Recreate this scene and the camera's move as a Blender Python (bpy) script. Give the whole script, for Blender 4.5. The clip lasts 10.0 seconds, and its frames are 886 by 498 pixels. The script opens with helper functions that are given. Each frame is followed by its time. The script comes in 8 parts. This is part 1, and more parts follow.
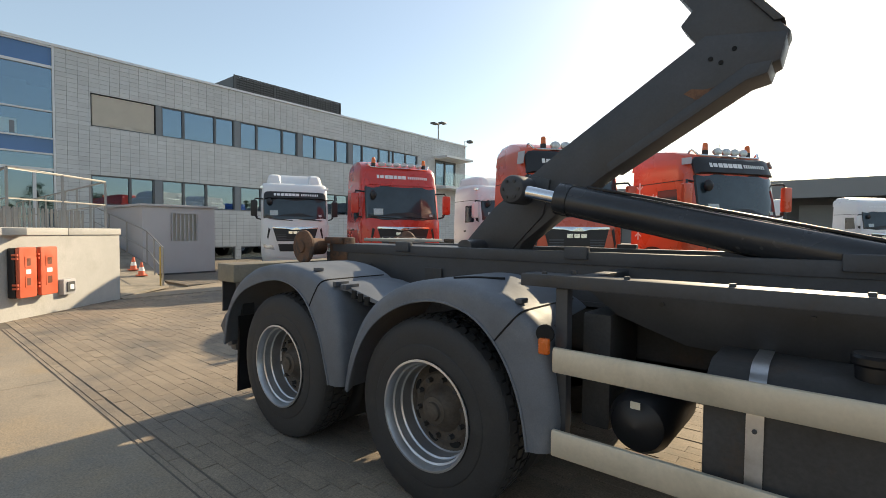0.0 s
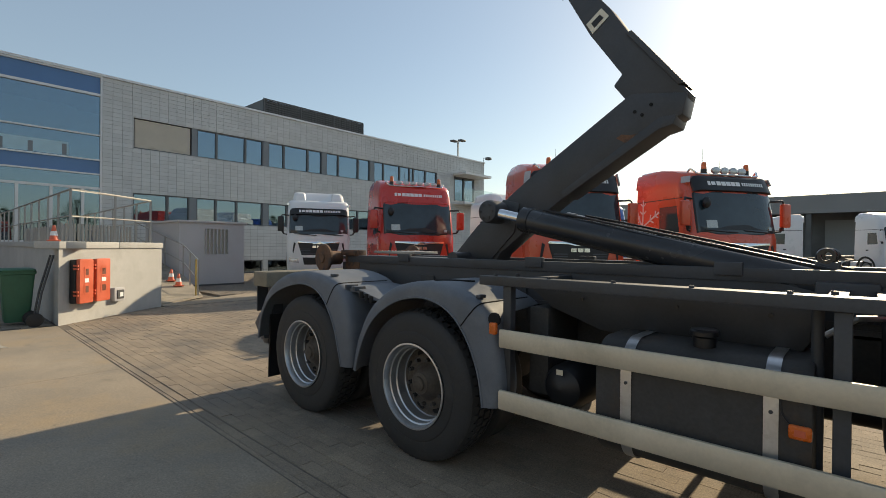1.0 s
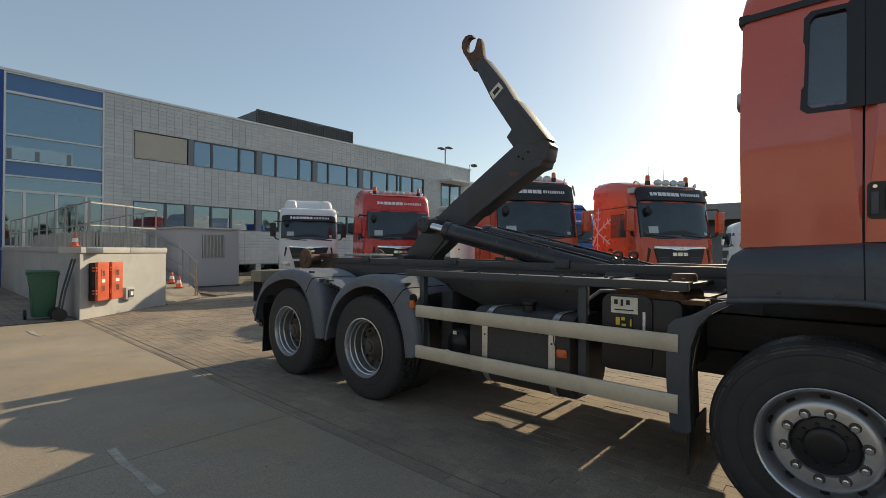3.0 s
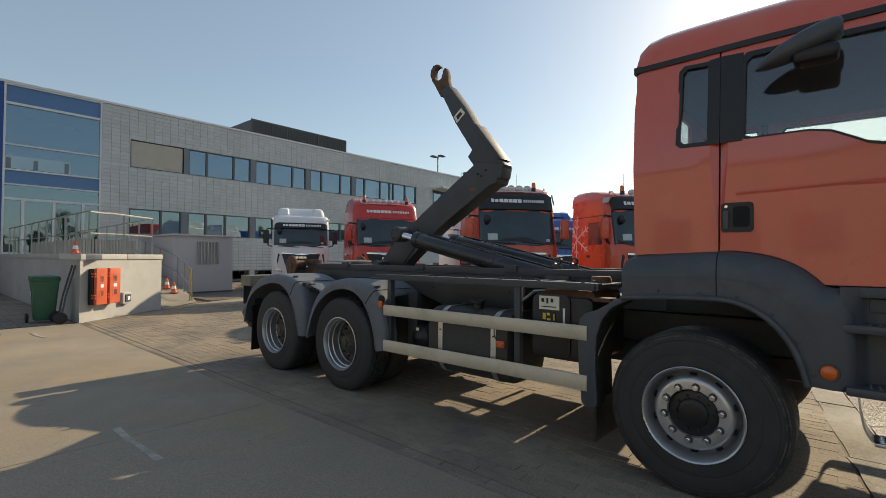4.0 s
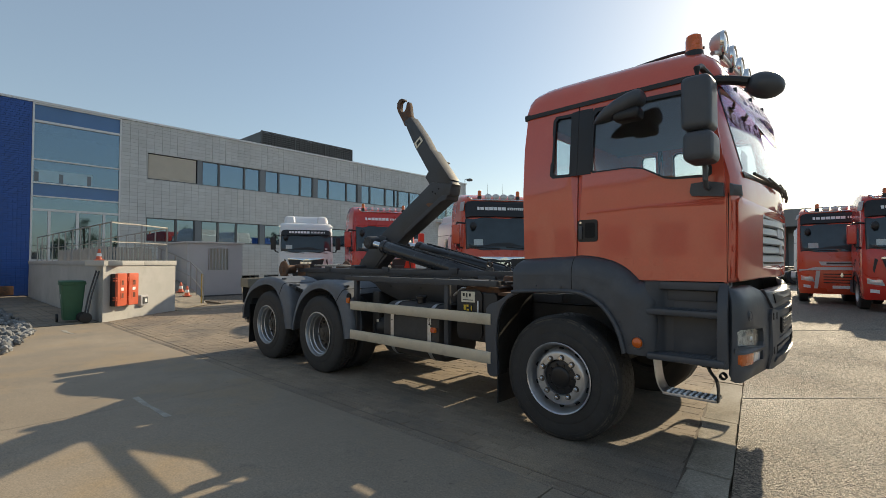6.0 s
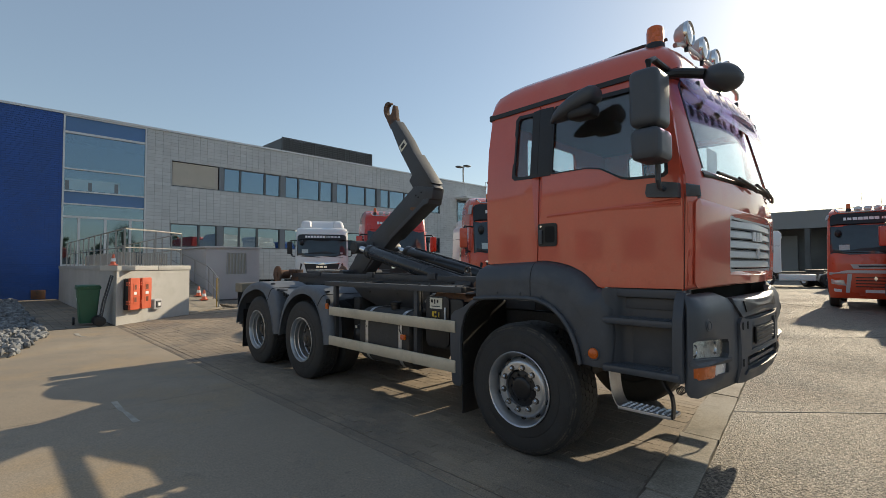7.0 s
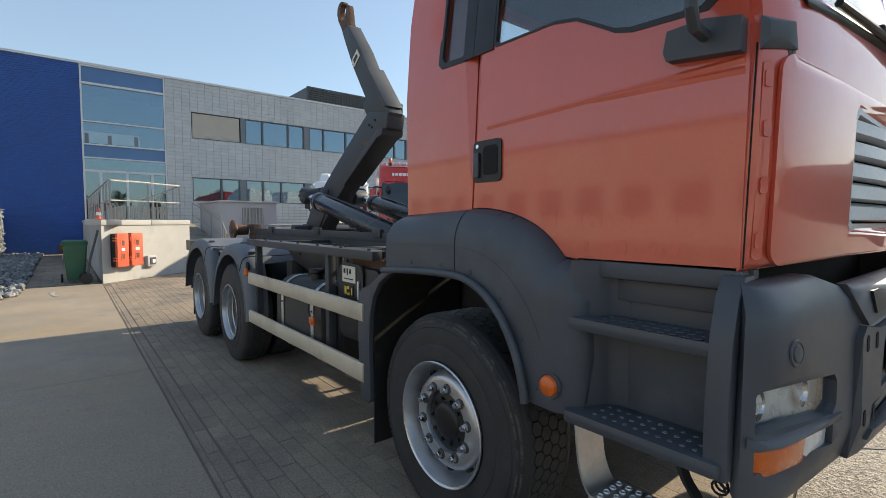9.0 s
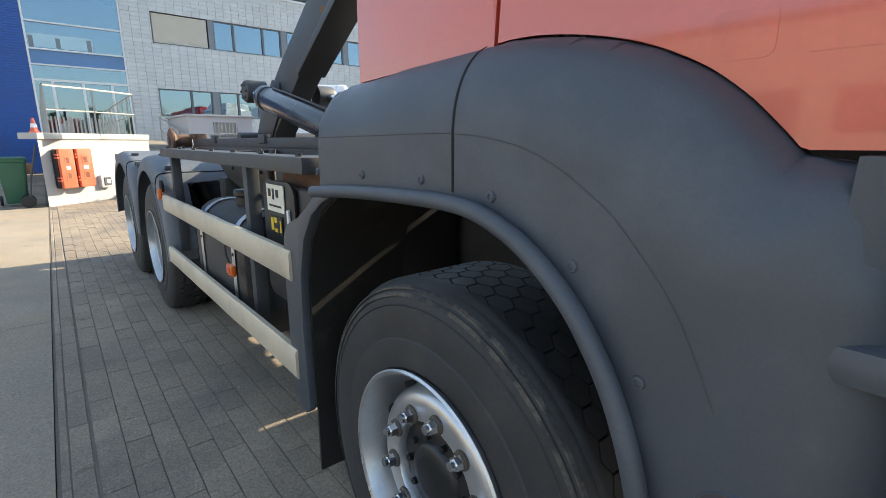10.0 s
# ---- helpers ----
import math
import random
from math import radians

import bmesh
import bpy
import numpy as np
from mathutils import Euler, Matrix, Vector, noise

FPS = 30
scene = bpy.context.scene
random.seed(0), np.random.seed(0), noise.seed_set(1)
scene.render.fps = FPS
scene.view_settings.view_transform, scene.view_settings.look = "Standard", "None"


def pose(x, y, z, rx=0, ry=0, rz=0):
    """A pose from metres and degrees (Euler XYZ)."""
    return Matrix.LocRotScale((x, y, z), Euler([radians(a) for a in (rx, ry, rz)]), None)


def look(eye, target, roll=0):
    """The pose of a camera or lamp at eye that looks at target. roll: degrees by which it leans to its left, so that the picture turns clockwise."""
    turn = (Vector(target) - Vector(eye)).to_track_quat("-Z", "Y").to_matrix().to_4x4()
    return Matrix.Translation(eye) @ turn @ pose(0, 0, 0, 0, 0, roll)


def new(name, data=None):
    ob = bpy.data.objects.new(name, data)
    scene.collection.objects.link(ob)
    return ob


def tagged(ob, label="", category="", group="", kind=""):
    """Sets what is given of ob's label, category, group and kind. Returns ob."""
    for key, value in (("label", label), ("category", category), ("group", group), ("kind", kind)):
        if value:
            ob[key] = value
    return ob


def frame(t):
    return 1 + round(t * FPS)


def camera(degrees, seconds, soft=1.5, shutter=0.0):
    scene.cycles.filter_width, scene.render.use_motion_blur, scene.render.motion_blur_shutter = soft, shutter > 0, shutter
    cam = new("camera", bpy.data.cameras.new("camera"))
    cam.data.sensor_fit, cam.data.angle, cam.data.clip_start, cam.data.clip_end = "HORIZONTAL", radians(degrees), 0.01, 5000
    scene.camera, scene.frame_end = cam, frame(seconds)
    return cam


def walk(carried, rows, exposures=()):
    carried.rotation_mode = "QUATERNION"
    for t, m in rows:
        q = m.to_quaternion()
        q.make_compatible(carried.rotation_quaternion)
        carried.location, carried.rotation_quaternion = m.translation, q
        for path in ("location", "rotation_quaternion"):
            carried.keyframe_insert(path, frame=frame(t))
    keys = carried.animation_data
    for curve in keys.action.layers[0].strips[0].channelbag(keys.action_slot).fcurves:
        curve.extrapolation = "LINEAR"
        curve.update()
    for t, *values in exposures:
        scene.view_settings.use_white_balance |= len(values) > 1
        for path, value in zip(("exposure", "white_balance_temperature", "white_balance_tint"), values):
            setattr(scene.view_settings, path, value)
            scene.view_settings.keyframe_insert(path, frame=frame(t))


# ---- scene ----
cam = camera(86.6, 10.0, 0.8)
PATH = [
    (0, (0.054, 0.014, 1.481), (-1.214, 1.559, 1.41), 0.5),
    (0.1, (0.133, -0.036, 1.481), (-1.144, 1.502, 1.425), 0.5),
    (0.5, (0.427, -0.227, 1.482), (-0.881, 1.285, 1.449), 0.5),
    (1, (0.747, -0.412, 1.473), (-0.593, 1.072, 1.464), 0.6),
    (1.5, (1.051, -0.649, 1.461), (-0.324, 0.803, 1.475), 0.5),
    (2, (1.381, -0.822, 1.483), (-0.02, 0.605, 1.481), 0.5),
    (2.5, (1.734, -0.961, 1.463), (0.374, 0.506, 1.462), 0.5),
    (3.8, (2.601, -1.341, 1.503), (1.302, 0.18, 1.525), 0.3),
    (4, (2.718, -1.372, 1.48), (1.411, 0.142, 1.515), 0.4),
    (4.5, (2.986, -1.593, 1.499), (1.661, -0.096, 1.553), 0.4),
    (5, (3.325, -1.736, 1.489), (1.987, -0.251, 1.537), 0.3),
    (5.5, (3.629, -1.76, 1.48), (2.301, -0.266, 1.536), 0.1),
    (7, (4.256, -1.205, 1.501), (2.828, 0.194, 1.569), -0.1),
    (7.5, (4.26, -0.821, 1.53), (2.794, 0.537, 1.62), -0.1),
    (8, (4.237, -0.398, 1.535), (2.723, 0.907, 1.598), -0.0),
    (8.5, (4.037, 0.062, 1.491), (2.507, 1.35, 1.489), 0.1),
    (9, (3.683, 0.505, 1.473), (2.131, 1.761, 1.356), 0.1),
    (9.5, (3.25, 0.926, 1.422), (1.71, 2.174, 1.152), 0.3),
    (10, (2.783, 1.258, 1.35), (1.287, 2.508, 0.905), 0.2),
]
EXPOSURES = [(0, 0.70, 6680, 8), (0.5, 0.42, 6650, 7), (1.0, 0.27, 6620, 7), (1.5, 0.17, 6600, 7), (2.5, 0.12, 6580, 7), (4.0, 0.19, 6580, 7), (5.5, 0.25, 6550, 7), (7.0, 0.12, 6310, 8), (8.0, 0.24, 6180, 9), (8.5, 0.36, 6120, 8), (9.0, 0.65, 6120, 8), (9.5, 0.79, 6090, 6), (10.0, 1.50, 6100, 7)]
walk(cam, [(t, look(eye, target, roll)) for t, eye, target, roll in PATH], EXPOSURES)

# ---- world, sun, exposure ----
SUN_EL, SUN_AZ = 26.0, 89.8      # degrees; azimuth counted from +x towards +y
world = bpy.data.worlds.new("sky")
scene.world = world
world.use_nodes = True
wn = world.node_tree.nodes
sky_tex = wn.new("ShaderNodeTexSky")
sky_tex.sky_type = "NISHITA"
sky_tex.sun_disc = False
sky_tex.sun_elevation = radians(SUN_EL)
sky_tex.sun_rotation = radians(90 - SUN_AZ)
sky_tex.air_density, sky_tex.dust_density, sky_tex.ozone_density = 1.15, 0.7, 1.2
wn["Background"].inputs["Strength"].default_value = 0.083
world.node_tree.links.new(sky_tex.outputs[0], wn["Background"].inputs[0])
haze = wn.new("ShaderNodeBackground")      # bright even haze of a late summer day
haze.inputs["Color"].default_value, haze.inputs["Strength"].default_value = (0.80, 0.91, 1.0, 1), 0.15
both = wn.new("ShaderNodeAddShader")
world.node_tree.links.new(wn["Background"].outputs[0], both.inputs[0])
world.node_tree.links.new(haze.outputs[0], both.inputs[1])
world.node_tree.links.new(both.outputs[0], wn["World Output"].inputs[0])
sun_data = bpy.data.lights.new("sun", "SUN")
sun_data.energy, sun_data.angle, sun_data.color = 4.8, radians(0.6), (1.0, 0.825, 0.58)
sun = new("sun", sun_data)
sd = Vector((math.cos(radians(SUN_AZ)) * math.cos(radians(SUN_EL)), math.sin(radians(SUN_AZ)) * math.cos(radians(SUN_EL)), math.sin(radians(SUN_EL))))
sun.matrix_world = look(sd * 60, (0, 0, 0))
scene.view_settings.exposure = 0.0


# ---- materials ----
def ramp_mix(nt, fac, a, b, blend="MIX"):
    m = nt.nodes.new("ShaderNodeMix")
    m.data_type, m.blend_type = "RGBA", blend
    if isinstance(fac, float):
        m.inputs[0].default_value = fac
    else:
        nt.links.new(fac, m.inputs[0])
    for sock, v in ((m.inputs[6], a), (m.inputs[7], b)):
        if isinstance(v, tuple):
            sock.default_value = (*v, 1)
        else:
            nt.links.new(v, sock)
    return m.outputs[2]


def noise_node(nt, co, scale, detail=4, rough=0.6):
    n = nt.nodes.new("ShaderNodeTexNoise")
    n.inputs["Scale"].default_value, n.inputs["Detail"].default_value, n.inputs["Roughness"].default_value = scale, detail, rough
    nt.links.new(co, n.inputs["Vector"])
    return n.outputs["Fac"]


def remap(nt, v, a, b, c, d):
    n = nt.nodes.new("ShaderNodeMapRange")
    for k, x in zip((1, 2, 3, 4), (a, b, c, d)):
        n.inputs[k].default_value = x
    nt.links.new(v, n.inputs[0])
    return n.outputs[0]


def mat(name, col, rough=0.5, metal=0.0, var=0.15, scale=2.0, fine=60.0, finevar=0.08, bump=0.15, depth=0.002, rvar=0.12,
        stain=None, stain_scale=1.2, stain_at=(0.55, 0.7), coat=0.0, piece=0.0, island=0.0, spec=0.5, speck=0.0, speck_scale=60.0, dust=None, blotch=0.45, world=False):
    m = bpy.data.materials.new(name)
    m.use_nodes = True
    nt = m.node_tree
    p = nt.nodes["Principled BSDF"]
    co = nt.nodes.new("ShaderNodeNewGeometry").outputs["Position"]
    if piece == 0.0 and not world:
        co = nt.nodes.new("ShaderNodeTexCoord").outputs["Object"]
    n1, n2 = noise_node(nt, co, scale), noise_node(nt, co, fine, 3)
    c = ramp_mix(nt, remap(nt, n1, 0.3, 0.7, 0, 1), tuple(x * (1 - var) for x in col), tuple(min(1, x * (1 + var)) for x in col))
    if stain:
        n3 = noise_node(nt, co, stain_scale, 6, 0.65)
        c = ramp_mix(nt, remap(nt, n3, *stain_at, 0, 1), c, stain)
    if dust:      # blown sand and small dark droppings
        c = ramp_mix(nt, remap(nt, noise_node(nt, co, 0.55, 8, 0.7), 0.50, 0.66, 0, 0.75), c, dust)
        c = ramp_mix(nt, remap(nt, noise_node(nt, co, 9.0, 2, 0.5), 0.73, 0.78, 0, 0.7), c, tuple(x * 0.35 for x in col))
        c = ramp_mix(nt, remap(nt, noise_node(nt, co, 34.0, 2, 0.5), 0.70, 0.76, 0, 0.6), c, tuple(min(1, x * 1.5) for x in dust))
        c = ramp_mix(nt, remap(nt, noise_node(nt, co, 2.6, 5, 0.75), 0.60, 0.72, 0, blotch), c, tuple(x * 0.5 for x in col))
    g = remap(nt, n2, 0.25, 0.75, 1 - finevar, 1 + finevar)
    mul = nt.nodes.new("ShaderNodeVectorMath")
    mul.operation = "SCALE"
    nt.links.new(c, mul.inputs[0])
    nt.links.new(g, mul.inputs["Scale"])
    c = mul.outputs[0]
    if speck:
        vo, sep = nt.nodes.new("ShaderNodeTexVoronoi"), nt.nodes.new("ShaderNodeSeparateColor")
        vo.inputs["Scale"].default_value = speck_scale
        nt.links.new(co, vo.inputs["Vector"])
        nt.links.new(vo.outputs["Color"], sep.inputs[0])
        sk_ = nt.nodes.new("ShaderNodeVectorMath")
        sk_.operation = "SCALE"
        nt.links.new(c, sk_.inputs[0])
        nt.links.new(remap(nt, sep.outputs[0], 0, 1, 1 - speck, 1 + speck), sk_.inputs["Scale"])
        c = sk_.outputs[0]
    for amount, out in ((piece, "Random"), (island, "Random Per Island")):
        if amount:
            src = nt.nodes.new("ShaderNodeObjectInfo" if out == "Random" else "ShaderNodeNewGeometry").outputs[out]
            k = nt.nodes.new("ShaderNodeVectorMath")
            k.operation = "SCALE"
            nt.links.new(c, k.inputs[0])
            nt.links.new(remap(nt, src, 0, 1, 1 - amount, 1 + amount), k.inputs["Scale"])
            c = k.outputs[0]
    nt.links.new(c, p.inputs["Base Color"])
    p.inputs["Metallic"].default_value = metal
    p.inputs["Coat Weight"].default_value = coat
    p.inputs["Coat Roughness"].default_value = 0.06
    p.inputs["Specular IOR Level"].default_value = spec
    nt.links.new(remap(nt, n1, 0.3, 0.7, max(0.02, rough - rvar), min(1, rough + rvar)), p.inputs["Roughness"])
    if bump:
        b = nt.nodes.new("ShaderNodeBump")
        b.inputs["Strength"].default_value, b.inputs["Distance"].default_value = bump, depth
        nt.links.new(n2, b.inputs["Height"])
        nt.links.new(b.outputs[0], p.inputs["Normal"])
    return m


def glass_mat(name, tint, gloss=0.03, ior=1.5, shine=(1, 1, 1)):
    """A thin pane: it lets tinted light through and mirrors by Fresnel."""
    m = bpy.data.materials.new(name)
    m.use_nodes = True
    nt = m.node_tree
    nt.nodes.remove(nt.nodes["Principled BSDF"])
    t, g, lw, pw, mx = (nt.nodes.new("ShaderNode" + k) for k in ("BsdfTransparent", "BsdfGlossy", "LayerWeight", "Math", "MixShader"))
    t.inputs[0].default_value = (*tint, 1)
    g.inputs["Roughness"].default_value = gloss
    g.inputs["Color"].default_value = (*shine, 1)
    lw.inputs[0].default_value = 0.5
    pw.operation = "POWER"
    pw.inputs[1].default_value = 5.0
    nt.links.new(lw.outputs["Facing"], pw.inputs[0])
    nt.links.new(remap(nt, pw.outputs[0], 0, 1, ((ior - 1) / (ior + 1)) ** 2, 1.0), mx.inputs[0])
    nt.links.new(t.outputs[0], mx.inputs[1])
    nt.links.new(g.outputs[0], mx.inputs[2])
    nt.links.new(mx.outputs[0], nt.nodes["Material Output"].inputs[0])
    return m


M = {}
M["red"] = mat("orange_red_paint", (0.60, 0.092, 0.048), 0.42, var=0.07, scale=1.5, finevar=0.03, bump=0.02, coat=1.0, stain=(0.60, 0.130, 0.072), stain_scale=2.0, stain_at=(0.5, 0.8))
M["red"].node_tree.nodes["Principled BSDF"].inputs["Coat IOR"].default_value = 1.54
M["lining"] = mat("grey_cloth_lining", (0.16, 0.165, 0.175), 0.9, var=0.1, scale=3, bump=0.1)
M["silver"] = mat("satin_silver", (0.80, 0.81, 0.82), 0.4, 0.35, var=0.04, scale=6, bump=0.0)
M["ghost"] = mat("unfaded_red_paint", (0.59, 0.080, 0.041), 0.42, var=0.10, scale=9, finevar=0.05, bump=0.02, coat=1.0, stain=(0.62, 0.096, 0.050), stain_scale=12, stain_at=(0.40, 0.56))
M["ghost"].node_tree.nodes["Principled BSDF"].inputs["Coat IOR"].default_value = 1.54
M["palewall"] = mat("pale_rendered_wall", (0.34, 0.32, 0.285), 0.85, var=0.1, scale=0.3, bump=0.1)
M["red2"] = mat("bright_red_paint", (0.52, 0.03, 0.018), 0.3, var=0.05, scale=1.0, finevar=0.02, bump=0.0, coat=0.5)
M["red3"] = mat("vermilion_paint", (0.60, 0.078, 0.030), 0.3, var=0.05, scale=1.0, finevar=0.02, bump=0.0, coat=0.5)
M["white"] = mat("white_paint", (0.74, 0.74, 0.74), 0.35, var=0.04, scale=1.0, finevar=0.02, bump=0.0, coat=0.4)
M["plastic"] = mat("anthracite_plastic", (0.064, 0.071, 0.084), 0.47, var=0.12, scale=3, fine=220, finevar=0.08, bump=0.08, depth=0.001, stain=(0.11, 0.117, 0.128), stain_scale=3, stain_at=(0.55, 0.85))
M["mud"] = mat("weathered_grey_plastic", (0.135, 0.148, 0.17), 0.62, var=0.2, scale=3, fine=150, finevar=0.1, bump=0.1, stain=(0.19, 0.20, 0.21), stain_scale=4, stain_at=(0.5, 0.85))
M["black"] = mat("black_plastic", (0.014, 0.014, 0.016), 0.45, var=0.2, scale=4, bump=0.05)
M["liner"] = mat("dusty_black_liner", (0.012, 0.011, 0.010), 0.9, var=0.3, scale=6, fine=160, finevar=0.6, bump=0.5, depth=0.002, stain=(0.040, 0.034, 0.028), stain_scale=8, stain_at=(0.55, 0.8))
M["steel"] = mat("dark_grey_painted_steel", (0.052, 0.055, 0.061), 0.52, var=0.3, scale=2.5, finevar=0.1, bump=0.08, stain=(0.075, 0.055, 0.04), stain_scale=3.5, stain_at=(0.62, 0.8))
M["chassis"] = mat("dirty_chassis_steel", (0.045, 0.043, 0.042), 0.6, var=0.35, scale=4, finevar=0.2, bump=0.3, stain=(0.07, 0.048, 0.032), stain_scale=5, stain_at=(0.55, 0.75))
# wheel grime, darkened further for shade in the dish and round the nuts
M["dirtywheel"] = mat("dirty_wheel_disc", (0.088, 0.074, 0.060), 0.65, 0.2, var=0.3, scale=9, finevar=0.2, bump=0.2, stain=(0.07, 0.05, 0.038), stain_scale=12, stain_at=(0.5, 0.7))
M["gloss"] = mat("gloss_black_paint", (0.030, 0.032, 0.036), 0.24, var=0.2, scale=3, finevar=0.08, bump=0.04, rvar=0.06)
M["rust"] = mat("rusty_steel", (0.13, 0.065, 0.035), 0.7, var=0.4, scale=7, finevar=0.25, bump=0.4, stain=(0.05, 0.04, 0.035), stain_scale=9, stain_at=(0.5, 0.65))
M["rubber"] = mat("tyre_rubber", (0.031, 0.031, 0.032), 0.66, var=0.3, scale=6, fine=120, finevar=0.15, bump=0.2, stain=(0.055, 0.050, 0.044), stain_scale=7, stain_at=(0.56, 0.82))
M["worn"] = mat("scuffed_rubber", (0.085, 0.076, 0.064), 0.85, var=0.3, scale=9, fine=90, finevar=0.35, bump=0.5, stain=(0.035, 0.035, 0.036), stain_scale=14, stain_at=(0.44, 0.56))
M["khaki"] = mat("weathered_khaki_steel", (0.24, 0.21, 0.155), 0.7, var=0.2, scale=4, finevar=0.15, bump=0.2, stain=(0.12, 0.09, 0.06), stain_scale=5, stain_at=(0.55, 0.75))
M["alu"] = mat("dull_aluminium", (0.62, 0.62, 0.63), 0.36, 0.9, var=0.1, scale=4, finevar=0.06, bump=0.04, stain=(0.42, 0.40, 0.37), stain_scale=5, stain_at=(0.55, 0.8))
M["wheel"] = mat("silver_wheel_paint", (0.54, 0.55, 0.57), 0.36, 0.8, rvar=0.08, var=0.10, scale=6, finevar=0.05, bump=0.03, stain=(0.44, 0.43, 0.41), stain_scale=9, stain_at=(0.6, 0.8))
M["guard"] = mat("anodised_side_guard", (0.60, 0.53, 0.41), 0.5, 0.25, var=0.1, scale=2, finevar=0.05, bump=0.04, stain=(0.40, 0.36, 0.27), stain_scale=3, stain_at=(0.5, 0.8))
M["chrome"] = mat("chrome", (0.75, 0.76, 0.78), 0.12, 1.0, var=0.03, bump=0.0, rvar=0.04)
M["amber"] = mat("amber_lens", (0.64, 0.125, 0.009), 0.25, var=0.1, scale=20, bump=0.05, coat=0.5)
M["lamp"] = mat("clear_headlamp_lens", (0.52, 0.54, 0.56), 0.12, 0.35, var=0.25, scale=14, finevar=0.1, bump=0.2, coat=0.8)
M["lens"] = glass_mat("clear_lamp_glass", (0.92, 0.94, 0.95), 0.02, 1.6)
M["lamp_bowl"] = mat("silvered_bowl", (0.78, 0.78, 0.75), 0.3, 0.25, var=0.15, scale=12, finevar=0.05, bump=0.1)
M["lens_w"] = mat("white_lens", (0.7, 0.71, 0.72), 0.2, var=0.1, scale=20, coat=0.6)
M["grille"] = mat("grey_grille_plastic", (0.50, 0.51, 0.515), 0.45, 0.2, var=0.06, scale=3, bump=0.03)
M["purple"] = glass_mat("violet_acrylic", (0.86, 0.77, 0.97), 0.05, 1.3)
vt = M["purple"].node_tree                 # milky acrylic: part of the light is scattered through
milk, blend = vt.nodes.new("ShaderNodeBsdfDiffuse"), vt.nodes.new("ShaderNodeMixShader")
milk.inputs[0].default_value = (0.66, 0.54, 0.82, 1)
blend.inputs[0].default_value = 0.20
clear = vt.nodes["Material Output"].inputs[0].links[0].from_socket
vt.links.new(clear, blend.inputs[1])
vt.links.new(milk.outputs[0], blend.inputs[2])
vt.links.new(blend.outputs[0], vt.nodes["Material Output"].inputs[0])
M["purple_ink"] = mat("dark_violet_print", (0.20, 0.15, 0.30), 0.5, var=0.1, bump=0.0)
M["seat"] = mat("dark_seat_cloth", (0.035, 0.037, 0.045), 0.9, var=0.2, scale=10, bump=0.2)
M["cabin"] = mat("cab_lining", (0.12, 0.12, 0.125), 0.8, var=0.1, scale=6, bump=0.1)
M["paper"] = mat("paper_label", (0.74, 0.70, 0.58), 0.7, var=0.08, scale=8, bump=0.0)
M["ink"] = mat("black_print", (0.02, 0.02, 0.02), 0.6, var=0.1, bump=0.0)
M["yellow"] = mat("yellow_label", (0.75, 0.52, 0.04), 0.6, var=0.15, scale=9, bump=0.0)
M["ochre"] = mat("faded_ochre_paint", (0.42, 0.29, 0.07), 0.6, var=0.15, scale=9, bump=0.05)
M["wprint"] = mat("white_print", (0.80, 0.80, 0.80), 0.5, var=0.03, bump=0.0)
M["glass"] = glass_mat("cab_glass", (0.86, 0.90, 0.90), 0.02, 1.75)
M["windscreen"] = glass_mat("windscreen_glass", (0.86, 0.92, 0.92), 0.02, 1.85)
M["darkglass"] = mat("dark_windscreen", (0.022, 0.036, 0.046), 0.08, var=0.3, scale=1.5, bump=0.0, rvar=0.03, coat=0.25, spec=0.6)
M["sheet"] = mat("printed_sales_sheet", (0.46, 0.52, 0.53), 0.6, var=0.1, scale=6, fine=70, finevar=0.3, bump=0.0)
M["pane"] = glass_mat("blue_grey_window_glass", (0.46, 0.57, 0.64), 0.01, 3.1, (0.68, 0.85, 1.0))
M["tile"] = mat("grey_facade_tile", (0.49, 0.51, 0.515), 0.6, var=0.08, scale=0.5, fine=35, finevar=0.06, bump=0.1, piece=0.06)
M["tile_s"] = mat("grey_facade_tile_far", (0.49, 0.51, 0.515), 0.6, var=0.08, scale=0.5, fine=35, finevar=0.06, bump=0.1, island=0.06)
M["grout"] = mat("dark_wall_backing", (0.12, 0.125, 0.13), 0.9, var=0.1)
M["blue"] = mat("blue_glazed_brick", (0.019, 0.075, 0.30), 0.42, var=0.12, scale=0.6, fine=30, finevar=0.1, bump=0.1, island=0.07)
M["blue_mortar"] = mat("dark_blue_mortar", (0.018, 0.05, 0.17), 0.8, var=0.1, bump=0.0)
# pale blue for the brightness seen in one entrance pane
M["film"] = mat("pale_window_film", (0.36, 0.52, 0.60), 0.6, var=0.08, scale=1.5, bump=0.0)
M["bluepanel"] = mat("blue_spandrel_glass", (0.085, 0.175, 0.36), 0.15, var=0.06, scale=0.6, bump=0.0, rvar=0.05)
M["frame_w"] = mat("silver_window_bars", (0.60, 0.61, 0.62), 0.45, 0.3, var=0.05, bump=0.02)
M["frame_d"] = mat("dark_grey_window_bars", (0.10, 0.108, 0.115), 0.5, 0.2, var=0.08, bump=0.03)
M["pier"] = mat("slate_grey_panel", (0.17, 0.19, 0.21), 0.5, 0.1, var=0.06, bump=0.02)
M["blind"] = mat("taupe_roller_blind", (0.45, 0.42, 0.36), 0.85, var=0.07, scale=1.2, fine=90, bump=0.1)
M["room"] = mat("office_inside", (0.30, 0.31, 0.31), 0.8, var=0.1, scale=0.6)
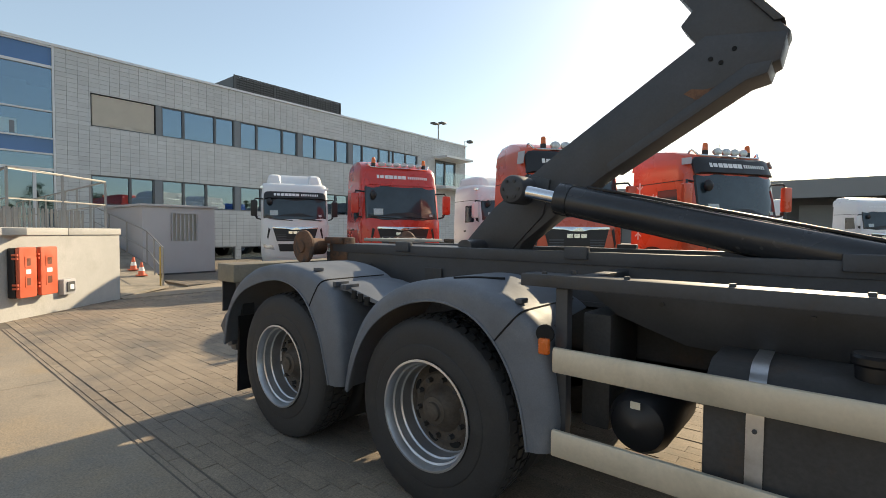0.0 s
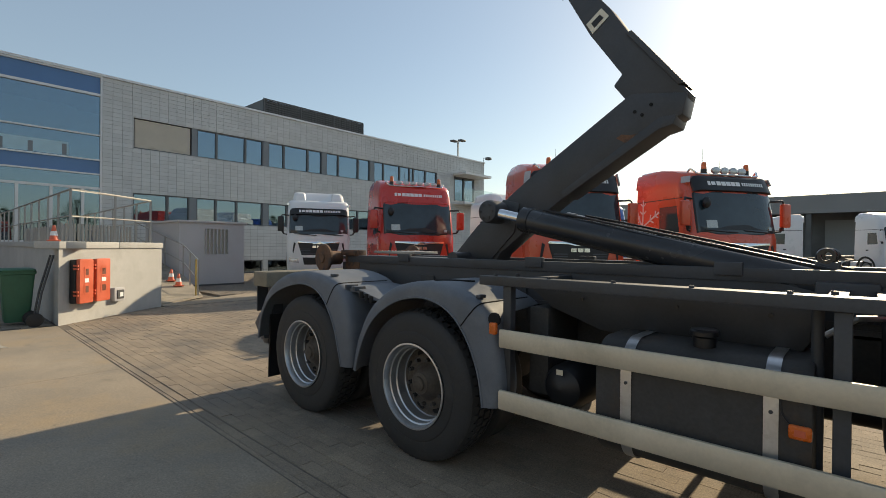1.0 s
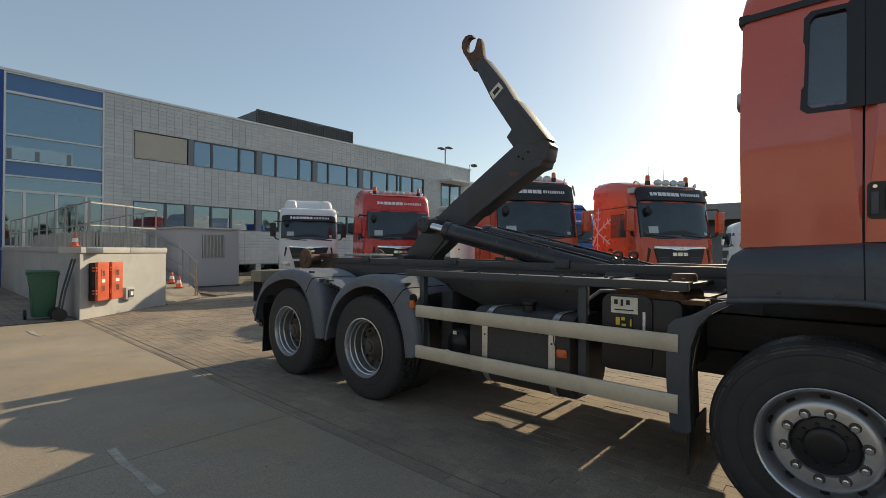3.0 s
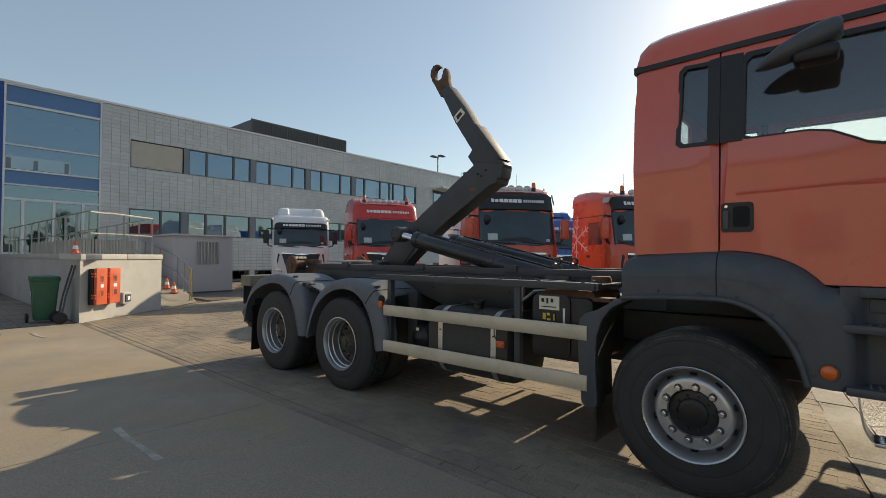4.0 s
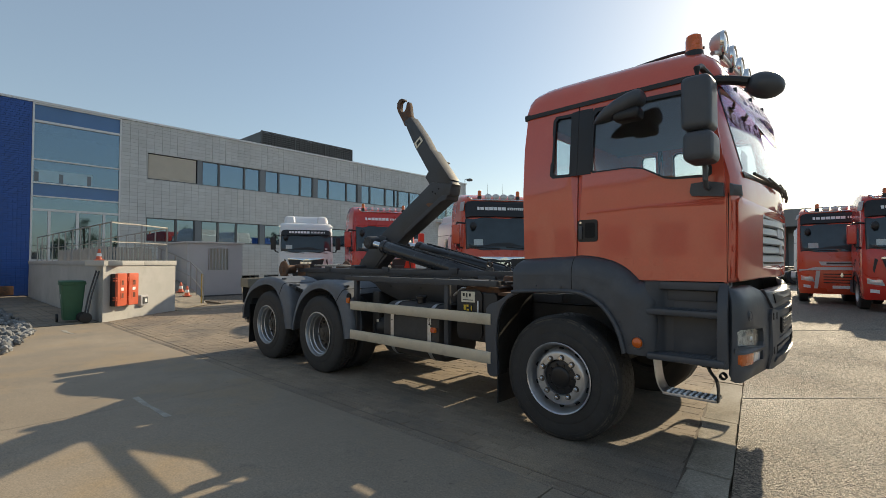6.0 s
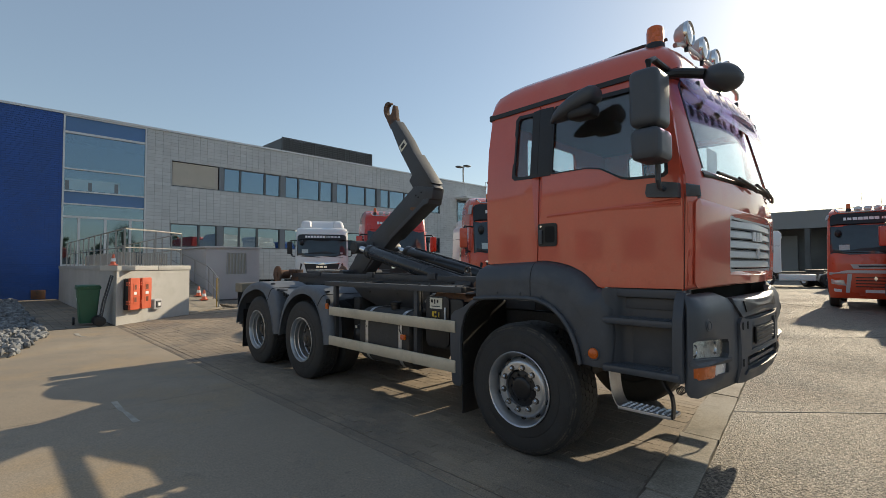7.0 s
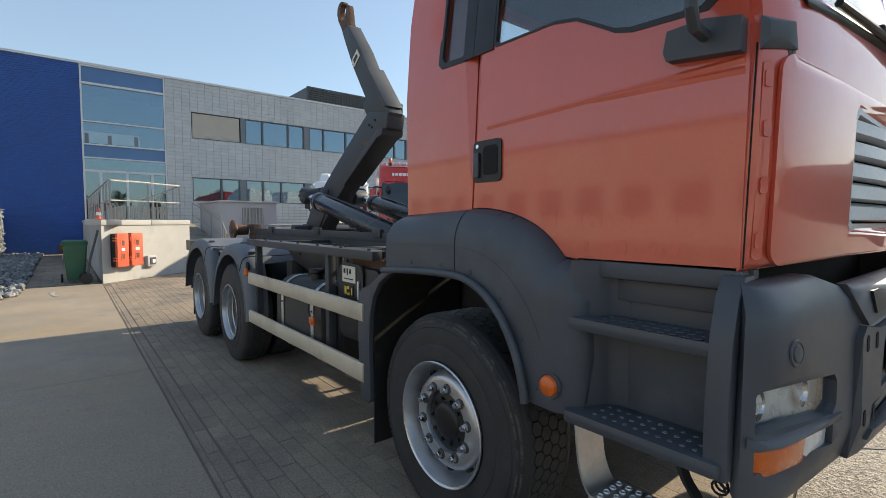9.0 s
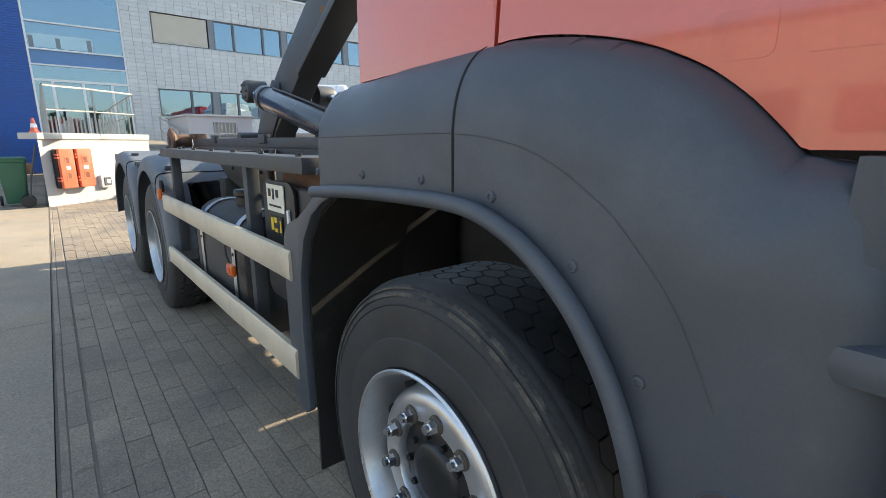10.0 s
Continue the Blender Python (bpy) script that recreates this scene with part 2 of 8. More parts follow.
M["concrete"] = mat("cast_concrete", (0.435, 0.425, 0.405), 0.85, var=0.10, scale=1.0, fine=45, finevar=0.10, bump=0.25, depth=0.004, stain=(0.345, 0.335, 0.31), stain_scale=1.6, stain_at=(0.5, 0.8))
M["shed"] = mat("pale_grey_cabin_sheet", (0.45, 0.44, 0.45), 0.6, var=0.06, scale=1.0, bump=0.05)
M["galv"] = mat("galvanised_steel", (0.36, 0.35, 0.33), 0.55, 0.5, var=0.1, scale=8, bump=0.05)
M["orange"] = mat("orange_red_plastic", (0.62, 0.125, 0.06), 0.42, var=0.08, scale=4, bump=0.04)
M["lid_pane"] = mat("smoked_red_window", (0.20, 0.085, 0.06), 0.3, var=0.1, bump=0.0)
M["green"] = mat("green_plastic", (0.040, 0.125, 0.070), 0.5, var=0.12, scale=3, bump=0.05)
M["stone"] = mat("grey_rock", (0.20, 0.205, 0.21), 0.9, var=0.3, scale=5, fine=60, finevar=0.2, bump=0.5, depth=0.01, island=0.35)
# near-black that puts the shade of holes, gaps and recesses into colour
M["dark"] = mat("dark_void", (0.01, 0.01, 0.01), 0.9, var=0.1, bump=0.0)
M["cladding"] = mat("dark_grey_cladding", (0.075, 0.078, 0.082), 0.55, 0.2, var=0.1, scale=1.0, bump=0.05)
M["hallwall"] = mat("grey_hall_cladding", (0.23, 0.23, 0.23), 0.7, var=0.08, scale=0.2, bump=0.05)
# hall grey with the shade under the eave put into the colour
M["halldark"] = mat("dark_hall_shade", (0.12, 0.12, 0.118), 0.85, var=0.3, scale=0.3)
M["leaf"] = mat("tree_leaves", (0.05, 0.085, 0.028), 0.7, var=0.3, scale=2, bump=0.0, island=0.4)
M["bark"] = mat("tree_bark", (0.10, 0.075, 0.055), 0.9, var=0.3, scale=6, bump=0.4, depth=0.01)
M["paver"] = mat("concrete_paver", (0.260, 0.209, 0.156), 0.9, var=0.20, scale=0.6, fine=75, finevar=0.22, bump=0.45, depth=0.003, piece=0.09, stain=(0.135, 0.122, 0.108), stain_scale=0.8, stain_at=(0.46, 0.72), speck=0.16, speck_scale=150, dust=(0.36, 0.285, 0.20), blotch=0.65)
M["paver_s"] = mat("concrete_paver_far", (0.260, 0.209, 0.156), 0.9, var=0.20, scale=0.6, fine=75, finevar=0.22, bump=0.45, depth=0.003, island=0.09, stain=(0.135, 0.122, 0.108), stain_scale=0.8, stain_at=(0.46, 0.72), speck=0.16, speck_scale=150, dust=(0.36, 0.285, 0.20), blotch=0.65, world=True)
M["joint"] = mat("sandy_joint", (0.150, 0.125, 0.098), 0.95, var=0.25, scale=4, bump=0.3)
M["slab"] = mat("worn_concrete_slab", (0.298, 0.247, 0.186), 0.88, var=0.20, scale=0.35, fine=70, finevar=0.20, bump=0.35, depth=0.003, stain=(0.215, 0.192, 0.158), stain_scale=0.6, stain_at=(0.46, 0.74), speck=0.12, speck_scale=130, dust=(0.36, 0.268, 0.165), blotch=0.45)
# speck is stone grain, its contrast raised to paint in sun glints
M["asphalt"] = mat("coarse_asphalt", (0.208, 0.175, 0.138), 0.74, var=0.2, scale=0.4, fine=55, finevar=0.45, bump=1.0, depth=0.03, rvar=0.15, speck=0.7, speck_scale=60, spec=0.45, stain=(0.15, 0.14, 0.125), stain_scale=0.5, stain_at=(0.5, 0.75))
M["kerb"] = mat("broken_kerb_concrete", (0.275, 0.245, 0.20), 0.88, var=0.2, scale=1.5, fine=50, finevar=0.15, bump=0.35, depth=0.004, stain=(0.15, 0.13, 0.10), stain_scale=2, stain_at=(0.5, 0.7), speck=0.2, speck_scale=90)
M["linepaint"] = mat("worn_white_line", (0.36, 0.33, 0.28), 0.8, var=0.25, scale=6, fine=60, finevar=0.2, bump=0.2)


# ---- mesh helpers ----
def finish(bm, sharp=32):
    bmesh.ops.recalc_face_normals(bm, faces=bm.faces)
    for f in bm.faces:
        f.smooth = True
    return sharp


def part(name, bm, material, parent=None, label="", sharp=32):
    """Links a bmesh as one mesh object under a thing or a part."""
    finish(bm)
    me = bpy.data.meshes.new(name)
    bm.to_mesh(me)
    bm.free()
    me.set_sharp_from_angle(angle=radians(sharp))
    for k in (material if isinstance(material, (list, tuple)) else [material]):
        me.materials.append(M[k])
    ob = new(name, me)
    if parent:
        ob.parent = parent
        ob.matrix_parent_inverse = parent.matrix_world.inverted() if parent.type == "EMPTY" else Matrix()
    if label:
        ob["label"] = label
    return ob


def thing(name, label, category, at=(0, 0, 0), group="", kind=""):
    e = new(name)
    e.empty_display_size = 0.2
    e.location = at
    e.matrix_world = Matrix.Translation(at)
    return tagged(e, label, category, group, kind)


def B():
    return bmesh.new()


def box(bm, x0, x1, y0, y1, z0, z1, bev=0.0, seg=2):
    m = Matrix.Translation(((x0 + x1) / 2, (y0 + y1) / 2, (z0 + z1) / 2)) @ Matrix.Diagonal((abs(x1 - x0), abs(y1 - y0), abs(z1 - z0), 1))
    r = bmesh.ops.create_cube(bm, size=1, matrix=m)
    if bev:
        ed = list({e for v in r["verts"] for e in v.link_edges})
        bmesh.ops.bevel(bm, geom=ed, offset=bev, segments=seg, affect="EDGES", profile=0.6)
    return bm


def cyl(bm, p0, p1, r, r2=None, seg=20, cap=True):
    p0, p1 = Vector(p0), Vector(p1)
    d = p1 - p0
    m = Matrix.Translation((p0 + p1) / 2) @ d.to_track_quat("Z", "Y").to_matrix().to_4x4()
    bmesh.ops.create_cone(bm, cap_ends=cap, segments=seg, radius1=r, radius2=r if r2 is None else r2, depth=d.length, matrix=m)
    return bm


def loft(bm, rings, closed=True, caps=True, cyclic=False):
    vs = [[bm.verts.new(p) for p in ring] for ring in rings]
    n = len(vs[0])
    pairs = list(zip(vs, vs[1:])) + ([(vs[-1], vs[0])] if cyclic else [])
    for a, b in pairs:
        for i in range(n if closed else n - 1):
            j = (i + 1) % n
            try:
                bm.faces.new((a[i], a[j], b[j], b[i]))
            except ValueError:
                pass
    if caps and closed and not cyclic:
        bm.faces.new(vs[0])
        bm.faces.new(vs[-1])
    return bm


def lathe(bm, profile, centre, axis="y", seg=48, close=False):
    """Profile: pairs of radius and distance along the axis."""
    cx, cy, cz = centre
    rings = []
    for i in range(seg):
        a = 2 * math.pi * i / seg
        c, s = math.cos(a), math.sin(a)
        if axis == "y":
            rings.append([(cx + r * c, cy + d, cz + r * s) for r, d in profile])
        elif axis == "z":
            rings.append([(cx + r * c, cy + r * s, cz + d) for r, d in profile])
        else:
            rings.append([(cx + d, cy + r * c, cz + r * s) for r, d in profile])
    return loft(bm, rings, closed=close, caps=False, cyclic=True)


def tube(bm, pts, r, seg=10):
    pts = [Vector(p) for p in pts]
    rings = []
    up = Vector((0.13, 0.2, 1)).normalized()
    for i, p in enumerate(pts):
        d = (pts[min(i + 1, len(pts) - 1)] - pts[max(i - 1, 0)]).normalized()
        a = d.cross(up)
        if a.length < 0.05:
            a = d.cross(Vector((1, 0, 0)))
        a.normalize()
        b = d.cross(a)
        rings.append([p + r * (math.cos(t) * a + math.sin(t) * b) for t in [2 * math.pi * k / seg for k in range(seg)]])
    return loft(bm, rings)


def sweep(bm, pts, section, side=Vector((0, 1, 0))):
    """Carries a closed section of (along side, along normal) pairs down a path in the plane square to side."""
    pts = [Vector(p) for p in pts]
    rings = []
    for i, p in enumerate(pts):
        d = (pts[min(i + 1, len(pts) - 1)] - pts[max(i - 1, 0)]).normalized()
        n = d.cross(side).normalized()
        rings.append([p + u * side + v * n for u, v in section])
    return loft(bm, rings)


def smooth_path(pts, n=6):
    """A Catmull-Rom curve through the points."""
    pts = [Vector(p) for p in pts]
    out = []
    for i in range(len(pts) - 1):
        a, b, c, d = pts[max(i - 1, 0)], pts[i], pts[i + 1], pts[min(i + 2, len(pts) - 1)]
        for k in range(n):
            t = k / n
            out.append(0.5 * ((2 * b) + (c - a) * t + (2 * a - 5 * b + 4 * c - d) * t * t + (3 * b - a - 3 * c + d) * t ** 3))
    return out + [pts[-1]]


def plate(bm, outer, holes, put, w0, w1, grid=0.0):
    """A sheet with holes: 2D outlines, thickness from w0 to w1, put(u, v, w) gives the place."""
    pts, edges = [], []
    for loop in [outer, *holes]:
        k = len(pts)
        pts += [Vector(p) for p in loop]
        edges += [(k + i, k + (i + 1) % len(loop)) for i in range(len(loop))]
    if grid:
        us, vs = [p[0] for p in outer], [p[1] for p in outer]
        u = min(us) + grid * 0.37
        while u < max(us):
            v = min(vs) + grid * 0.41
            while v < max(vs):
                pts.append(Vector((u, v)))
                v += grid
            u += grid
    from mathutils.geometry import delaunay_2d_cdt
    vv, ee, ff, *_ = delaunay_2d_cdt(pts, edges, [], 5 if not grid else 0, 1e-5)

    def inside(q, loop):
        r = False
        for i in range(len(loop)):
            (x1, y1), (x2, y2) = loop[i], loop[i - 1]
            if (y1 > q[1]) != (y2 > q[1]) and q[0] < (x2 - x1) * (q[1] - y1) / (y2 - y1) + x1:
                r = not r
        return r

    keep = []
    for f in ff:
        c = sum((vv[i] for i in f), Vector((0, 0))) / len(f)
        if inside(c, outer) and not any(inside(c, h) for h in holes):
            keep.append(f)
    a = [bm.verts.new(put(p[0], p[1], w0)) for p in vv]
    b = [bm.verts.new(put(p[0], p[1], w1)) for p in vv]
    count = {}
    for f in keep:
        bm.faces.new([a[i] for i in f])
        bm.faces.new([b[i] for i in reversed(f)])
        for i in range(len(f)):
            e = tuple(sorted((f[i], f[(i + 1) % len(f)])))
            count[e] = count.get(e, 0) + 1
    for (i, j), n in count.items():
        if n == 1:
            bm.faces.new((a[i], a[j], b[j], b[i]))
    for v in [v for v in bm.verts if not v.link_faces]:
        bm.verts.remove(v)
    return bm


def prism_xz(bm, poly, y0, y1, holes=()):
    return plate(bm, poly, list(holes), lambda u, v, w: (u, w, v), y0, y1)


def soften(bm, width, angle=30, seg=2):
    bmesh.ops.recalc_face_normals(bm, faces=bm.faces)
    bmesh.ops.dissolve_limit(bm, angle_limit=radians(1), verts=bm.verts, edges=bm.edges)
    ed = [e for e in bm.edges if len(e.link_faces) == 2 and e.calc_face_angle(0) > radians(angle)]
    bmesh.ops.bevel(bm, geom=ed, offset=width, segments=seg, affect="EDGES", profile=0.6, clamp_overlap=True)
    return bm


def rrect(x0, x1, y0, y1, r, n=5):
    out = []
    for cx, cy, a0 in ((x1 - r, y1 - r, 0), (x0 + r, y1 - r, 90), (x0 + r, y0 + r, 180), (x1 - r, y0 + r, 270)):
        out += [(cx + r * math.cos(radians(a0 + 90 * k / n)), cy + r * math.sin(radians(a0 + 90 * k / n))) for k in range(n + 1)]
    return out


def arc(cx, cy, r, a0, a1, n):
    return [(cx + r * math.cos(radians(a0 + (a1 - a0) * k / n)), cy + r * math.sin(radians(a0 + (a1 - a0) * k / n))) for k in range(n + 1)]


# ---- ground: concrete slabs, gutter, pavers, kerb, asphalt ----
# kerb line between the pavers and the asphalt, leaning slightly
def kerb_x(y):
    return 3.355 - 0.150 * (y - 1.0)


SKEW = -0.0075       # the slab's edge and the courses run slightly askew to the truck


def slab_edge(x):
    return 1.119 + SKEW * x


ground = part("ground", plate(B(), [(-400, -400), (400, -400), (400, 400), (-400, 400)], [], lambda u, v, w: (u, v, w), -0.30, -0.062), "asphalt")
tagged(ground, "grey asphalt yard ground reaching the horizon", "ground", kind="structure")

bed = part("paver_bed", plate(B(), [(-11.56, slab_edge(-11.56)), (kerb_x(1.1) - 0.29, slab_edge(3.1)), (kerb_x(16) - 0.29, 16), (-11.56, 16)], [], lambda u, v, w: (u, v, w), -0.06, -0.005), "joint")
tagged(bed, "sandy bedding showing in the joints between pavers", "pavement", kind="structure")

asph = part("road", plate(B(), [(kerb_x(-30), -30), (60, -30), (60, 70), (-30, 70), (-30, 16.0), (kerb_x(16), 16.0)], [], lambda u, v, w: (u, v, w), -0.06, -0.004), "asphalt")
tagged(asph, "coarse grey asphalt yard with cracks, glittering in the sun", "road", kind="structure")
yard = part("yard", plate(B(), [(-23.3, 5.43), (-13.32, 5.43), (-13.32, 16.0), (-23.3, 16.0)], [], lambda u, v, w: (u, v, w), -0.06, -0.004), "asphalt")
tagged(yard, "grey asphalt in front of the office building", "road", kind="structure")
strip = thing("concrete_strip", "pale concrete strip between the pavers and the asphalt", "pavement", (-12.4, 8, 0), kind="structure")
for ya, yb in ((3.43, 6.2), (6.21, 9.4), (9.41, 12.6), (12.61, 16.0)):
    part("slab", plate(B(), [(-13.30 if ya > 5 else -11.95, ya), (-11.57, ya), (-11.57, yb), (-13.30, yb)], [], lambda u, v, w: (u, v, w), -0.06, 0.002), "slab", strip)
kerb = thing("kerb", "flush band of broken pale concrete along the asphalt edge", "kerb", (3.1, 1, 0), kind="structure")
for k, (ya, yb) in enumerate([(-30, -14), (-13.99, -6.0), (-5.99, -1.9), (-1.88, 0.2), (0.22, 2.0), (2.02, 3.3), (3.325, 4.9), (4.92, 7.2), (7.22, 11), (11.02, 16)]):
    jag = random.Random(k).uniform
    left = [(kerb_x(ya + (yb - ya) * i / 6) - 0.30 + jag(-0.02, 0.02), ya + (yb - ya) * i / 6) for i in range(7)]
    right = [(kerb_x(ya + (yb - ya) * i / 6) - 0.012 + jag(-0.008, 0.008), ya + (yb - ya) * i / 6) for i in range(7)]
    part("kerb_slab", plate(B(), left + right[::-1], [], lambda u, v, w: (u, v, w), -0.06, 0.002 + 0.004 * (k % 2)), "kerb", kerb)

# open joints of the yard, running askew
for (xa, ya), (xb, yb) in (((2.02, 10.30), (14.0, 22.9)), ((2.86, 4.33), (16.0, 16.6)), ((0.0, 21.3), (12.0, 9.0)), ((-9.0, 30.4), (-0.1, 21.4)), ((3.35, 1.25), (13.0, -8.5))):
    d = Vector((xb - xa, yb - ya, 0)).normalized()
    nn = Vector((-d.y, d.x, 0))
    rj = random.Random(int(ya * 10))
    m_ = 14
    lft, rgt = [], []
    for i in range(m_ + 1):
        p = Vector((xa, ya, 0)).lerp(Vector((xb, yb, 0)), i / m_) + nn * rj.uniform(-0.008, 0.008)
        w_ = rj.uniform(0.006, 0.012)
        lft.append((p.x + nn.x * w_, p.y + nn.y * w_))
        rgt.append((p.x - nn.x * w_, p.y - nn.y * w_))
    tagged(part("yard_joint", plate(B(), lft + rgt[::-1], [], lambda u, v, w: (u, v, w), -0.02, 0.0005), "halldark"), "dark sealed joint across the yard", "joint", kind="structure")

# concrete slabs of the apron, with open joints
XS = [-30, -19.6, -15.2, -9.88, -5.75, -1.72, 2.35, 6.2]
YS = [-30, -17, -9.6, -4.1, 1.051]
apron = thing("concrete_apron", "large worn concrete slabs with dark joints and stains", "pavement", (-3, -3, 0), kind="structure")
for i in range(len(XS) - 1):
    for j in range(len(YS) - 1):
        x0, x1, y0, y1 = XS[i] + 0.006, XS[i + 1] - 0.006, YS[j] + 0.006, YS[j + 1] - 0.006
        ya_ = yb_ = y1
        if j == 3:
            ya_, yb_ = slab_edge(x0) - 0.004, slab_edge(x1) - 0.004
        if j == 3 and i <= 2:
            ya_ = yb_ = -0.2 if i == 2 else -0.25
        pts = [(x0, y0), (x1, y0), (x1, yb_), (x0, ya_)]
        if x1 > kerb_x(y1):
            pts = [(x0, y0), (kerb_x(y0) - 0.31, y0), (kerb_x(y1) - 0.31, yb_), (x0, ya_)]
        if pts[1][0] <= x0:
            continue
        part("slab", plate(B(), pts, [], lambda u, v, w: (u, v, w), -0.06, 0.0015 * ((i + 2 * j) % 3)), "slab", apron)
# narrow gutter between slab and pavers: a thin kerb strip and a row of sunken stones
gut = thing("gutter", "narrow dark gutter of kerb strip and sandy stones beside the pavers", "gutter", (-3, 1.1, 0), kind="structure")
rgut = random.Random(11)
for nm, mt_, ln, v0, v1, jit in (("kerb_strip", "paver", 0.99, 0.013, 0.046, 0.0010), ("gutter_stone", "paver", 0.408, 0.050, 0.128, 0.0015)):
    gm = bpy.data.meshes.new(nm)
    gb = box(B(), -ln / 2 + 0.002, ln / 2 - 0.002, v0, v1, -0.05, 0.0, 0.004, 1)
    gb.to_mesh(gm)
    gb.free()
    gm.materials.append(M[mt_])
    x = -9.3 + ln / 2
    while x < 2.75:
        o = new(nm, gm)
        o.matrix_world = pose(x, slab_edge(x), 0.0 - jit * rgut.random(), rgut.uniform(-0.5, 0.5), rgut.uniform(-0.2, 0.2), math.degrees(SKEW) + rgut.uniform(-0.3, 0.3))
        o.parent = gut
        o.matrix_parent_inverse = Matrix.Translation(gut.location).inverted()
        x += ln
for k, (a, b, w, rz) in enumerate([((-2.02, -0.135), (-1.05, -0.115), 0.062, 0), ((-8.9, 0.31), (-8.15, 0.36), 0.085, 0)]):
    pts = [(a[0], a[1] - w / 2), (a[0] + 0.42, a[1] - w / 2), (a[0] + 0.5, a[1] - w * 0.2), (b[0], b[1] - w / 2), (b[0], b[1] + w / 2), (a[0] + 0.6, a[1] + w / 2), (a[0] + 0.45, a[1] + w * 0.3), (a[0], a[1] + w / 2)]
    tagged(part("painted_line", plate(B(), pts, [], lambda u, v, w: (u, v, w), 0.003, 0.006), "linepaint"), "short worn white paint mark on the concrete", "road marking", kind="structure")

# ---- office building ----
FX = -23.33
BZ = 8.62
win_up = [(8.46, 11.82), (12.12, 15.48), (15.78, 19.12), (19.44, 25.50)]
up_split = [[9.40, 10.86], [13.04, 14.54], [16.66, 18.17], [20.28, 21.75, 22.70, 23.07, 24.3]]
win_low = [(5.80, 8.14), (8.46, 11.82), (12.12, 15.48), (15.78, 19.12), (19.44, 25.5)]
low_split = [[7.2], [9.38, 10.42], [13.26, 14.5], [16.66, 18.17], [20.28, 21.75, 22.70, 24.3]]
base_win = [(8.46, 11.82), (12.12, 15.48), (15.78, 19.12), (19.44, 25.5)]
UZ0, UZ1, LZ0, LZ1, GZ0, GZ1 = 5.70, 7.04, 2.50, 3.72, 0.02, 0.66
holes = [rrect(a, b, UZ0, UZ1, 0.001, 1) for a, b in win_up + [(5.82, 8.22)]]
holes += [rrect(a, b, LZ0, LZ1, 0.001, 1) for a, b in win_low]
holes += [rrect(a, b, GZ0, GZ1, 0.001, 1) for a, b in base_win]
door_hole = rrect(27.45, 30.0, 5.15, 7.0, 0.001, 1)
holes = [[(a, b) for a, b in h] for h in holes] + [door_hole]
bld = thing("office_building", "two-storey office building with grey tiles, ribbon windows and blue entrance", "building", (FX, 15, 0))
part("wall", plate(B(), [(4.66, -0.05), (31.3, -0.05), (31.3, BZ - 0.10), (4.66, BZ - 0.10)], holes, lambda u, v, w: (w, u, v), FX - 0.30, FX - 0.03), "grout", bld)
part("blue_wall", plate(B(), [(-9.0, -0.05), (1.33, -0.05), (1.33, BZ - 0.10), (-9.0, BZ - 0.10)], [], lambda u, v, w: (w, u, v), FX - 0.30, FX - 0.03), "blue_mortar", bld)
part("end_wall", box(B(), FX - 16, FX - 0.005, 31.02, 31.32, -0.05, BZ - 0.1), "hallwall", bld)
part("back_wall", box(B(), FX - 16.3, FX - 16.0, -9, 31.3, -0.05, BZ - 0.1), "hallwall", bld)
part("side_wall", box(B(), FX - 16, FX - 0.32, -9.0, -8.7, -0.05, BZ - 0.1), "hallwall", bld)
rb = B()
box(rb, FX - 16.3, FX + 0.06, -9.05, 31.38, BZ - 0.10, BZ)
part("roof", rb, "frame_w", bld, "pale metal roof edge")
# inside: floors and dark back wall seen dimly through the panes
part("floor_slab", box(B(), FX - 15.9, FX - 0.31, -8.6, 31.0, 4.25, 4.75), "room", bld)
part("floor_slab", box(B(), FX - 15.9, FX - 0.31, -8.6, 31.0, 1.1, 1.5), "room", bld)
part("inner_wall", box(B(), FX - 7.2, FX - 7.0, 4.8, 31.0, 1.5, BZ - 0.12), "room", bld)
part("inner_wall", box(B(), FX - 3.2, FX - 3.0, 8.25, 31.0, -0.04, 1.1), "dark", bld)


def sub(name, at, label=""):
    """A part of the building that has parts of its own."""
    e = new(name)
    e.location = at
    e.matrix_world = Matrix.Translation(at)
    e.parent, e.matrix_parent_inverse = bld, bld.matrix_world.inverted()
    if label:
        e["label"] = label
    return e


def window_strip(a, b, splits, z0, z1, dark_first=False):
    w = sub("window", (FX, a, z0))
    fb = B()
    t = 0.045
    box(fb, FX - 0.16, FX - 0.05, a, b, z0, z0 + t)
    box(fb, FX - 0.16, FX - 0.05, a, b, z1 - t, z1)
    edges = [a, *splits, b]
    for e in edges:
        h = 0.05
        box(fb, FX - 0.165, FX - 0.045, max(a, e - h), min(b, e + h), z0 + t, z1 - t)
    part("window_frame", fb, "frame_d", w)
    for p, q in zip(edges, edges[1:]):
        part("pane", box(B(), FX - 0.125, FX - 0.11, p + 0.052, q - 0.052, z0 + t + 0.002, z1 - t - 0.002), "pane", w)


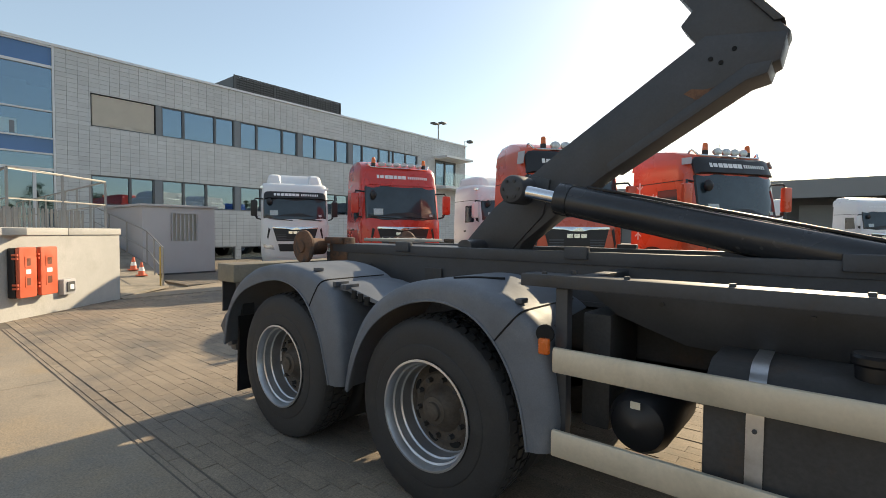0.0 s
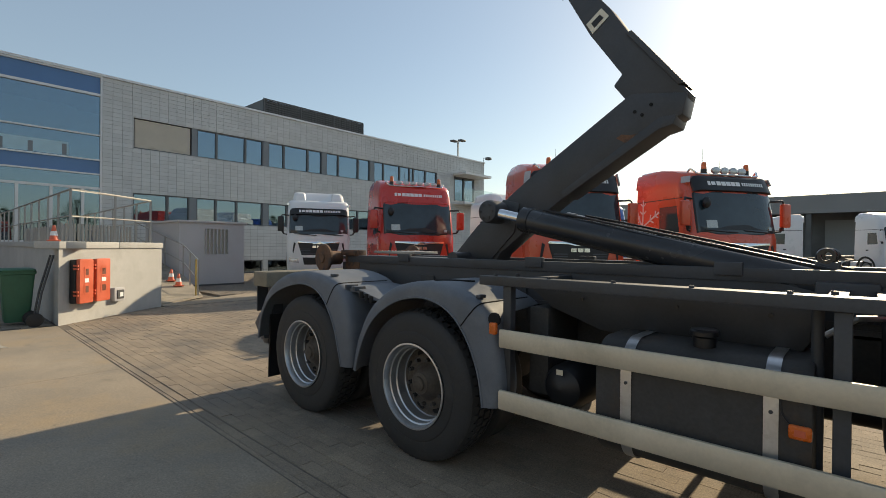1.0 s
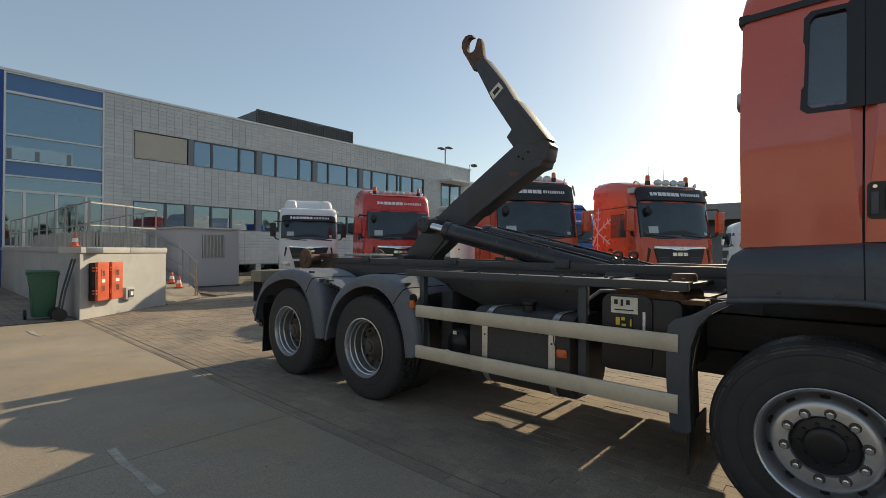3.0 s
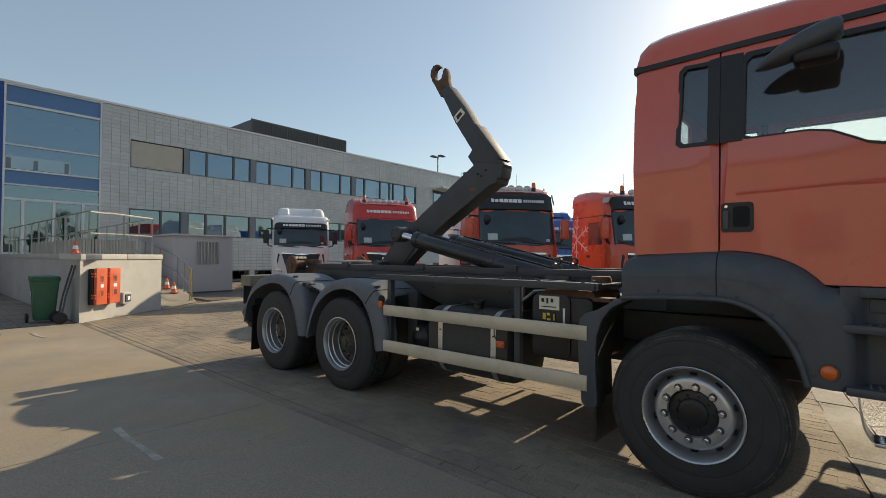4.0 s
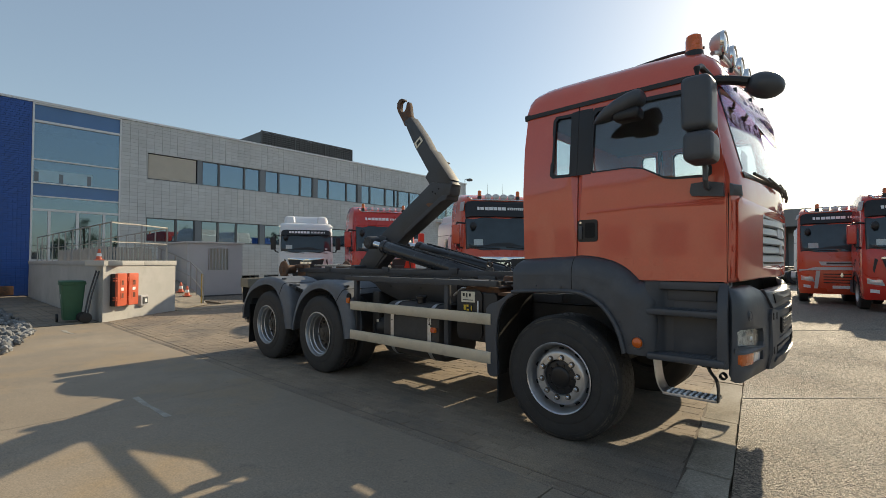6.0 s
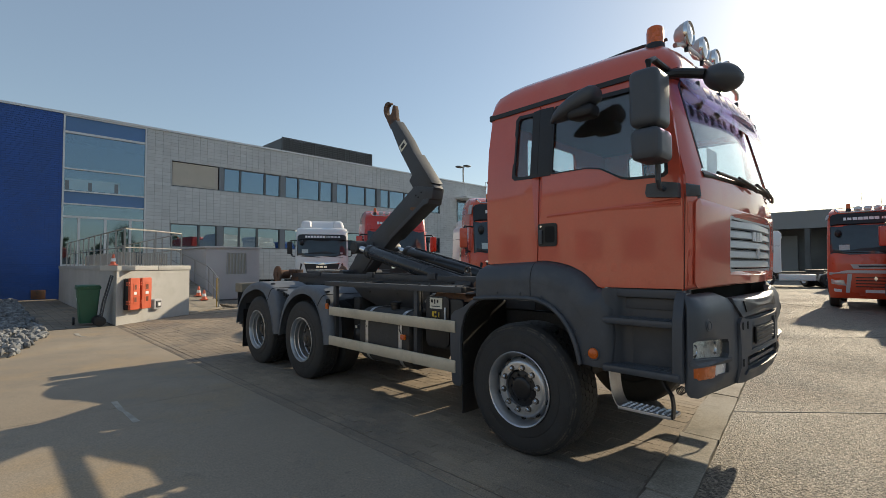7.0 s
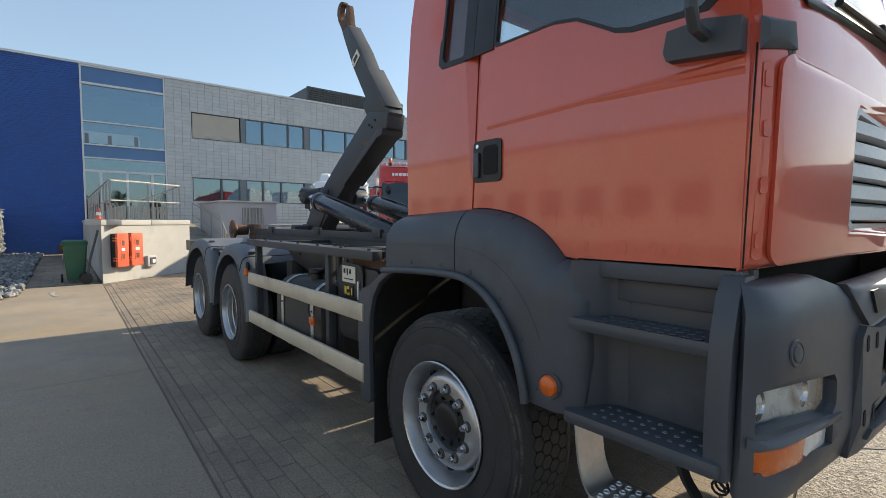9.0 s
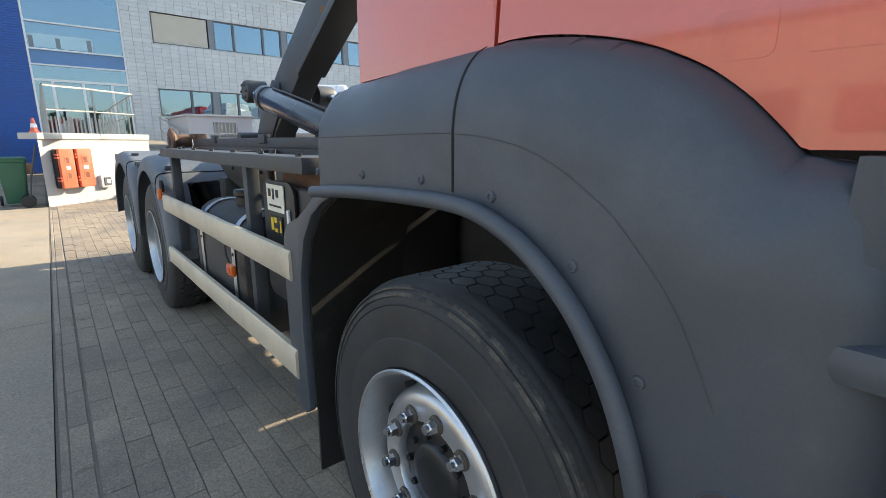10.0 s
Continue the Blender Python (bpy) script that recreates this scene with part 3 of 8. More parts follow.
for (a, b), s in zip(win_up, up_split):
    window_strip(a, b, s, UZ0, UZ1)
for (a, b), s in zip(win_low, low_split):
    window_strip(a, b, s, LZ0, LZ1)
for (a, b), s in zip(base_win, [[10.1], [13.8], [17.4], [22.4]]):
    window_strip(a, b, s, GZ0, GZ1)
for ya, yb in ((8.22, 8.46), (11.82, 12.12), (15.48, 15.78), (19.12, 19.44)):
    part("pier", box(B(), FX - 0.10, FX - 0.02, ya, yb, UZ0, UZ1), "pier", bld)
    part("pier", box(B(), FX - 0.10, FX - 0.02, ya if ya > 8.3 else 8.14, yb, LZ0, LZ1), "pier", bld)
blind = B()
plate(blind, [(5.87, UZ0 + 0.05), (8.17, UZ0 + 0.05), (8.17, UZ1 - 0.04), (5.87, UZ1 - 0.04)], [], lambda u, v, w: (w + 0.012 * math.sin(u * 5) * (1 - (v - UZ0) / 1.4), u, v), FX - 0.075, FX - 0.07, 0.12)
part("roller_blind", blind, "blind", bld, "taupe fabric blind pulled over the window")
part("blind_rail", box(B(), FX - 0.09, FX - 0.03, 5.82, 8.22, UZ0, UZ0 + 0.045), "frame_d", bld)

# entrance bay between the blue wall and the tiles
bay = sub("entrance_bay", (FX, 3, 0), "tall glazed entrance bay with blue panels and silver bars")
GL, GR = 1.40, 4.60
fbm = B()
box(fbm, FX - 0.16, FX + 0.03, GL - 0.07, GL, 0, 8.52)
box(fbm, FX - 0.16, FX + 0.03, GR, GR + 0.07, 0, 8.52)
for z, h in ((8.45, 0.07), (7.66, 0.10), (5.98, 0.06), (4.94, 0.06), (4.34, 0.06), (3.72, 0.10), (1.50, 0.06)):
    box(fbm, FX - 0.15, FX + 0.02, GL, GR, z, z + h)
for y in (1.98, 3.0, 4.02):
    box(fbm, FX - 0.15, FX + 0.015, y - 0.05, y + 0.05, 1.56, 3.72)
part("window_frame", fbm, "frame_w", bay)
part("blue_panel", box(B(), FX - 0.08, FX - 0.05, GL, GR, 7.76, 8.45), "bluepanel", bay)
part("blue_panel", box(B(), FX - 0.08, FX - 0.05, GL, GR, 4.40, 4.94), "bluepanel", bay)
for z0, z1 in ((6.04, 7.66), (5.00, 5.98), (3.82, 4.34)):
    part("pane", box(B(), FX - 0.08, FX - 0.065, GL, GR, z0, z1), "pane", bay)
for a, b in ((GL, 1.93), (2.03, 2.95), (3.05, 3.97), (4.07, GR)):
    part("pane", box(B(), FX - 0.08, FX - 0.065, a, b, 1.56, 3.72), "pane", bay)
part("inner_wall", box(B(), FX - 6.0, FX - 5.8, -3, 4.8, 1.5, 8.4), "room", bay)
# bright area of the pane, painted as a pale sheet on the glass
part("window_film", box(B(), FX - 0.0625, FX - 0.0595, 1.42, 3.55, 5.04, 5.56), "film", bay, "pale film on the lower part of the pane")
# dark upright silhouettes within that brightness, added in front of it
for y, z in ((1.44, 5.52), (2.30, 5.50), (3.34, 5.54)):
    part("inner_post", box(B(), FX - 0.059, FX - 0.055, y, y + 0.15, 5.03, z - 0.06), "pier", bay)

# tiles of the facade: the stretch beside the entrance bay one by one, the rest joined
TW, TH, TT = 0.360, 0.178, 0.028
tile_me = bpy.data.meshes.new("tile")
tb = box(B(), 0, TT, 0.004, TW - 0.004, 0.004, TH - 0.004)
tb.to_mesh(tile_me)
tb.free()
tile_me.materials.append(M["tile"])


tile_free = [rrect(5.82, 25.50, UZ0, UZ1, 0.001, 1), rrect(5.80, 25.50, LZ0, LZ1, 0.001, 1), door_hole] + [rrect(a, b, GZ0, GZ1, 0.001, 1) for a, b in base_win]


def covered(y0, y1, z0, z1):
    for h in tile_free:
        a, b = min(p[0] for p in h), max(p[0] for p in h)
        c, d = min(p[1] for p in h), max(p[1] for p in h)
        if y1 > a + 0.001 and y0 < b - 0.001 and z1 > c + 0.001 and z0 < d - 0.001:
            return (a, b, c, d)
    return None


verts, faces, singles = [], [], []


def add_box(x0, x1, y0, y1, z0, z1):
    k = len(verts)
    verts.extend([(x0, y0, z0), (x0, y1, z0), (x0, y1, z1), (x0, y0, z1), (x1, y0, z0), (x1, y1, z0), (x1, y1, z1), (x1, y0, z1)])
    faces.extend([(k + 4, k + 5, k + 6, k + 7), (k, k + 4, k + 7, k + 3), (k + 1, k + 2, k + 6, k + 5), (k + 3, k + 7, k + 6, k + 2), (k, k + 1, k + 5, k + 4)])


rows = int((BZ - 0.1) / TH) + 1
for r in range(rows):
    z = BZ - 0.105 - (r + 1) * TH
    y = 4.68
    while y < 31.25:
        y1 = min(y + TW, 31.3)
        c = covered(y, y1, max(z, 0), z + TH)
        if c is None:
            if y1 - y > TW - 0.01 and y < 6.9 and z > 3.6 and len(singles) < 300:
                singles.append((y, z))
            else:
                add_box(FX - 0.03, FX - 0.002 + 0.004 * random.random(), y + 0.004, y1 - 0.004, max(z, 0) + 0.004, z + TH - 0.004)
        else:
            a, b, c0, d = c
            for p, q, s, e in ((y, min(y1, a), z, z + TH), (max(y, b), y1, z, z + TH), (max(y, a), min(y1, b), z, min(c0, z + TH)), (max(y, a), min(y1, b), max(d, z), z + TH)):
                if q - p > 0.012 and e - s > 0.012 and e > 0.02:
                    add_box(FX - 0.03, FX, p + 0.004, q - 0.004, max(s, 0) + 0.004, e - 0.004)
        y = y1
for y, z in singles:
    o = new("tile", tile_me)
    o.matrix_world = Matrix.Translation((FX - 0.03 + 0.002 * random.random(), y, z))
    o.parent, o.matrix_parent_inverse = bld, bld.matrix_world.inverted()
tm = bpy.data.meshes.new("tiles")
tm.from_pydata(verts, [], faces)
tm.materials.append(M["tile_s"])
tiles = new("tiles", tm)
tiles.parent, tiles.matrix_parent_inverse = bld, bld.matrix_world.inverted()
tagged(tiles, kind="stuff")
verts, faces = [], []
for r in range(rows * 2 - 4):
    z = BZ - 0.105 - (r + 1) * 0.098
    y = -9.0 - 0.15 * (r % 2)
    while y < 1.33:
        y1 = min(y + 0.30, 1.325)
        if z > -0.02 and y1 - max(y, -9) > 0.03:
            add_box(FX - 0.03, FX + 0.003 * random.random(), max(y, -9) + 0.004, y1 - 0.004, z + 0.004, z + 0.094)
        y += 0.30
bm_ = bpy.data.meshes.new("blue_bricks")
bm_.from_pydata(verts, [], faces)
bm_.materials.append(M["blue"])
bb = new("blue_bricks", bm_)
bb.parent, bb.matrix_parent_inverse = bld, bld.matrix_world.inverted()
tagged(bb, "glazed blue brick cladding", kind="stuff")
# small brown hatch at the foot of the blue wall
tagged(part("wall_hatch", box(B(), FX + 0.004, FX + 0.05, 0.35, 0.85, 0.02, 0.42, 0.01), "rust"), "small brown hatch at the foot of the blue wall", "hatch")

# balcony door with canopy near the far corner
bal = sub("balcony_door", (FX, 28.5, 5.0), "glazed balcony door with flat canopy")
db = B()
for y in (27.45, 28.62, 29.9):
    box(db, FX - 0.12, FX + 0.01, y, y + 0.12, 5.1, 7.0)
box(db, FX - 0.12, FX + 0.01, 27.45, 30.0, 6.9, 7.02)
part("door_frame", db, "frame_d", bal)
part("pane", box(B(), FX - 0.08, FX - 0.06, 27.57, 28.62, 5.15, 6.9), "pane", bal)
part("pane", box(B(), FX - 0.08, FX - 0.06, 28.74, 29.9, 5.15, 6.9), "pane", bal)
part("canopy", box(B(), FX + 0.0, FX + 1.3, 27.3, 30.6, 7.08, 7.24), "frame_w", bal, "thin pale canopy")
part("balustrade", box(B(), FX + 1.1, FX + 1.13, 27.3, 31.0, 5.0, 6.0), "glass", bal)
part("balcony_slab", box(B(), FX + 0.0, FX + 1.2, 27.3, 31.0, 4.8, 4.98), "frame_w", bal)

# plant enclosure on the roof
enc = thing("roof_plant_screen", "dark slatted plant enclosure on the flat roof", "roof screen", (-28, 16, BZ))
EX, EY0, EY1, EZ0, EZ1 = -26.0, 13.15, 20.6, BZ, 10.16
part("side_panel", plate(B(), [(-30.5, EZ0), (EX, EZ0), (EX, EZ1), (-30.5, EZ1)], [], lambda u, v, w: (u, w, v), EY0, EY0 + 0.06), "cladding", enc)
part("side_panel", box(B(), -30.5, EX, EY1 - 0.06, EY1, EZ0, EZ1), "cladding", enc)
part("back_panel", box(B(), EX - 0.12, EX - 0.08, EY0 + 0.06, EY1 - 0.06, EZ0, EZ1), "dark", enc)
y = EY0
while y < EY1:
    part("post", box(B(), EX - 0.06, EX + 0.04, y, y + 0.09, EZ0, EZ1 + 0.02), "cladding", enc)
    y += (EY1 - EY0 - 0.09) / 3
z = EZ0 + 0.05
while z < EZ1:
    part("slat", box(B(), EX - 0.05, EX - 0.01, EY0, EY1, z, z + 0.085), "cladding", enc)
    z += 0.135
y = EY0 + 0.12
while y < EY1:
    part("upright", box(B(), EX - 0.008, EX + 0.01, y, y + 0.03, EZ0, EZ1), "cladding", enc)
    y += 0.21

# yard lamps behind the building and a floodlight at its corner
ml = thing("lamp_mast", "slim mast with two yard lamps above the roof", "lamp mast", (-27, 32.2, 0))
part("mast", cyl(B(), (-27, 32.2, 0), (-27, 32.2, 11.1), 0.07), "galv", ml)
for s in (-1, 1):
    part("lamp_head", box(B(), -27.2, -26.8, 32.2 + s * 0.55 - 0.35, 32.2 + s * 0.55 + 0.35, 11.05 + 0.12 * s, 11.2 + 0.12 * s, 0.04), "cladding", ml)
    part("arm", cyl(B(), (-27, 32.2, 11.0), (-27, 32.2 + s * 0.4, 11.1 + 0.12 * s), 0.03), "galv", ml)
fl = thing("floodlight", "small floodlight on a bracket at the roof corner", "floodlight", (FX, 31.2, BZ))
part("bracket", tube(B(), [(FX, 31.2, BZ - 0.3), (FX, 31.2, BZ + 0.35), (FX + 0.3, 31.4, BZ + 0.38)], 0.03), "cladding", fl)
part("lamp_head", box(B(), FX + 0.1, FX + 0.5, 31.3, 31.7, BZ + 0.2, BZ + 0.42, 0.04), "cladding", fl)

# ---- dock, ramp, railing, cabin ----
D0, D1 = Vector((-9.90, 1.21)), Vector((-11.70, 3.40))
DT = 1.37
dock = thing("concrete_dock", "raised pale concrete platform with coping slabs", "platform", (-15, 3, 0), kind="structure")
outline = [(-9.90, 1.21), (-11.70, 3.40), (-22.2, 3.40), (-22.2, 1.21)]
part("body", plate(B(), outline, [], lambda u, v, w: (u, v, w), -0.05, DT), "concrete", dock)
dd = (D1 - D0).normalized()
dn = Vector((dd.y, -dd.x))


def on_dock(s, out, z):
    q = D0 + dd * s + dn * out
    return (q.x, q.y, z)


LEN = (D1 - D0).length
for a, b in ((-0.02, 1.425), (1.44, LEN + 0.01)):
    part("coping", soften(loft(B(), [[on_dock(a, 0.03, DT + 0.002), on_dock(a, -0.45, DT + 0.002), on_dock(a, -0.45, DT + 0.13), on_dock(a, 0.03, DT + 0.13)], [on_dock(b, 0.03, DT + 0.002), on_dock(b, -0.45, DT + 0.002), on_dock(b, -0.45, DT + 0.13), on_dock(b, 0.03, DT + 0.13)]]), 0.008), "concrete", dock)
for a, b in ((-22.2, -18.1), (-18.09, -14.0), (-13.99, -9.95)):
    part("coping", box(B(), a, b, 1.18, 1.62, DT + 0.002, DT + 0.125, 0.008), "concrete", dock)
# ramp falling away behind the dock
ramp = part("ramp", loft(B(), [[(-11.9, 3.42, -0.03), (-13.3, 4.95, -0.03), (-13.3, 4.95, 0.014), (-11.9, 3.42, 0.014)], [(-16.0, 3.42, -0.03), (-16.0, 5.42, -0.03), (-16.0, 5.42, 0.40), (-16.0, 3.42, 0.40)], [(-21.5, 3.42, -0.03), (-21.5, 5.42, -0.03), (-21.5, 5.42, 1.36), (-21.5, 3.42, 1.36)]]), "kerb", None)
tagged(ramp, "concrete ramp rising beside the dock", "ramp", kind="structure")


def railing(name, pts, label, h=0.98, mids=(0.5,), step=1.15, r=0.020, last=True):
    t = thing(name, label, "railing", pts[0], "dock railings")
    pts = [Vector(p) for p in pts]
    part("top_rail", tube(B(), [p + Vector((0, 0, h)) for p in pts], r), "galv", t)
    for m in mids:
        part("mid_rail", tube(B(), [p + Vector((0, 0, h * m)) for p in pts], r * 0.7), "galv", t)
    for a, b in zip(pts, pts[1:]):
        n = max(1, round((b - a).length / step))
        for i in range(n + (1 if b == pts[-1] and last else 0)):
            q = a.lerp(b, i / n)
            part("post", box(B(), q.x - 0.018, q.x + 0.018, q.y - 0.018, q.y + 0.018, q.z - 0.01, q.z + h), "galv", t)
    return t


c2 = on_dock(LEN - 0.12, -0.2, DT + 0.13)
railing("railing", [(-21.8, 1.42, DT + 0.12), (-10.2, 1.42, DT + 0.12), c2], "galvanised railing along the dock edge", last=False)
railing("railing", [c2, (-21.8, 3.27, DT + 0.02)], "galvanised railing on the rear dock edge")
railing("railing", [(-13.4, 4.86, 0.0), (-16.0, 5.36, 0.42), (-21.3, 5.36, 1.32)], "galvanised railing along the ramp", 1.02, (0.45,), 1.6)
slats = thing("slatted_fence", "row of weathered upright boards on the dock", "fence", (-17, 2, DT))
for i in range(46):
    x_ = -20.9 + i * 0.17
    part("slat", box(B(), x_, x_ + 0.09, 1.95, 1.98, DT, DT + 0.52 + 0.03 * (i % 3)), "galv", slats)
for i in range(20):
    q = on_dock(0.9 + i * 0.1, -0.75, DT)
    part("slat", box(B(), q[0] - 0.04, q[0] + 0.04, q[1] - 0.015, q[1] + 0.015, DT, DT + 0.5), "galv", slats)

cabin = thing("site_cabin", "pale grey metal cabin with a barred window", "cabin", (-17.4, 6.7, 0))
CX, CY0, CY1, CZ = -16.80, 5.50, 7.77, 2.24
part("wall", plate(B(), [(CY0, 0.02), (CY1, 0.02), (CY1, CZ), (CY0, CZ)], [rrect(6.33, 7.20, 1.12, 2.03, 0.01, 1)], lambda u, v, w: (w, u, v), CX - 0.06, CX), "shed", cabin)
part("wall", box(B(), CX - 3.6, CX - 0.062, CY0, CY0 + 0.06, 0.02, CZ), "shed", cabin)
part("wall", box(B(), CX - 3.6, CX - 0.062, CY1 - 0.06, CY1, 0.02, CZ), "shed", cabin)
part("wall", box(B(), CX - 3.66, CX - 3.602, CY0, CY1, 0.02, CZ), "shed", cabin)
part("roof", box(B(), CX - 3.75, CX + 0.08, CY0 - 0.08, CY1 + 0.08, CZ + 0.002, CZ + 0.07, 0.01), "shed", cabin)
part("blind", box(B(), CX - 0.10, CX - 0.07, 6.30, 7.25, 1.10, 2.05), "blind", cabin, "brownish curtain behind bars")
for i in range(7):
    part("window_bar", box(B(), CX - 0.03, CX + 0.015, 6.36 + i * 0.131, 6.395 + i * 0.131, 1.12, 2.03), "shed", cabin)
part("base_frame", box(B(), CX - 3.6, CX + 0.02, CY0 - 0.01, CY1 + 0.01, -0.01, 0.05), "cladding", cabin)

# far hall on the right with deep eave
hall = thing("warehouse_hall", "long low grey hall with a deep fascia and a shaded front", "hall", (10, 55, 0))
part("fascia", box(B(), -30, 75, 54.0, 54.5, 4.9, 6.55), "hallwall", hall)
part("roof", box(B(), -30, 75, 54.5, 80, 6.35, 6.6), "hallwall", hall)
# back wall and columns coloured darker for the shade behind the fascia
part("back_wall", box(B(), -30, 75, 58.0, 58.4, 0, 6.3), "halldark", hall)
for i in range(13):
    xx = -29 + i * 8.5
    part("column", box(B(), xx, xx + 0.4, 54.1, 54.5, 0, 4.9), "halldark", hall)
    if i < 12:
        part("gate", box(B(), xx + 1.2, xx + 7.4, 57.7, 57.98, 0.05, 4.4), "hallwall", hall)
# closing building and trees behind the camera
far = thing("low_building", "long plain building across the yard", "building", (5, -28, 0))
part("wall", box(B(), -60, 60, -29, -28, 0, 7.6), "palewall", far)
part("roof", box(B(), -60, 60, -45, -27.8, 7.6, 7.9), "halldark", far)
for i in range(30):
    part("window", box(B(), -55.9 + i * 3.75, -53.7 + i * 3.75, -28.0, -27.95, 1.9, 4.1), "frame_d", far)


# ---- the hook-lift truck ----
YC = 3.07            # middle plane of the truck
YN, YF = 1.83, 2 * YC - 1.83
HUBS = (1.968, -1.58, -2.98)
HZ, RT = 0.51, 0.517
truck = thing("hooklift_truck", "three-axle hook-lift truck with orange-red day cab and dark grey lifting arm", "truck", (0.0, YC, 0.0))


def my(y):
    return 2 * YC - y


def tyre_mesh(width, s):
    """Profile from the outer face inwards; s is +1 when the body of the tyre lies towards +y."""
    prof = [(0.286, 0.012), (0.30, 0.0), (0.335, -0.004), (0.37, 0.000), (0.375, 0.004), (0.42, 0.001), (0.45, 0.005), (0.475, 0.011), (0.492, 0.0185),
            (0.504, 0.028), (0.513, 0.043), (0.514, 0.055), (0.511, 0.075), (0.511, width / 2)]
    full = prof + [(r, width - d) for r, d in reversed(prof[:-1])]
    return [(r, s * d) for r, d in full]


def wheel(hx, y_out, s, front, twin=False):
    """One wheel assembly, outer face at y_out, reaching towards s."""
    w = thing("wheel", "", "")
    w.location = (hx, y_out, HZ)
    w.matrix_world = Matrix.Translation((hx, y_out, HZ))
    w.parent = truck
    w.matrix_parent_inverse = truck.matrix_world.inverted()
    for k in ("label", "category"):
        if k in w:
            del w[k]
    c = (hx, y_out, HZ)
    wid = 0.36 if front else 0.30
    part("tyre", lathe(B(), tyre_mesh(wid, s), c, "y", 72), "rubber", w)
    tb_ = B()
    if front:
        for prof_ in ([(0.4965, 0.0190), (0.5005, 0.0205), (0.5048, 0.0270)], [(0.479, 0.0105), (0.484, 0.0118), (0.489, 0.0145)]):
            part("scuff_band", lathe(B(), [(r, s * (d - 0.0022)) for r, d in prof_], c, "y", 96), "worn", w, "dusty scuffed shoulder of the tyre")
        part("tyre_rib", lathe(B(), [(0.4555, s * 0.0058), (0.458, s * 0.0035), (0.4605, s * 0.0065)], c, "y", 96), "rubber", w)
        # worn hexagonal blocks between smooth shoulders with a zigzag edge
        n, gap = 54, 0.0032
        pitch = 2 * math.pi * RT / n
        dv = pitch / math.sqrt(3)
        top_r, low_r = RT + 0.0045, RT - 0.008
        v_first = wid / 2 - 1.5 * dv * 1.5
        for j in range(4):
            for i in range(n):
                a0 = 2 * math.pi * (i + 0.5 * (j % 2)) / n
                v0 = v_first + j * dv * 1.5
                top, low = [], []
                for k in range(6):
                    b = radians(60 * k + 30)
                    for lst, rad, q in ((top, top_r, dv - gap), (low, low_r, dv - gap * 0.5)):
                        a = a0 + math.cos(b) * q / RT
                        lst.append(tb_.verts.new((hx + rad * math.cos(a), y_out + s * (v0 + math.sin(b) * q), HZ + rad * math.sin(a))))
                tb_.faces.new(top)
                for k in range(6):
                    tb_.faces.new((low[k], low[(k + 1) % 6], top[(k + 1) % 6], top[k]))
        for side in (0, 1):
            rings = []
            for rad, edge in ((RT - 0.004, 0.044), (top_r - 0.004, 0.051), (top_r - 0.001, 0.057), (top_r, 0.063), (top_r, None), (low_r, None)):
                ring = []
                for i in range(2 * n):
                    a = math.pi * (i + (0 if side == 0 else 1)) / n
                    v = edge if edge else v_first - dv - gap * 0.6 + (dv * 0.5 if i % 2 else 0.0)
                    v = v if side == 0 else wid - v
                    ring.append(tb_.verts.new((hx + rad * math.cos(a), y_out + s * v, HZ + rad * math.sin(a))))
                rings.append(ring)
            for r0, r1 in zip(rings, rings[1:]):
                for i in range(2 * n):
                    tb_.faces.new((r0[i], r0[(i + 1) % (2 * n)], r1[(i + 1) % (2 * n)], r1[i]))
    else:
        n = 54
        for j in range(4):
            for i in range(n):
                a0 = 2 * math.pi * (i + 0.5 * (j % 2)) / n
                v0, v1 = 0.028 + j * 0.064, 0.028 + j * 0.064 + 0.056
                q = []
                for rad in (RT - 0.006, RT + 0.006):
                    for da, v in ((-0.045, v0), (0.045, v0 + 0.008), (0.045, v1), (-0.045, v1 - 0.008)):
                        rr_ = rad - (0.014 if (j == 0 and v < 0.05) or (j == 3 and v > 0.24) else 0)
                        q.append(tb_.verts.new((hx + rr_ * math.cos(a0 + da), y_out + s * v, HZ + rr_ * math.sin(a0 + da))))
                tb_.faces.new(q[4:])
                for k in range(4):
                    tb_.faces.new((q[k], q[(k + 1) % 4], q[4 + (k + 1) % 4], q[4 + k]))
    tagged(part("tread", tb_, "rubber", w, sharp=25), kind="stuff")
    if front:
        rim = [(0.292, 0.002), (0.297, -0.010), (0.290, -0.014), (0.284, -0.010), (0.279, 0.004), (0.272, 0.030), (0.266, 0.065), (0.262, 0.105), (0.254, 0.122), (0.246, 0.108), (0.239, 0.078), (0.231, 0.052), (0.219, 0.036), (0.206, 0.030), (0.194, 0.028), (0.150, 0.028), (0.147, 0.033), (0.146, 0.075)]
    else:
        rim = [(0.292, 0.002), (0.296, -0.010), (0.284, -0.012), (0.276, 0.006), (0.272, 0.035), (0.262, 0.041), (0.259, 0.085), (0.250, 0.092), (0.250, 0.13), (0.250, 0.165), (0.244, 0.172)]
    part("rim", lathe(B(), [(r, s * d) for r, d in rim], c, "y", 64), "wheel", w)
    if front:
        part("rim_edge", lathe(B(), [(0.2885, s * -0.0135), (0.2925, s * -0.0160), (0.2975, s * -0.0115)], c, "y", 72), "alu", w, "scratched bright rim edge")
    if not front:
        part("disc", lathe(B(), [(r, s * d) for r, d in [(0.247, 0.172), (0.235, 0.180), (0.21, 0.174), (0.185, 0.150), (0.175, 0.148), (0.135, 0.148)]], c, "y", 64), "dirtywheel", w, "dirty dark wheel disc")
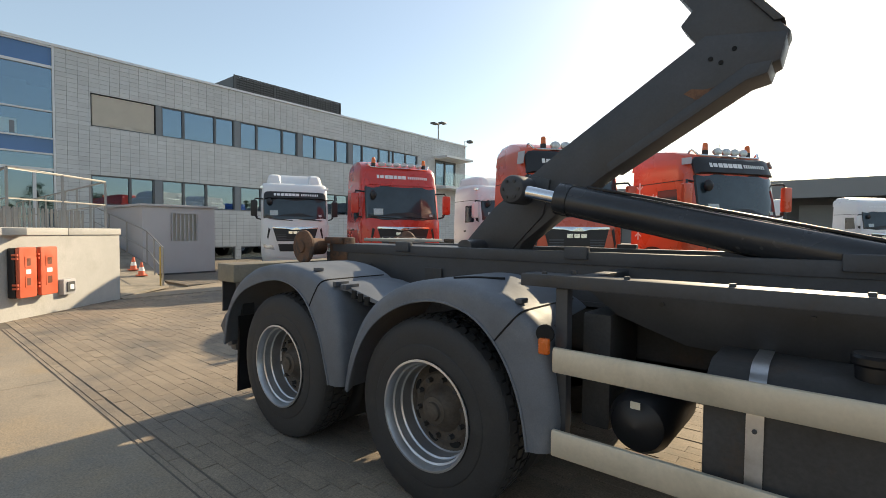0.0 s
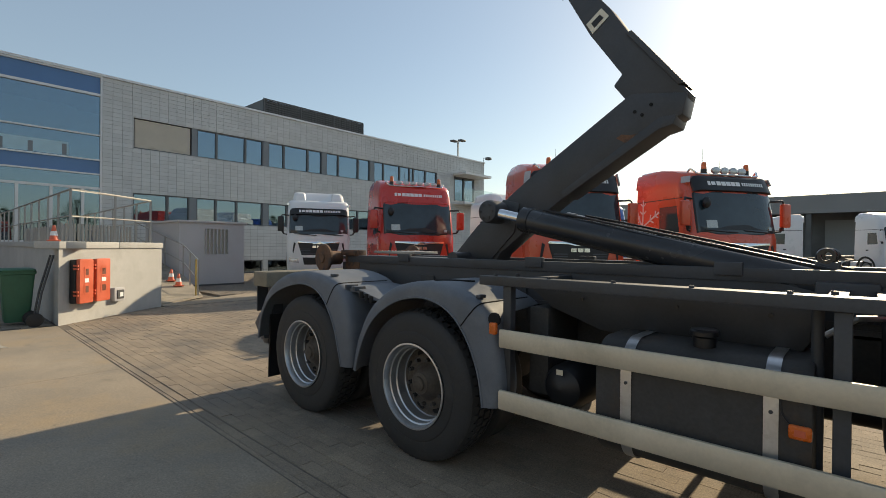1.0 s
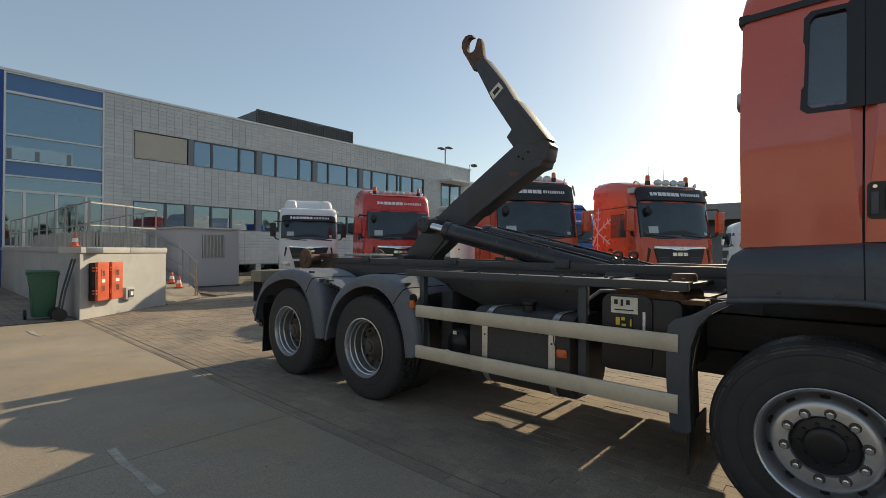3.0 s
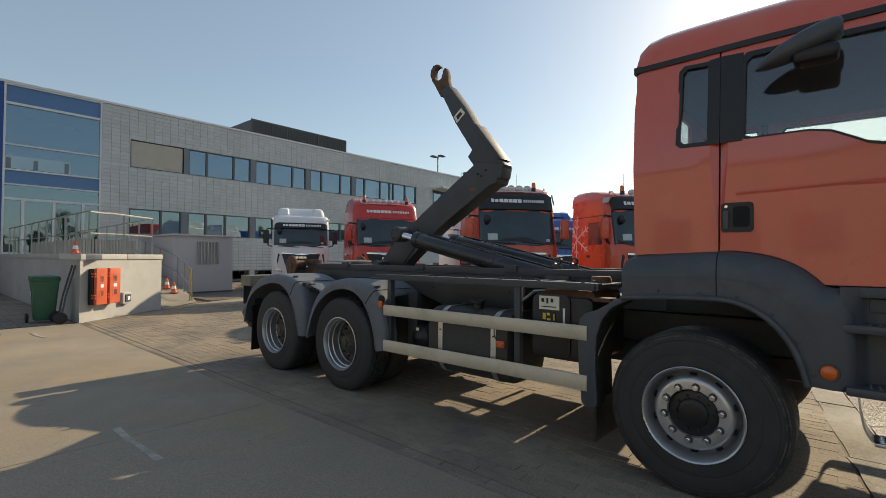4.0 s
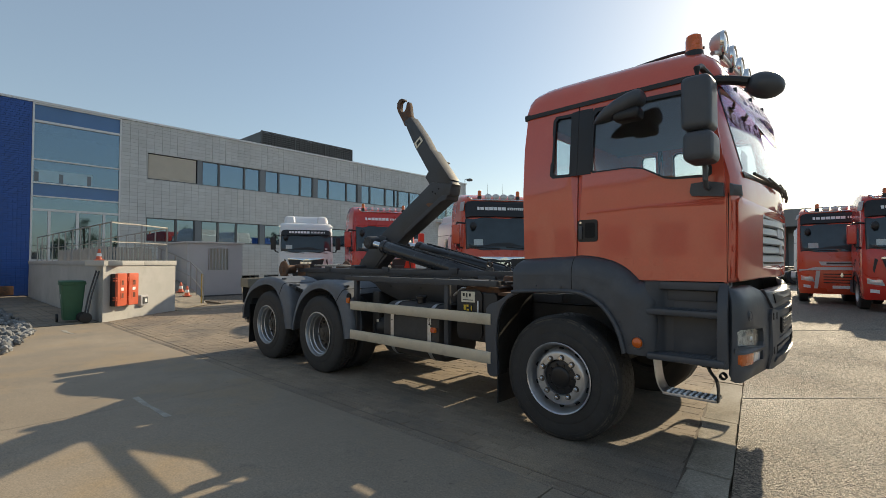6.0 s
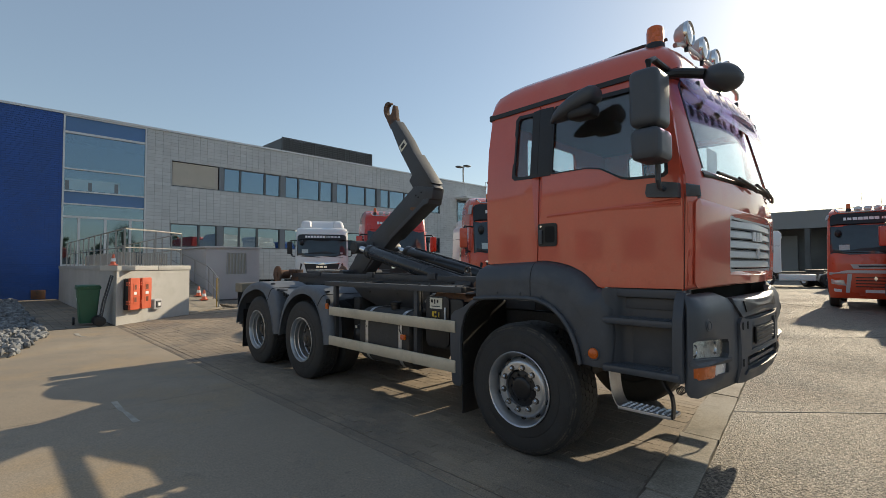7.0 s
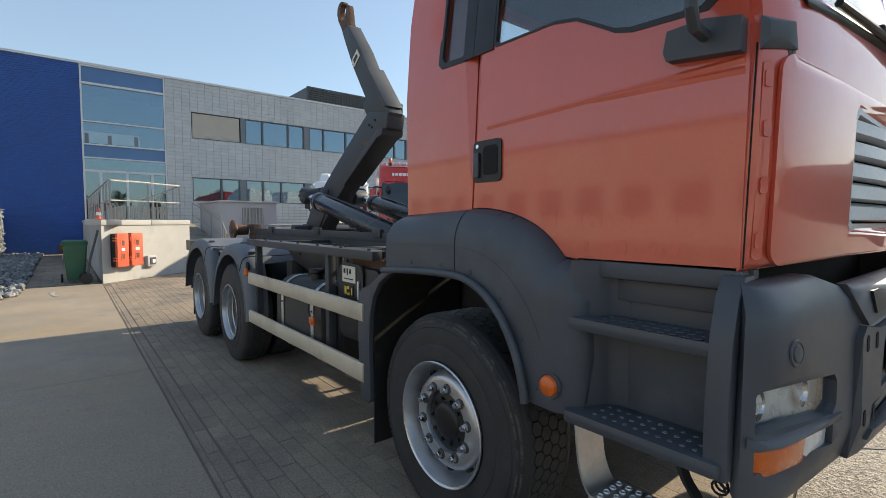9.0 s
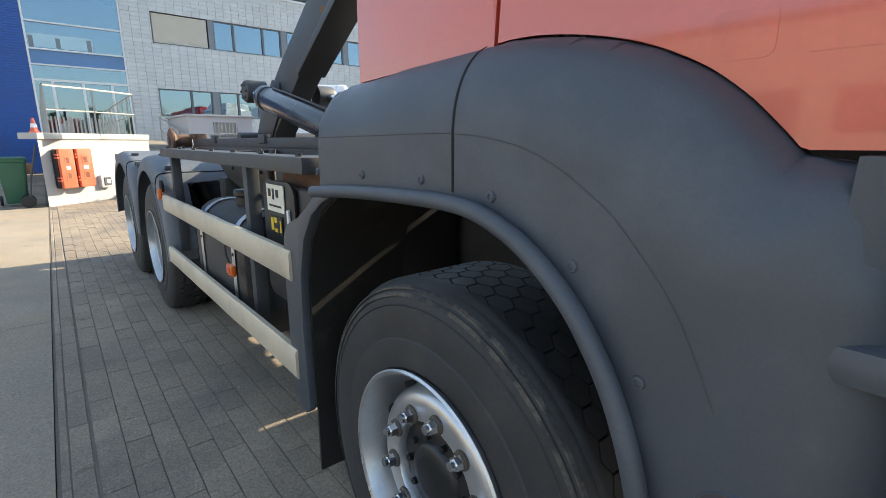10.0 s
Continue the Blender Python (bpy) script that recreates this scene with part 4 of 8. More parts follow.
    for i in range(10 if front else 8):
        a = 2 * math.pi * (i + 0.5) / (10 if front else 8)
        radial, along, axis_ = Vector((math.cos(a), 0, math.sin(a))), Vector((-math.sin(a), 0, math.cos(a))), Vector((0, s, 0))
        r_, d_, ra, rb = (0.2365, 0.068, 0.021, 0.015) if front else (0.206, 0.1685, 0.036, 0.025)
        tilt = (radial * 0.36 - axis_ * 0.93) if front else (radial * 0.95 + axis_ * 0.30)
        tilt.normalize()
        mid_ = Vector((hx, y_out, HZ)) + radial * r_ + axis_ * d_
        out_ = (radial * -0.93 - axis_ * 0.36) if front else (radial * 0.30 - axis_ * 0.95)
        rim_ = [along * (ra * math.cos(q)) + tilt * (rb * math.sin(q)) for q in [2 * math.pi * j / 18 for j in range(18)]]
        part("vent_hole", loft(B(), [[mid_ + v + out_ * -0.01 for v in rim_], [mid_ + v + out_ * 0.004 for v in rim_]]), "dark", w)
    if front:
        part("hub", lathe(B(), [(0.0, s * 0.026), (0.055, s * 0.027), (0.076, s * 0.030), (0.086, s * 0.036), (0.091, s * 0.044), (0.128, s * 0.048), (0.138, s * 0.052), (0.147, s * 0.058)], c, "y", 40), "black", w)
        hb = B()
        for i in range(10):
            a = 2 * math.pi * i / 10
            p = Vector((hx + 0.106 * math.cos(a), y_out, HZ + 0.106 * math.sin(a)))
            cyl(hb, p + Vector((0, s * 0.032, 0)), p + Vector((0, s * 0.050, 0)), 0.010, None, 6)
        tagged(part("hub_bolt", hb, "black", w), kind="stuff")
        for i in range(10):
            a = 2 * math.pi * (i + 0.3) / 10
            p = Vector((hx + 0.1675 * math.cos(a), y_out, HZ + 0.1675 * math.sin(a)))
            nb = B()
            cyl(nb, p + Vector((0, s * 0.0225, 0)), p + Vector((0, s * 0.001, 0)), 0.0185, 0.0175, 6)
            cyl(nb, p + Vector((0, s * 0.001, 0)), p + Vector((0, s * -0.010, 0)), 0.012, None, 12)
            nut = part("wheel_nut", nb, "chrome", w)
            # washer coloured dark to draw the shade around the nut
            part("washer", cyl(B(), p + Vector((0, s * 0.0285, 0)), p + Vector((0, s * 0.0225, 0)), 0.0255, 0.024, 18), "dirtywheel", nut)
    else:
        part("hub", lathe(B(), [(0.0, 0.052), (0.035, 0.052), (0.048, 0.056), (0.052, 0.07), (0.075, 0.075), (0.085, 0.09), (0.10, 0.10), (0.112, 0.125), (0.135, 0.146)], c, "y", 32), "dirtywheel", w, "grimy dust-brown hub")
        for i in range(10):
            a = 2 * math.pi * (i + 0.3) / 10
            p = Vector((hx + 0.160 * math.cos(a), y_out, HZ + 0.160 * math.sin(a)))
            part("wheel_nut", cyl(B(), p + Vector((0, s * 0.150, 0)), p + Vector((0, s * 0.115, 0)), 0.016, 0.014, 6), "chassis", w)
    part("inner_barrel", lathe(B(), [(0.285, s * (wid - 0.02)), (0.25, s * (wid - 0.05)), (0.25, s * 0.2), (0.0, s * 0.2)], c, "y", 40), "chassis", w)
    if twin:
        c2_ = (hx, y_out + s * 0.335, HZ)
        part("inner_tyre", lathe(B(), tyre_mesh(0.30, s), c2_, "y", 60), "rubber", w)
    return w


for hx_ in HUBS:
    fr = hx_ > 0
    wheel(hx_, YN + (0.045 if fr else 0.03), 1, fr, not fr)
    wheel(hx_, YF - (0.045 if fr else 0.03), -1, fr, not fr)
for hx_ in HUBS:
    part("axle", cyl(B(), (hx_, YN + 0.3, HZ), (hx_, YF - 0.3, HZ), 0.075), "chassis", truck)
    if hx_ < 0:
        part("differential", lathe(B(), [(0.0, -0.2), (0.13, -0.16), (0.2, -0.03), (0.2, 0.03), (0.13, 0.16), (0.0, 0.2)], (hx_, YC, HZ), "x", 24), "chassis", truck)

# chassis rails and subframe
for y0, s in ((2.62, 1), (my(2.62), -1)):
    rail = B()
    box(rail, -3.75, 3.0, y0, y0 + s * 0.012, 0.80, 1.06)
    box(rail, -3.75, 3.0, y0, y0 + s * 0.085, 0.80, 0.812)
    box(rail, -3.75, 3.0, y0, y0 + s * 0.085, 1.048, 1.06)
    part("chassis_rail", rail, "chassis", truck)
    sub = B()
    box(sub, -3.35, 1.50, y0 + 0.0 * s, y0 + s * 0.09, 1.30, 1.375, 0.006)
    box(sub, -3.45, 1.22, y0 + 0.01 * s, y0 + s * 0.02, 1.065, 1.30)
    box(sub, -3.45, 1.22, y0 - 0.005 * s, y0 + s * 0.08, 1.064, 1.09)
    # two unseen plates added to narrow the sun on the liner to a strip
    box(sub, 1.225, 1.62, y0, y0 + s * 0.012, 1.062, 1.15)
    box(sub, 1.225, 1.62, y0, y0 + s * 0.06, 1.205, 1.295)
    part("subframe_rail", sub, "steel", truck)
    for x_ in (-3.0, -2.25, -1.3, -0.4, 0.5, 1.04):
        part("rail_bracket", box(B(), x_, x_ + 0.16, y0 - s * 0.012, y0, 0.95, 1.22, 0.004), "chassis", truck)
    for x_ in (-2.55, -1.15, 0.10):
        part("guide_block", box(B(), x_, x_ + 0.14, y0 - s * 0.02, y0 + s * 0.03, 1.33, 1.405, 0.008), "steel", truck)
for x_ in (-3.6, -2.3, -0.9, 0.3, 1.4, 2.6):
    part("cross_member", box(B(), x_, x_ + 0.10, 2.63, my(2.63), 0.84, 1.02), "chassis", truck)
part("underfloor_plate", box(B(), -2.0, 1.3, 2.66, my(2.66), 1.13, 1.16), "chassis", truck)
part("gearbox", box(B(), 1.3, 2.9, 2.72, my(2.72), 0.62, 1.17, 0.08), "chassis", truck)
part("propshaft", cyl(B(), (-1.5, YC, 0.62), (1.4, YC, 0.78), 0.055), "chassis", truck)

# rear cross beam, lamps, flaps, rollers
rbm = B()
box(rbm, -4.00, -3.72, 1.90, my(1.90), 1.05, 1.20, 0.012)
part("rear_beam", rbm, "khaki", truck, "olive-brown weathered rear cross beam")
part("rear_plate", box(B(), -4.02, -4.004, 1.95, my(1.95), 0.78, 1.05), "steel", truck)
part("underrun_bar", box(B(), -3.98, -3.88, 2.0, my(2.0), 0.44, 0.56, 0.02), "steel", truck)
for s, yy in ((1, 1.92), (-1, my(1.92))):
    part("rear_lamp_box", soften(prism_xz(B(), [(-4.0, 0.66), (-3.86, 0.50), (-3.80, 0.52), (-3.80, 0.74), (-3.9, 0.78)], min(yy, yy + s * 0.38), max(yy, yy + s * 0.38)), 0.012), "plastic", truck)
    part("mud_flap", plate(B(), [(yy, 0.15), (yy + s * 0.56, 0.15), (yy + s * 0.56, 0.78), (yy, 0.78)], [], lambda u, v, w: (-3.70 + w - 0.05 * (0.78 - v) + 0.02 * math.sin(v * 9), u, v), 0, 0.012, 0.09), "black", truck, "black rubber mud flap")
    part("hanger", box(B(), -3.82, -3.70, yy + 0.05 * s, yy + 0.15 * s, 0.75, 1.06), "steel", truck)
    ry = 2.42 if s > 0 else my(2.42)
    part("roller", lathe(B(), [(0.0, -0.035), (0.05, -0.035), (0.055, -0.02), (0.13, -0.018), (0.145, -0.008), (0.145, 0.012), (0.11, 0.03), (0.075, 0.05), (0.072, 0.20), (0.0, 0.20)] if s > 0 else [(0.0, 0.035), (0.05, 0.035), (0.055, 0.02), (0.13, 0.018), (0.145, 0.008), (0.145, -0.012), (0.11, -0.03), (0.075, -0.05), (0.072, -0.2), (0.0, -0.2)], (-3.50, ry, 1.345), "y", 36), "rust", truck, "rusty flanged guide roller")
    part("roller_bracket", box(B(), -3.40, -3.16, 2.62 if s > 0 else my(2.62) - 0.1, 2.72 if s > 0 else my(2.62), 1.22, 1.43, 0.015), "rust", truck)
    part("latch", box(B(), -3.45, -3.20, 2.60 if s > 0 else my(2.60) - 0.06, 2.66 if s > 0 else my(2.60), 1.37, 1.43, 0.01), "rust", truck)
part("checker_plate", box(B(), -3.05, -2.45, 2.72, 3.05, 1.40, 1.425, 0.004), "galv", truck)
cb = B()
for i in range(12):
    for j in range(7):
        x_, y_ = -3.03 + i * 0.05, 2.735 + j * 0.045
        a = radians(45 if (i + j) % 2 else -45)
        dx, dy = 0.016 * math.cos(a), 0.016 * math.sin(a)
        q = [(x_ - dx, y_ - dy, 1.425), (x_ + dy * 0.25, y_ - dx * 0.25, 1.431), (x_ + dx, y_ + dy, 1.425), (x_ - dy * 0.25, y_ + dx * 0.25, 1.431)]
        cb.faces.new([cb.verts.new(v) for v in q])
part("plate_ribs", cb, "galv", truck)
# lengthened to the rear to block a stray streak of sun
part("rear_floor", box(B(), -3.74, -2.1, 2.72, my(2.72), 1.33, 1.36), "steel", truck)

# hook arm
AX0, AX1 = 2.92, 3.12
arm = part("lifting_arm", soften(prism_xz(B(), [(-2.14, 1.32), (-1.66, 1.32), (-1.60, 1.42), (-1.10, 1.80), (-0.97, 1.89), (-0.27, 2.315), (-0.16, 2.36), (-0.13, 2.50), (-0.50, 2.565), (-1.34, 2.03), (-1.86, 1.66), (-2.12, 1.40)], AX0, AX1), 0.016), "steel", truck, "dark grey lower arm of the hook lift")
part("wear_strip", soften(prism_xz(B(), [(-1.00, 1.86), (-0.30, 2.28), (-0.21, 2.30), (-0.19, 2.36), (-0.30, 2.36), (-1.02, 1.91)], AX0 - 0.02, AX1 + 0.02), 0.006), "steel", arm)
part("weld_plate", soften(prism_xz(B(), [(-2.10, 1.33), (-1.72, 1.33), (-1.45, 1.60), (-1.40, 1.84), (-1.56, 1.88), (-1.88, 1.62)], AX0 - 0.016, AX0 - 0.001), 0.004), "steel", arm)
jib = part("jib", soften(prism_xz(B(), [(-0.54, 2.53), (-0.14, 2.46), (-0.12, 2.50), (-0.34, 2.78), (-0.50, 2.97), (-0.66, 3.22), (-0.93, 3.56), (-1.06, 3.51), (-0.82, 3.08), (-0.57, 2.72), (-0.63, 2.65)], AX0 + 0.012, AX1 - 0.03), 0.012), "steel", truck, "dark grey upper jib of the hook lift")
part("jib_rib", soften(prism_xz(B(), [(-0.19, 2.56), (-0.145, 2.56), (-0.50, 3.01), (-0.54, 3.0)], AX0 - 0.006, AX1 - 0.01), 0.006), "steel", jib)
hk = [(-1.10, 3.47), (-0.93, 3.52), (-0.972, 3.61), (-0.992, 3.74), (-1.012, 3.80), (-1.035, 3.81), (-1.055, 3.80), (-1.068, 3.76), (-1.085, 3.715)]
hk += arc(-1.138, 3.748, 0.066, -30, -178, 7) + arc(-1.145, 3.79, 0.060, 182, 62, 6)
hk += [(-1.115, 3.85), (-1.13, 3.875), (-1.17, 3.89), (-1.225, 3.885), (-1.265, 3.84), (-1.275, 3.78), (-1.245, 3.70), (-1.19, 3.62)]
part("hook", soften(prism_xz(B(), hk, 2.985, 3.045), 0.014, 25, 3), "rust", truck, "worn brown steel hook")
for x_, z_ in ((-0.42, 2.40), (-0.36, 2.46), (-0.47, 2.43)):
    part("pivot_pin", cyl(B(), (x_, AX0 - 0.006, z_), (x_, AX0 + 0.01, z_), 0.012, None, 12), "dark", arm)
stk = part("sticker", plate(B(), [(-0.84, 3.155), (-0.725, 3.24), (-0.665, 3.165), (-0.79, 3.07)], [], lambda u, v, w: (u, w, v), AX0 + 0.006, AX0 + 0.010), "paper", jib, "worn maker's sticker")
part("print_bar", plate(B(), [(-0.80, 3.15), (-0.735, 3.195), (-0.705, 3.165), (-0.775, 3.11)], [], lambda u, v, w: (u, w, v), AX0 + 0.003, AX0 + 0.0055), "ink", stk)
part("worn_patch", plate(B(), [(-0.60, 2.265), (-0.54, 2.225), (-0.45, 2.215), (-0.39, 2.25), (-0.41, 2.28), (-0.50, 2.272), (-0.56, 2.285)], [], lambda u, v, w: (u, w, v), AX0 - 0.0015, AX0 + 0.002), "rust", arm)
# rams: pin, rod, barrel
for s, yy in ((1, 2.72), (-1, my(2.72))):
    pin = Vector((-1.55, yy, 1.765))
    end = Vector((0.72, yy, 1.25))
    d = (end - pin).normalized()
    part("pin_boss", lathe(B(), [(0.0, -0.07 * s), (0.03, -0.07 * s), (0.05, -0.072 * s), (0.085, -0.06 * s), (0.095, -0.04 * s), (0.095, 0.11 * s)], (pin.x, pin.y, pin.z), "y", 28), "steel", truck)
    for i in range(6):
        a = 2 * math.pi * i / 6
        pbm = cyl(B(), (pin.x + 0.058 * math.cos(a), yy - s * 0.07, pin.z + 0.058 * math.sin(a)), (pin.x + 0.058 * math.cos(a), yy - s * 0.078, pin.z + 0.058 * math.sin(a)), 0.012, None, 6)
        part("pin_bolt", pbm, "chassis", truck)
    part("ram_rod", cyl(B(), pin + d * 0.05, pin + d * 0.42, 0.042, None, 24), "chrome", truck, "bright chrome ram rod")
    bb_ = B()
    cyl(bb_, pin + d * 0.33, end, 0.093, None, 32)
    cyl(bb_, pin + d * 0.315, pin + d * 0.40, 0.099, None, 32)
    soften(bb_, 0.006, 40)
    part("ram_barrel", bb_, "gloss", truck, "black painted hydraulic ram")
    part("oil_pipe", tube(B(), [pin + d * 0.5 + Vector((0, 0, 0.10)), pin + d * 0.8 + Vector((0, 0, 0.105)), pin + d * 1.5 + Vector((0, 0, 0.105)), end + Vector((0, 0, 0.10))], 0.009, 8), "black", truck)
part("ram_foot", box(B(), 0.55, 0.80, 2.60, my(2.60), 1.12, 1.32, 0.02), "steel", truck)
part("arm_pivot_tube", cyl(B(), (-1.95, 2.70, 1.37), (-1.95, my(2.70), 1.37), 0.06), "steel", truck)
for y_ in (2.785, 3.155):
    lug = part("lifting_eye", box(B(), 0.54, 0.635, y_ - 0.014, y_ + 0.014, 1.28, 1.415, 0.008), "steel", truck)
    part("shackle", lathe(B(), [(0.024, -0.014), (0.040, -0.014), (0.046, 0.0), (0.040, 0.014), (0.024, 0.014), (0.024, -0.014)], (0.587, y_, 1.445), "y", 20), "gloss", lug)

# load rails beside the frame
sr = B()
box(sr, -1.02, 1.34, 1.88, 1.95, 1.245, 1.30, 0.005)
part("side_rail", sr, "steel", truck, "dark grey side rail with scuffed paint")
part("rail_edge", box(B(), -1.02, 1.34, 1.95, 2.02, 1.285, 1.298), "steel", truck)
for x_ in (-0.86, 0.655):
    part("rail_post", box(B(), x_, x_ + 0.055, 1.905, 1.96, 0.60 if x_ < 0 else 0.5, 1.243, 0.006), "steel", truck)
for x_ in (-0.85, 0.62, 0.78, 1.26):
    part("rail_arm", box(B(), x_, x_ + 0.07, 1.96, 2.62, 1.255, 1.285, 0.004), "steel", truck)
    part("arm_bolt", cyl(B(), (x_ + 0.035, 1.985, 1.30), (x_ + 0.035, 1.985, 1.316), 0.014, None, 6), "steel", truck)
sr = B()
box(sr, -1.02, 1.34, my(1.95), my(1.88), 1.245, 1.30, 0.005)
part("side_rail", sr, "steel", truck)
for i in range(7):
    xb_ = -0.92 + i * 0.36
    part("rail_bolt", cyl(B(), (xb_, 1.915, 1.30), (xb_, 1.915, 1.312), 0.012, None, 6), "steel", truck)
tg = part("trough_panel", soften(loft(B(), [[(-0.86, 2.20, 1.225), (0.585, 2.20, 1.225), (0.585, 2.62, 1.225), (-0.86, 2.62, 1.225)], [(-0.70, 2.22, 1.10), (0.56, 2.22, 1.06), (0.56, 2.60, 1.06), (-0.70, 2.60, 1.10)], [(-0.42, 2.28, 0.99), (0.50, 2.28, 0.95), (0.50, 2.58, 0.95), (-0.42, 2.58, 0.99)]]), 0.008), "steel", truck, "dark grimy sloped steel trough")
for x_ in (-0.50, 0.02, 0.42):
    part("trough_bolt", cyl(B(), (x_, 2.205, 1.175), (x_, 2.192, 1.175), 0.011, None, 6), "chassis", tg)
part("pipe", tube(B(), [(0.62, 2.10, 1.12), (0.72, 2.12, 1.20), (0.80, 2.2, 1.20)], 0.013, 8), "alu", truck)
# side guards
for z0, z1 in ((0.893, 0.997), (0.535, 0.645)):
    gbm = B()
    sec = [(z0, 0.0), (z0, -0.018), (z0 + 0.012, -0.024), (z1 - 0.012, -0.024), (z1, -0.018), (z1, 0.0)]
    bend = [(-0.834, 0), (0.35, 0.0), (0.55, -0.004), (0.75, 0.002), (1.305, 0)]
    loft(gbm, [[(bx, YN + 0.024 + d + by, z + (0.004 if bx == 0.55 and z0 < 0.6 else 0)) for z, d in sec] for bx, by in bend])
    part("side_guard_rail", gbm, "guard", truck, "scratched pale anodised side guard rail")
    if z0 > 0.8:
        part("side_guard_rail", box(B(), -0.834, 1.305, my(YN) - 0.024, my(YN), z0 - 0.06, z1 - 0.07, 0.006), "guard", truck)
ml_ = part("marker_lamp", box(B(), 0.525, 0.60, YN + 0.005, YN + 0.03, 0.745, 0.80, 0.012, 3), "amber", truck, "amber side marker lamp")
part("lamp_inset", box(B(), 0.545, 0.58, YN + 0.001, YN + 0.0045, 0.76, 0.785), "orange", ml_)
part("lamp_cable", tube(B(), smooth_path([(0.50, YN + 0.02, 0.90), (0.505, YN + 0.015, 0.84), (0.53, YN + 0.02, 0.80)]), 0.005, 6), "black", truck)

# fuel tank with straps
tank = part("fuel_tank", soften(plate(B(), rrect(1.895, 2.52, 0.42, 1.02, 0.16, 6), [], lambda u, v, w: (w, u, v), -0.28, 0.60), 0.02), "chassis", truck, "dull dark metal fuel tank")
for x_ in (-0.121, 0.464):
    st = B()
    loop = rrect(1.888, 2.527, 0.413, 1.027, 0.165, 8)
    loft(st, [[(x_ - 0.026, u, v) for u, v in loop], [(x_ + 0.026, u, v) for u, v in loop]], True, False)
    strap = part("tank_strap", st, "alu", tank)
    for z_ in (0.60, 0.82):
        part("strap_bolt", cyl(B(), (x_, 1.890, z_), (x_, 1.882, z_), 0.008, None, 8), "steel", strap)
part("filler_cap", lathe(B(), [(0.0, 0.06), (0.055, 0.06), (0.062, 0.05), (0.062, 0.03), (0.05, 0.02), (0.05, -0.03)], (0.18, 2.06, 1.04), "z", 20), "black", tank)
at_ = part("air_tank", lathe(B(), [(0.0, 0.0), (0.06, 0.01), (0.11, 0.04), (0.135, 0.09), (0.14, 0.5)], (-0.56, 2.04, 0.66), "y", 32), "black", truck, "black domed air tank")
part("tank_label", box(B(), -0.575, -0.535, 2.036, 2.039, 0.745, 0.775), "paper", at_)
part("battery_box", box(B(), -0.86, -0.72, 2.2, 2.6, 0.55, 1.1, 0.02), "chassis", truck)
# unseen far-side bodies, added to block sun and shape the ground's lit patches
part("far_fuel_tank", soften(plate(B(), rrect(my(2.60), my(1.92), 0.465, 1.10, 0.10, 6), [], lambda u, v, w: (w, u, v), 0.10, 0.68), 0.02), "chassis", truck, "dull dark metal fuel tank")
part("exhaust_silencer", soften(plate(B(), rrect(my(2.55), my(1.92), 0.45, 1.10, 0.10, 6), [], lambda u, v, w: (w, u, v), 0.70, 1.36), 0.02), "chassis", truck)
part("far_battery_box", box(B(), -1.16, -0.46, my(2.5), my(1.95), 0.505, 1.06, 0.02), "chassis", truck)
part("far_post", box(B(), -0.065, -0.015, my(1.92), my(1.88), 0.50, 1.245, 0.006), "steel", truck)
part("far_brace", tube(B(), [(-0.42, my(1.95), 1.12), (-0.27, my(1.95), 0.96), (-0.04, my(1.97), 1.0)], 0.016, 8), "steel", truck)
part("air_tank", cyl(B(), (-0.75, 2.75, 0.72), (0.9, 2.75, 0.72), 0.12, None, 20), "black", truck)
part("air_tank", cyl(B(), (-0.75, my(2.75), 0.72), (0.5, my(2.75), 0.72), 0.12, None, 20), "black", truck)
part("cross_tank", box(B(), 1.0, 1.5, 2.7, my(2.7), 0.60, 0.95, 0.03), "chassis", truck)
# hydraulic oil tank box
ob = part("oil_tank", soften(prism_xz(B(), rrect(0.80, 1.30, 0.70, 1.18, 0.05, 4), 1.95, 2.58), 0.015), "black", truck, "black hydraulic oil tank with maker's label")
part("tank_face", soften(prism_xz(B(), rrect(0.81, 1.13, 0.72, 1.20, 0.06, 5), 1.934, 1.948), 0.003), "black", ob)
part("tank_top", soften(prism_xz(B(), rrect(0.86, 1.30, 1.12, 1.235, 0.05, 4), 2.0, 2.5), 0.01), "rust", ob, "rusty rounded tank cover")
part("tank_cap", box(B(), 0.98, 1.16, 2.03, 2.16, 1.236, 1.262, 0.008), "rust", ob)
part("tank_bracket", box(B(), 1.28, 1.42, 1.98, 2.10, 1.16, 1.19, 0.006), "rust", ob)
lb = part("label", box(B(), 0.872, 1.044, 1.928, 1.932, 1.08, 1.185), "paper", ob, "white maker's label with black print")
for a, b, z0, z1 in ((0.879, 0.903, 1.118, 1.148), (0.922, 0.938, 1.108, 1.150), (0.958, 0.980, 1.118, 1.148), (0.880, 1.005, 1.080, 1.087)):
    part("print_bar", box(B(), a + 0.014, b + 0.014, 1.9255, 1.9275, z0 + 0.019, z1 + 0.019), "ink", lb)
yl = part("warning_label", box(B(), 0.90, 1.012, 1.928, 1.932, 0.99, 1.062), "ink", ob, "worn black and yellow warning label")
for a, b, z0, z1 in ((0.892, 0.918, 0.990, 1.040), (0.928, 0.952, 1.022, 1.043), (0.930, 0.958, 0.985, 1.0), (0.983, 0.993, 0.988, 1.035)):
    part("print_bar", box(B(), a + 0.013, b + 0.013, 1.9255, 1.9275, z0 + 0.013, z1 + 0.013), "yellow", yl)
part("level_glass", box(B(), 1.075, 1.093, 1.922, 1.933, 0.98, 1.10, 0.004), "lens_w", ob)
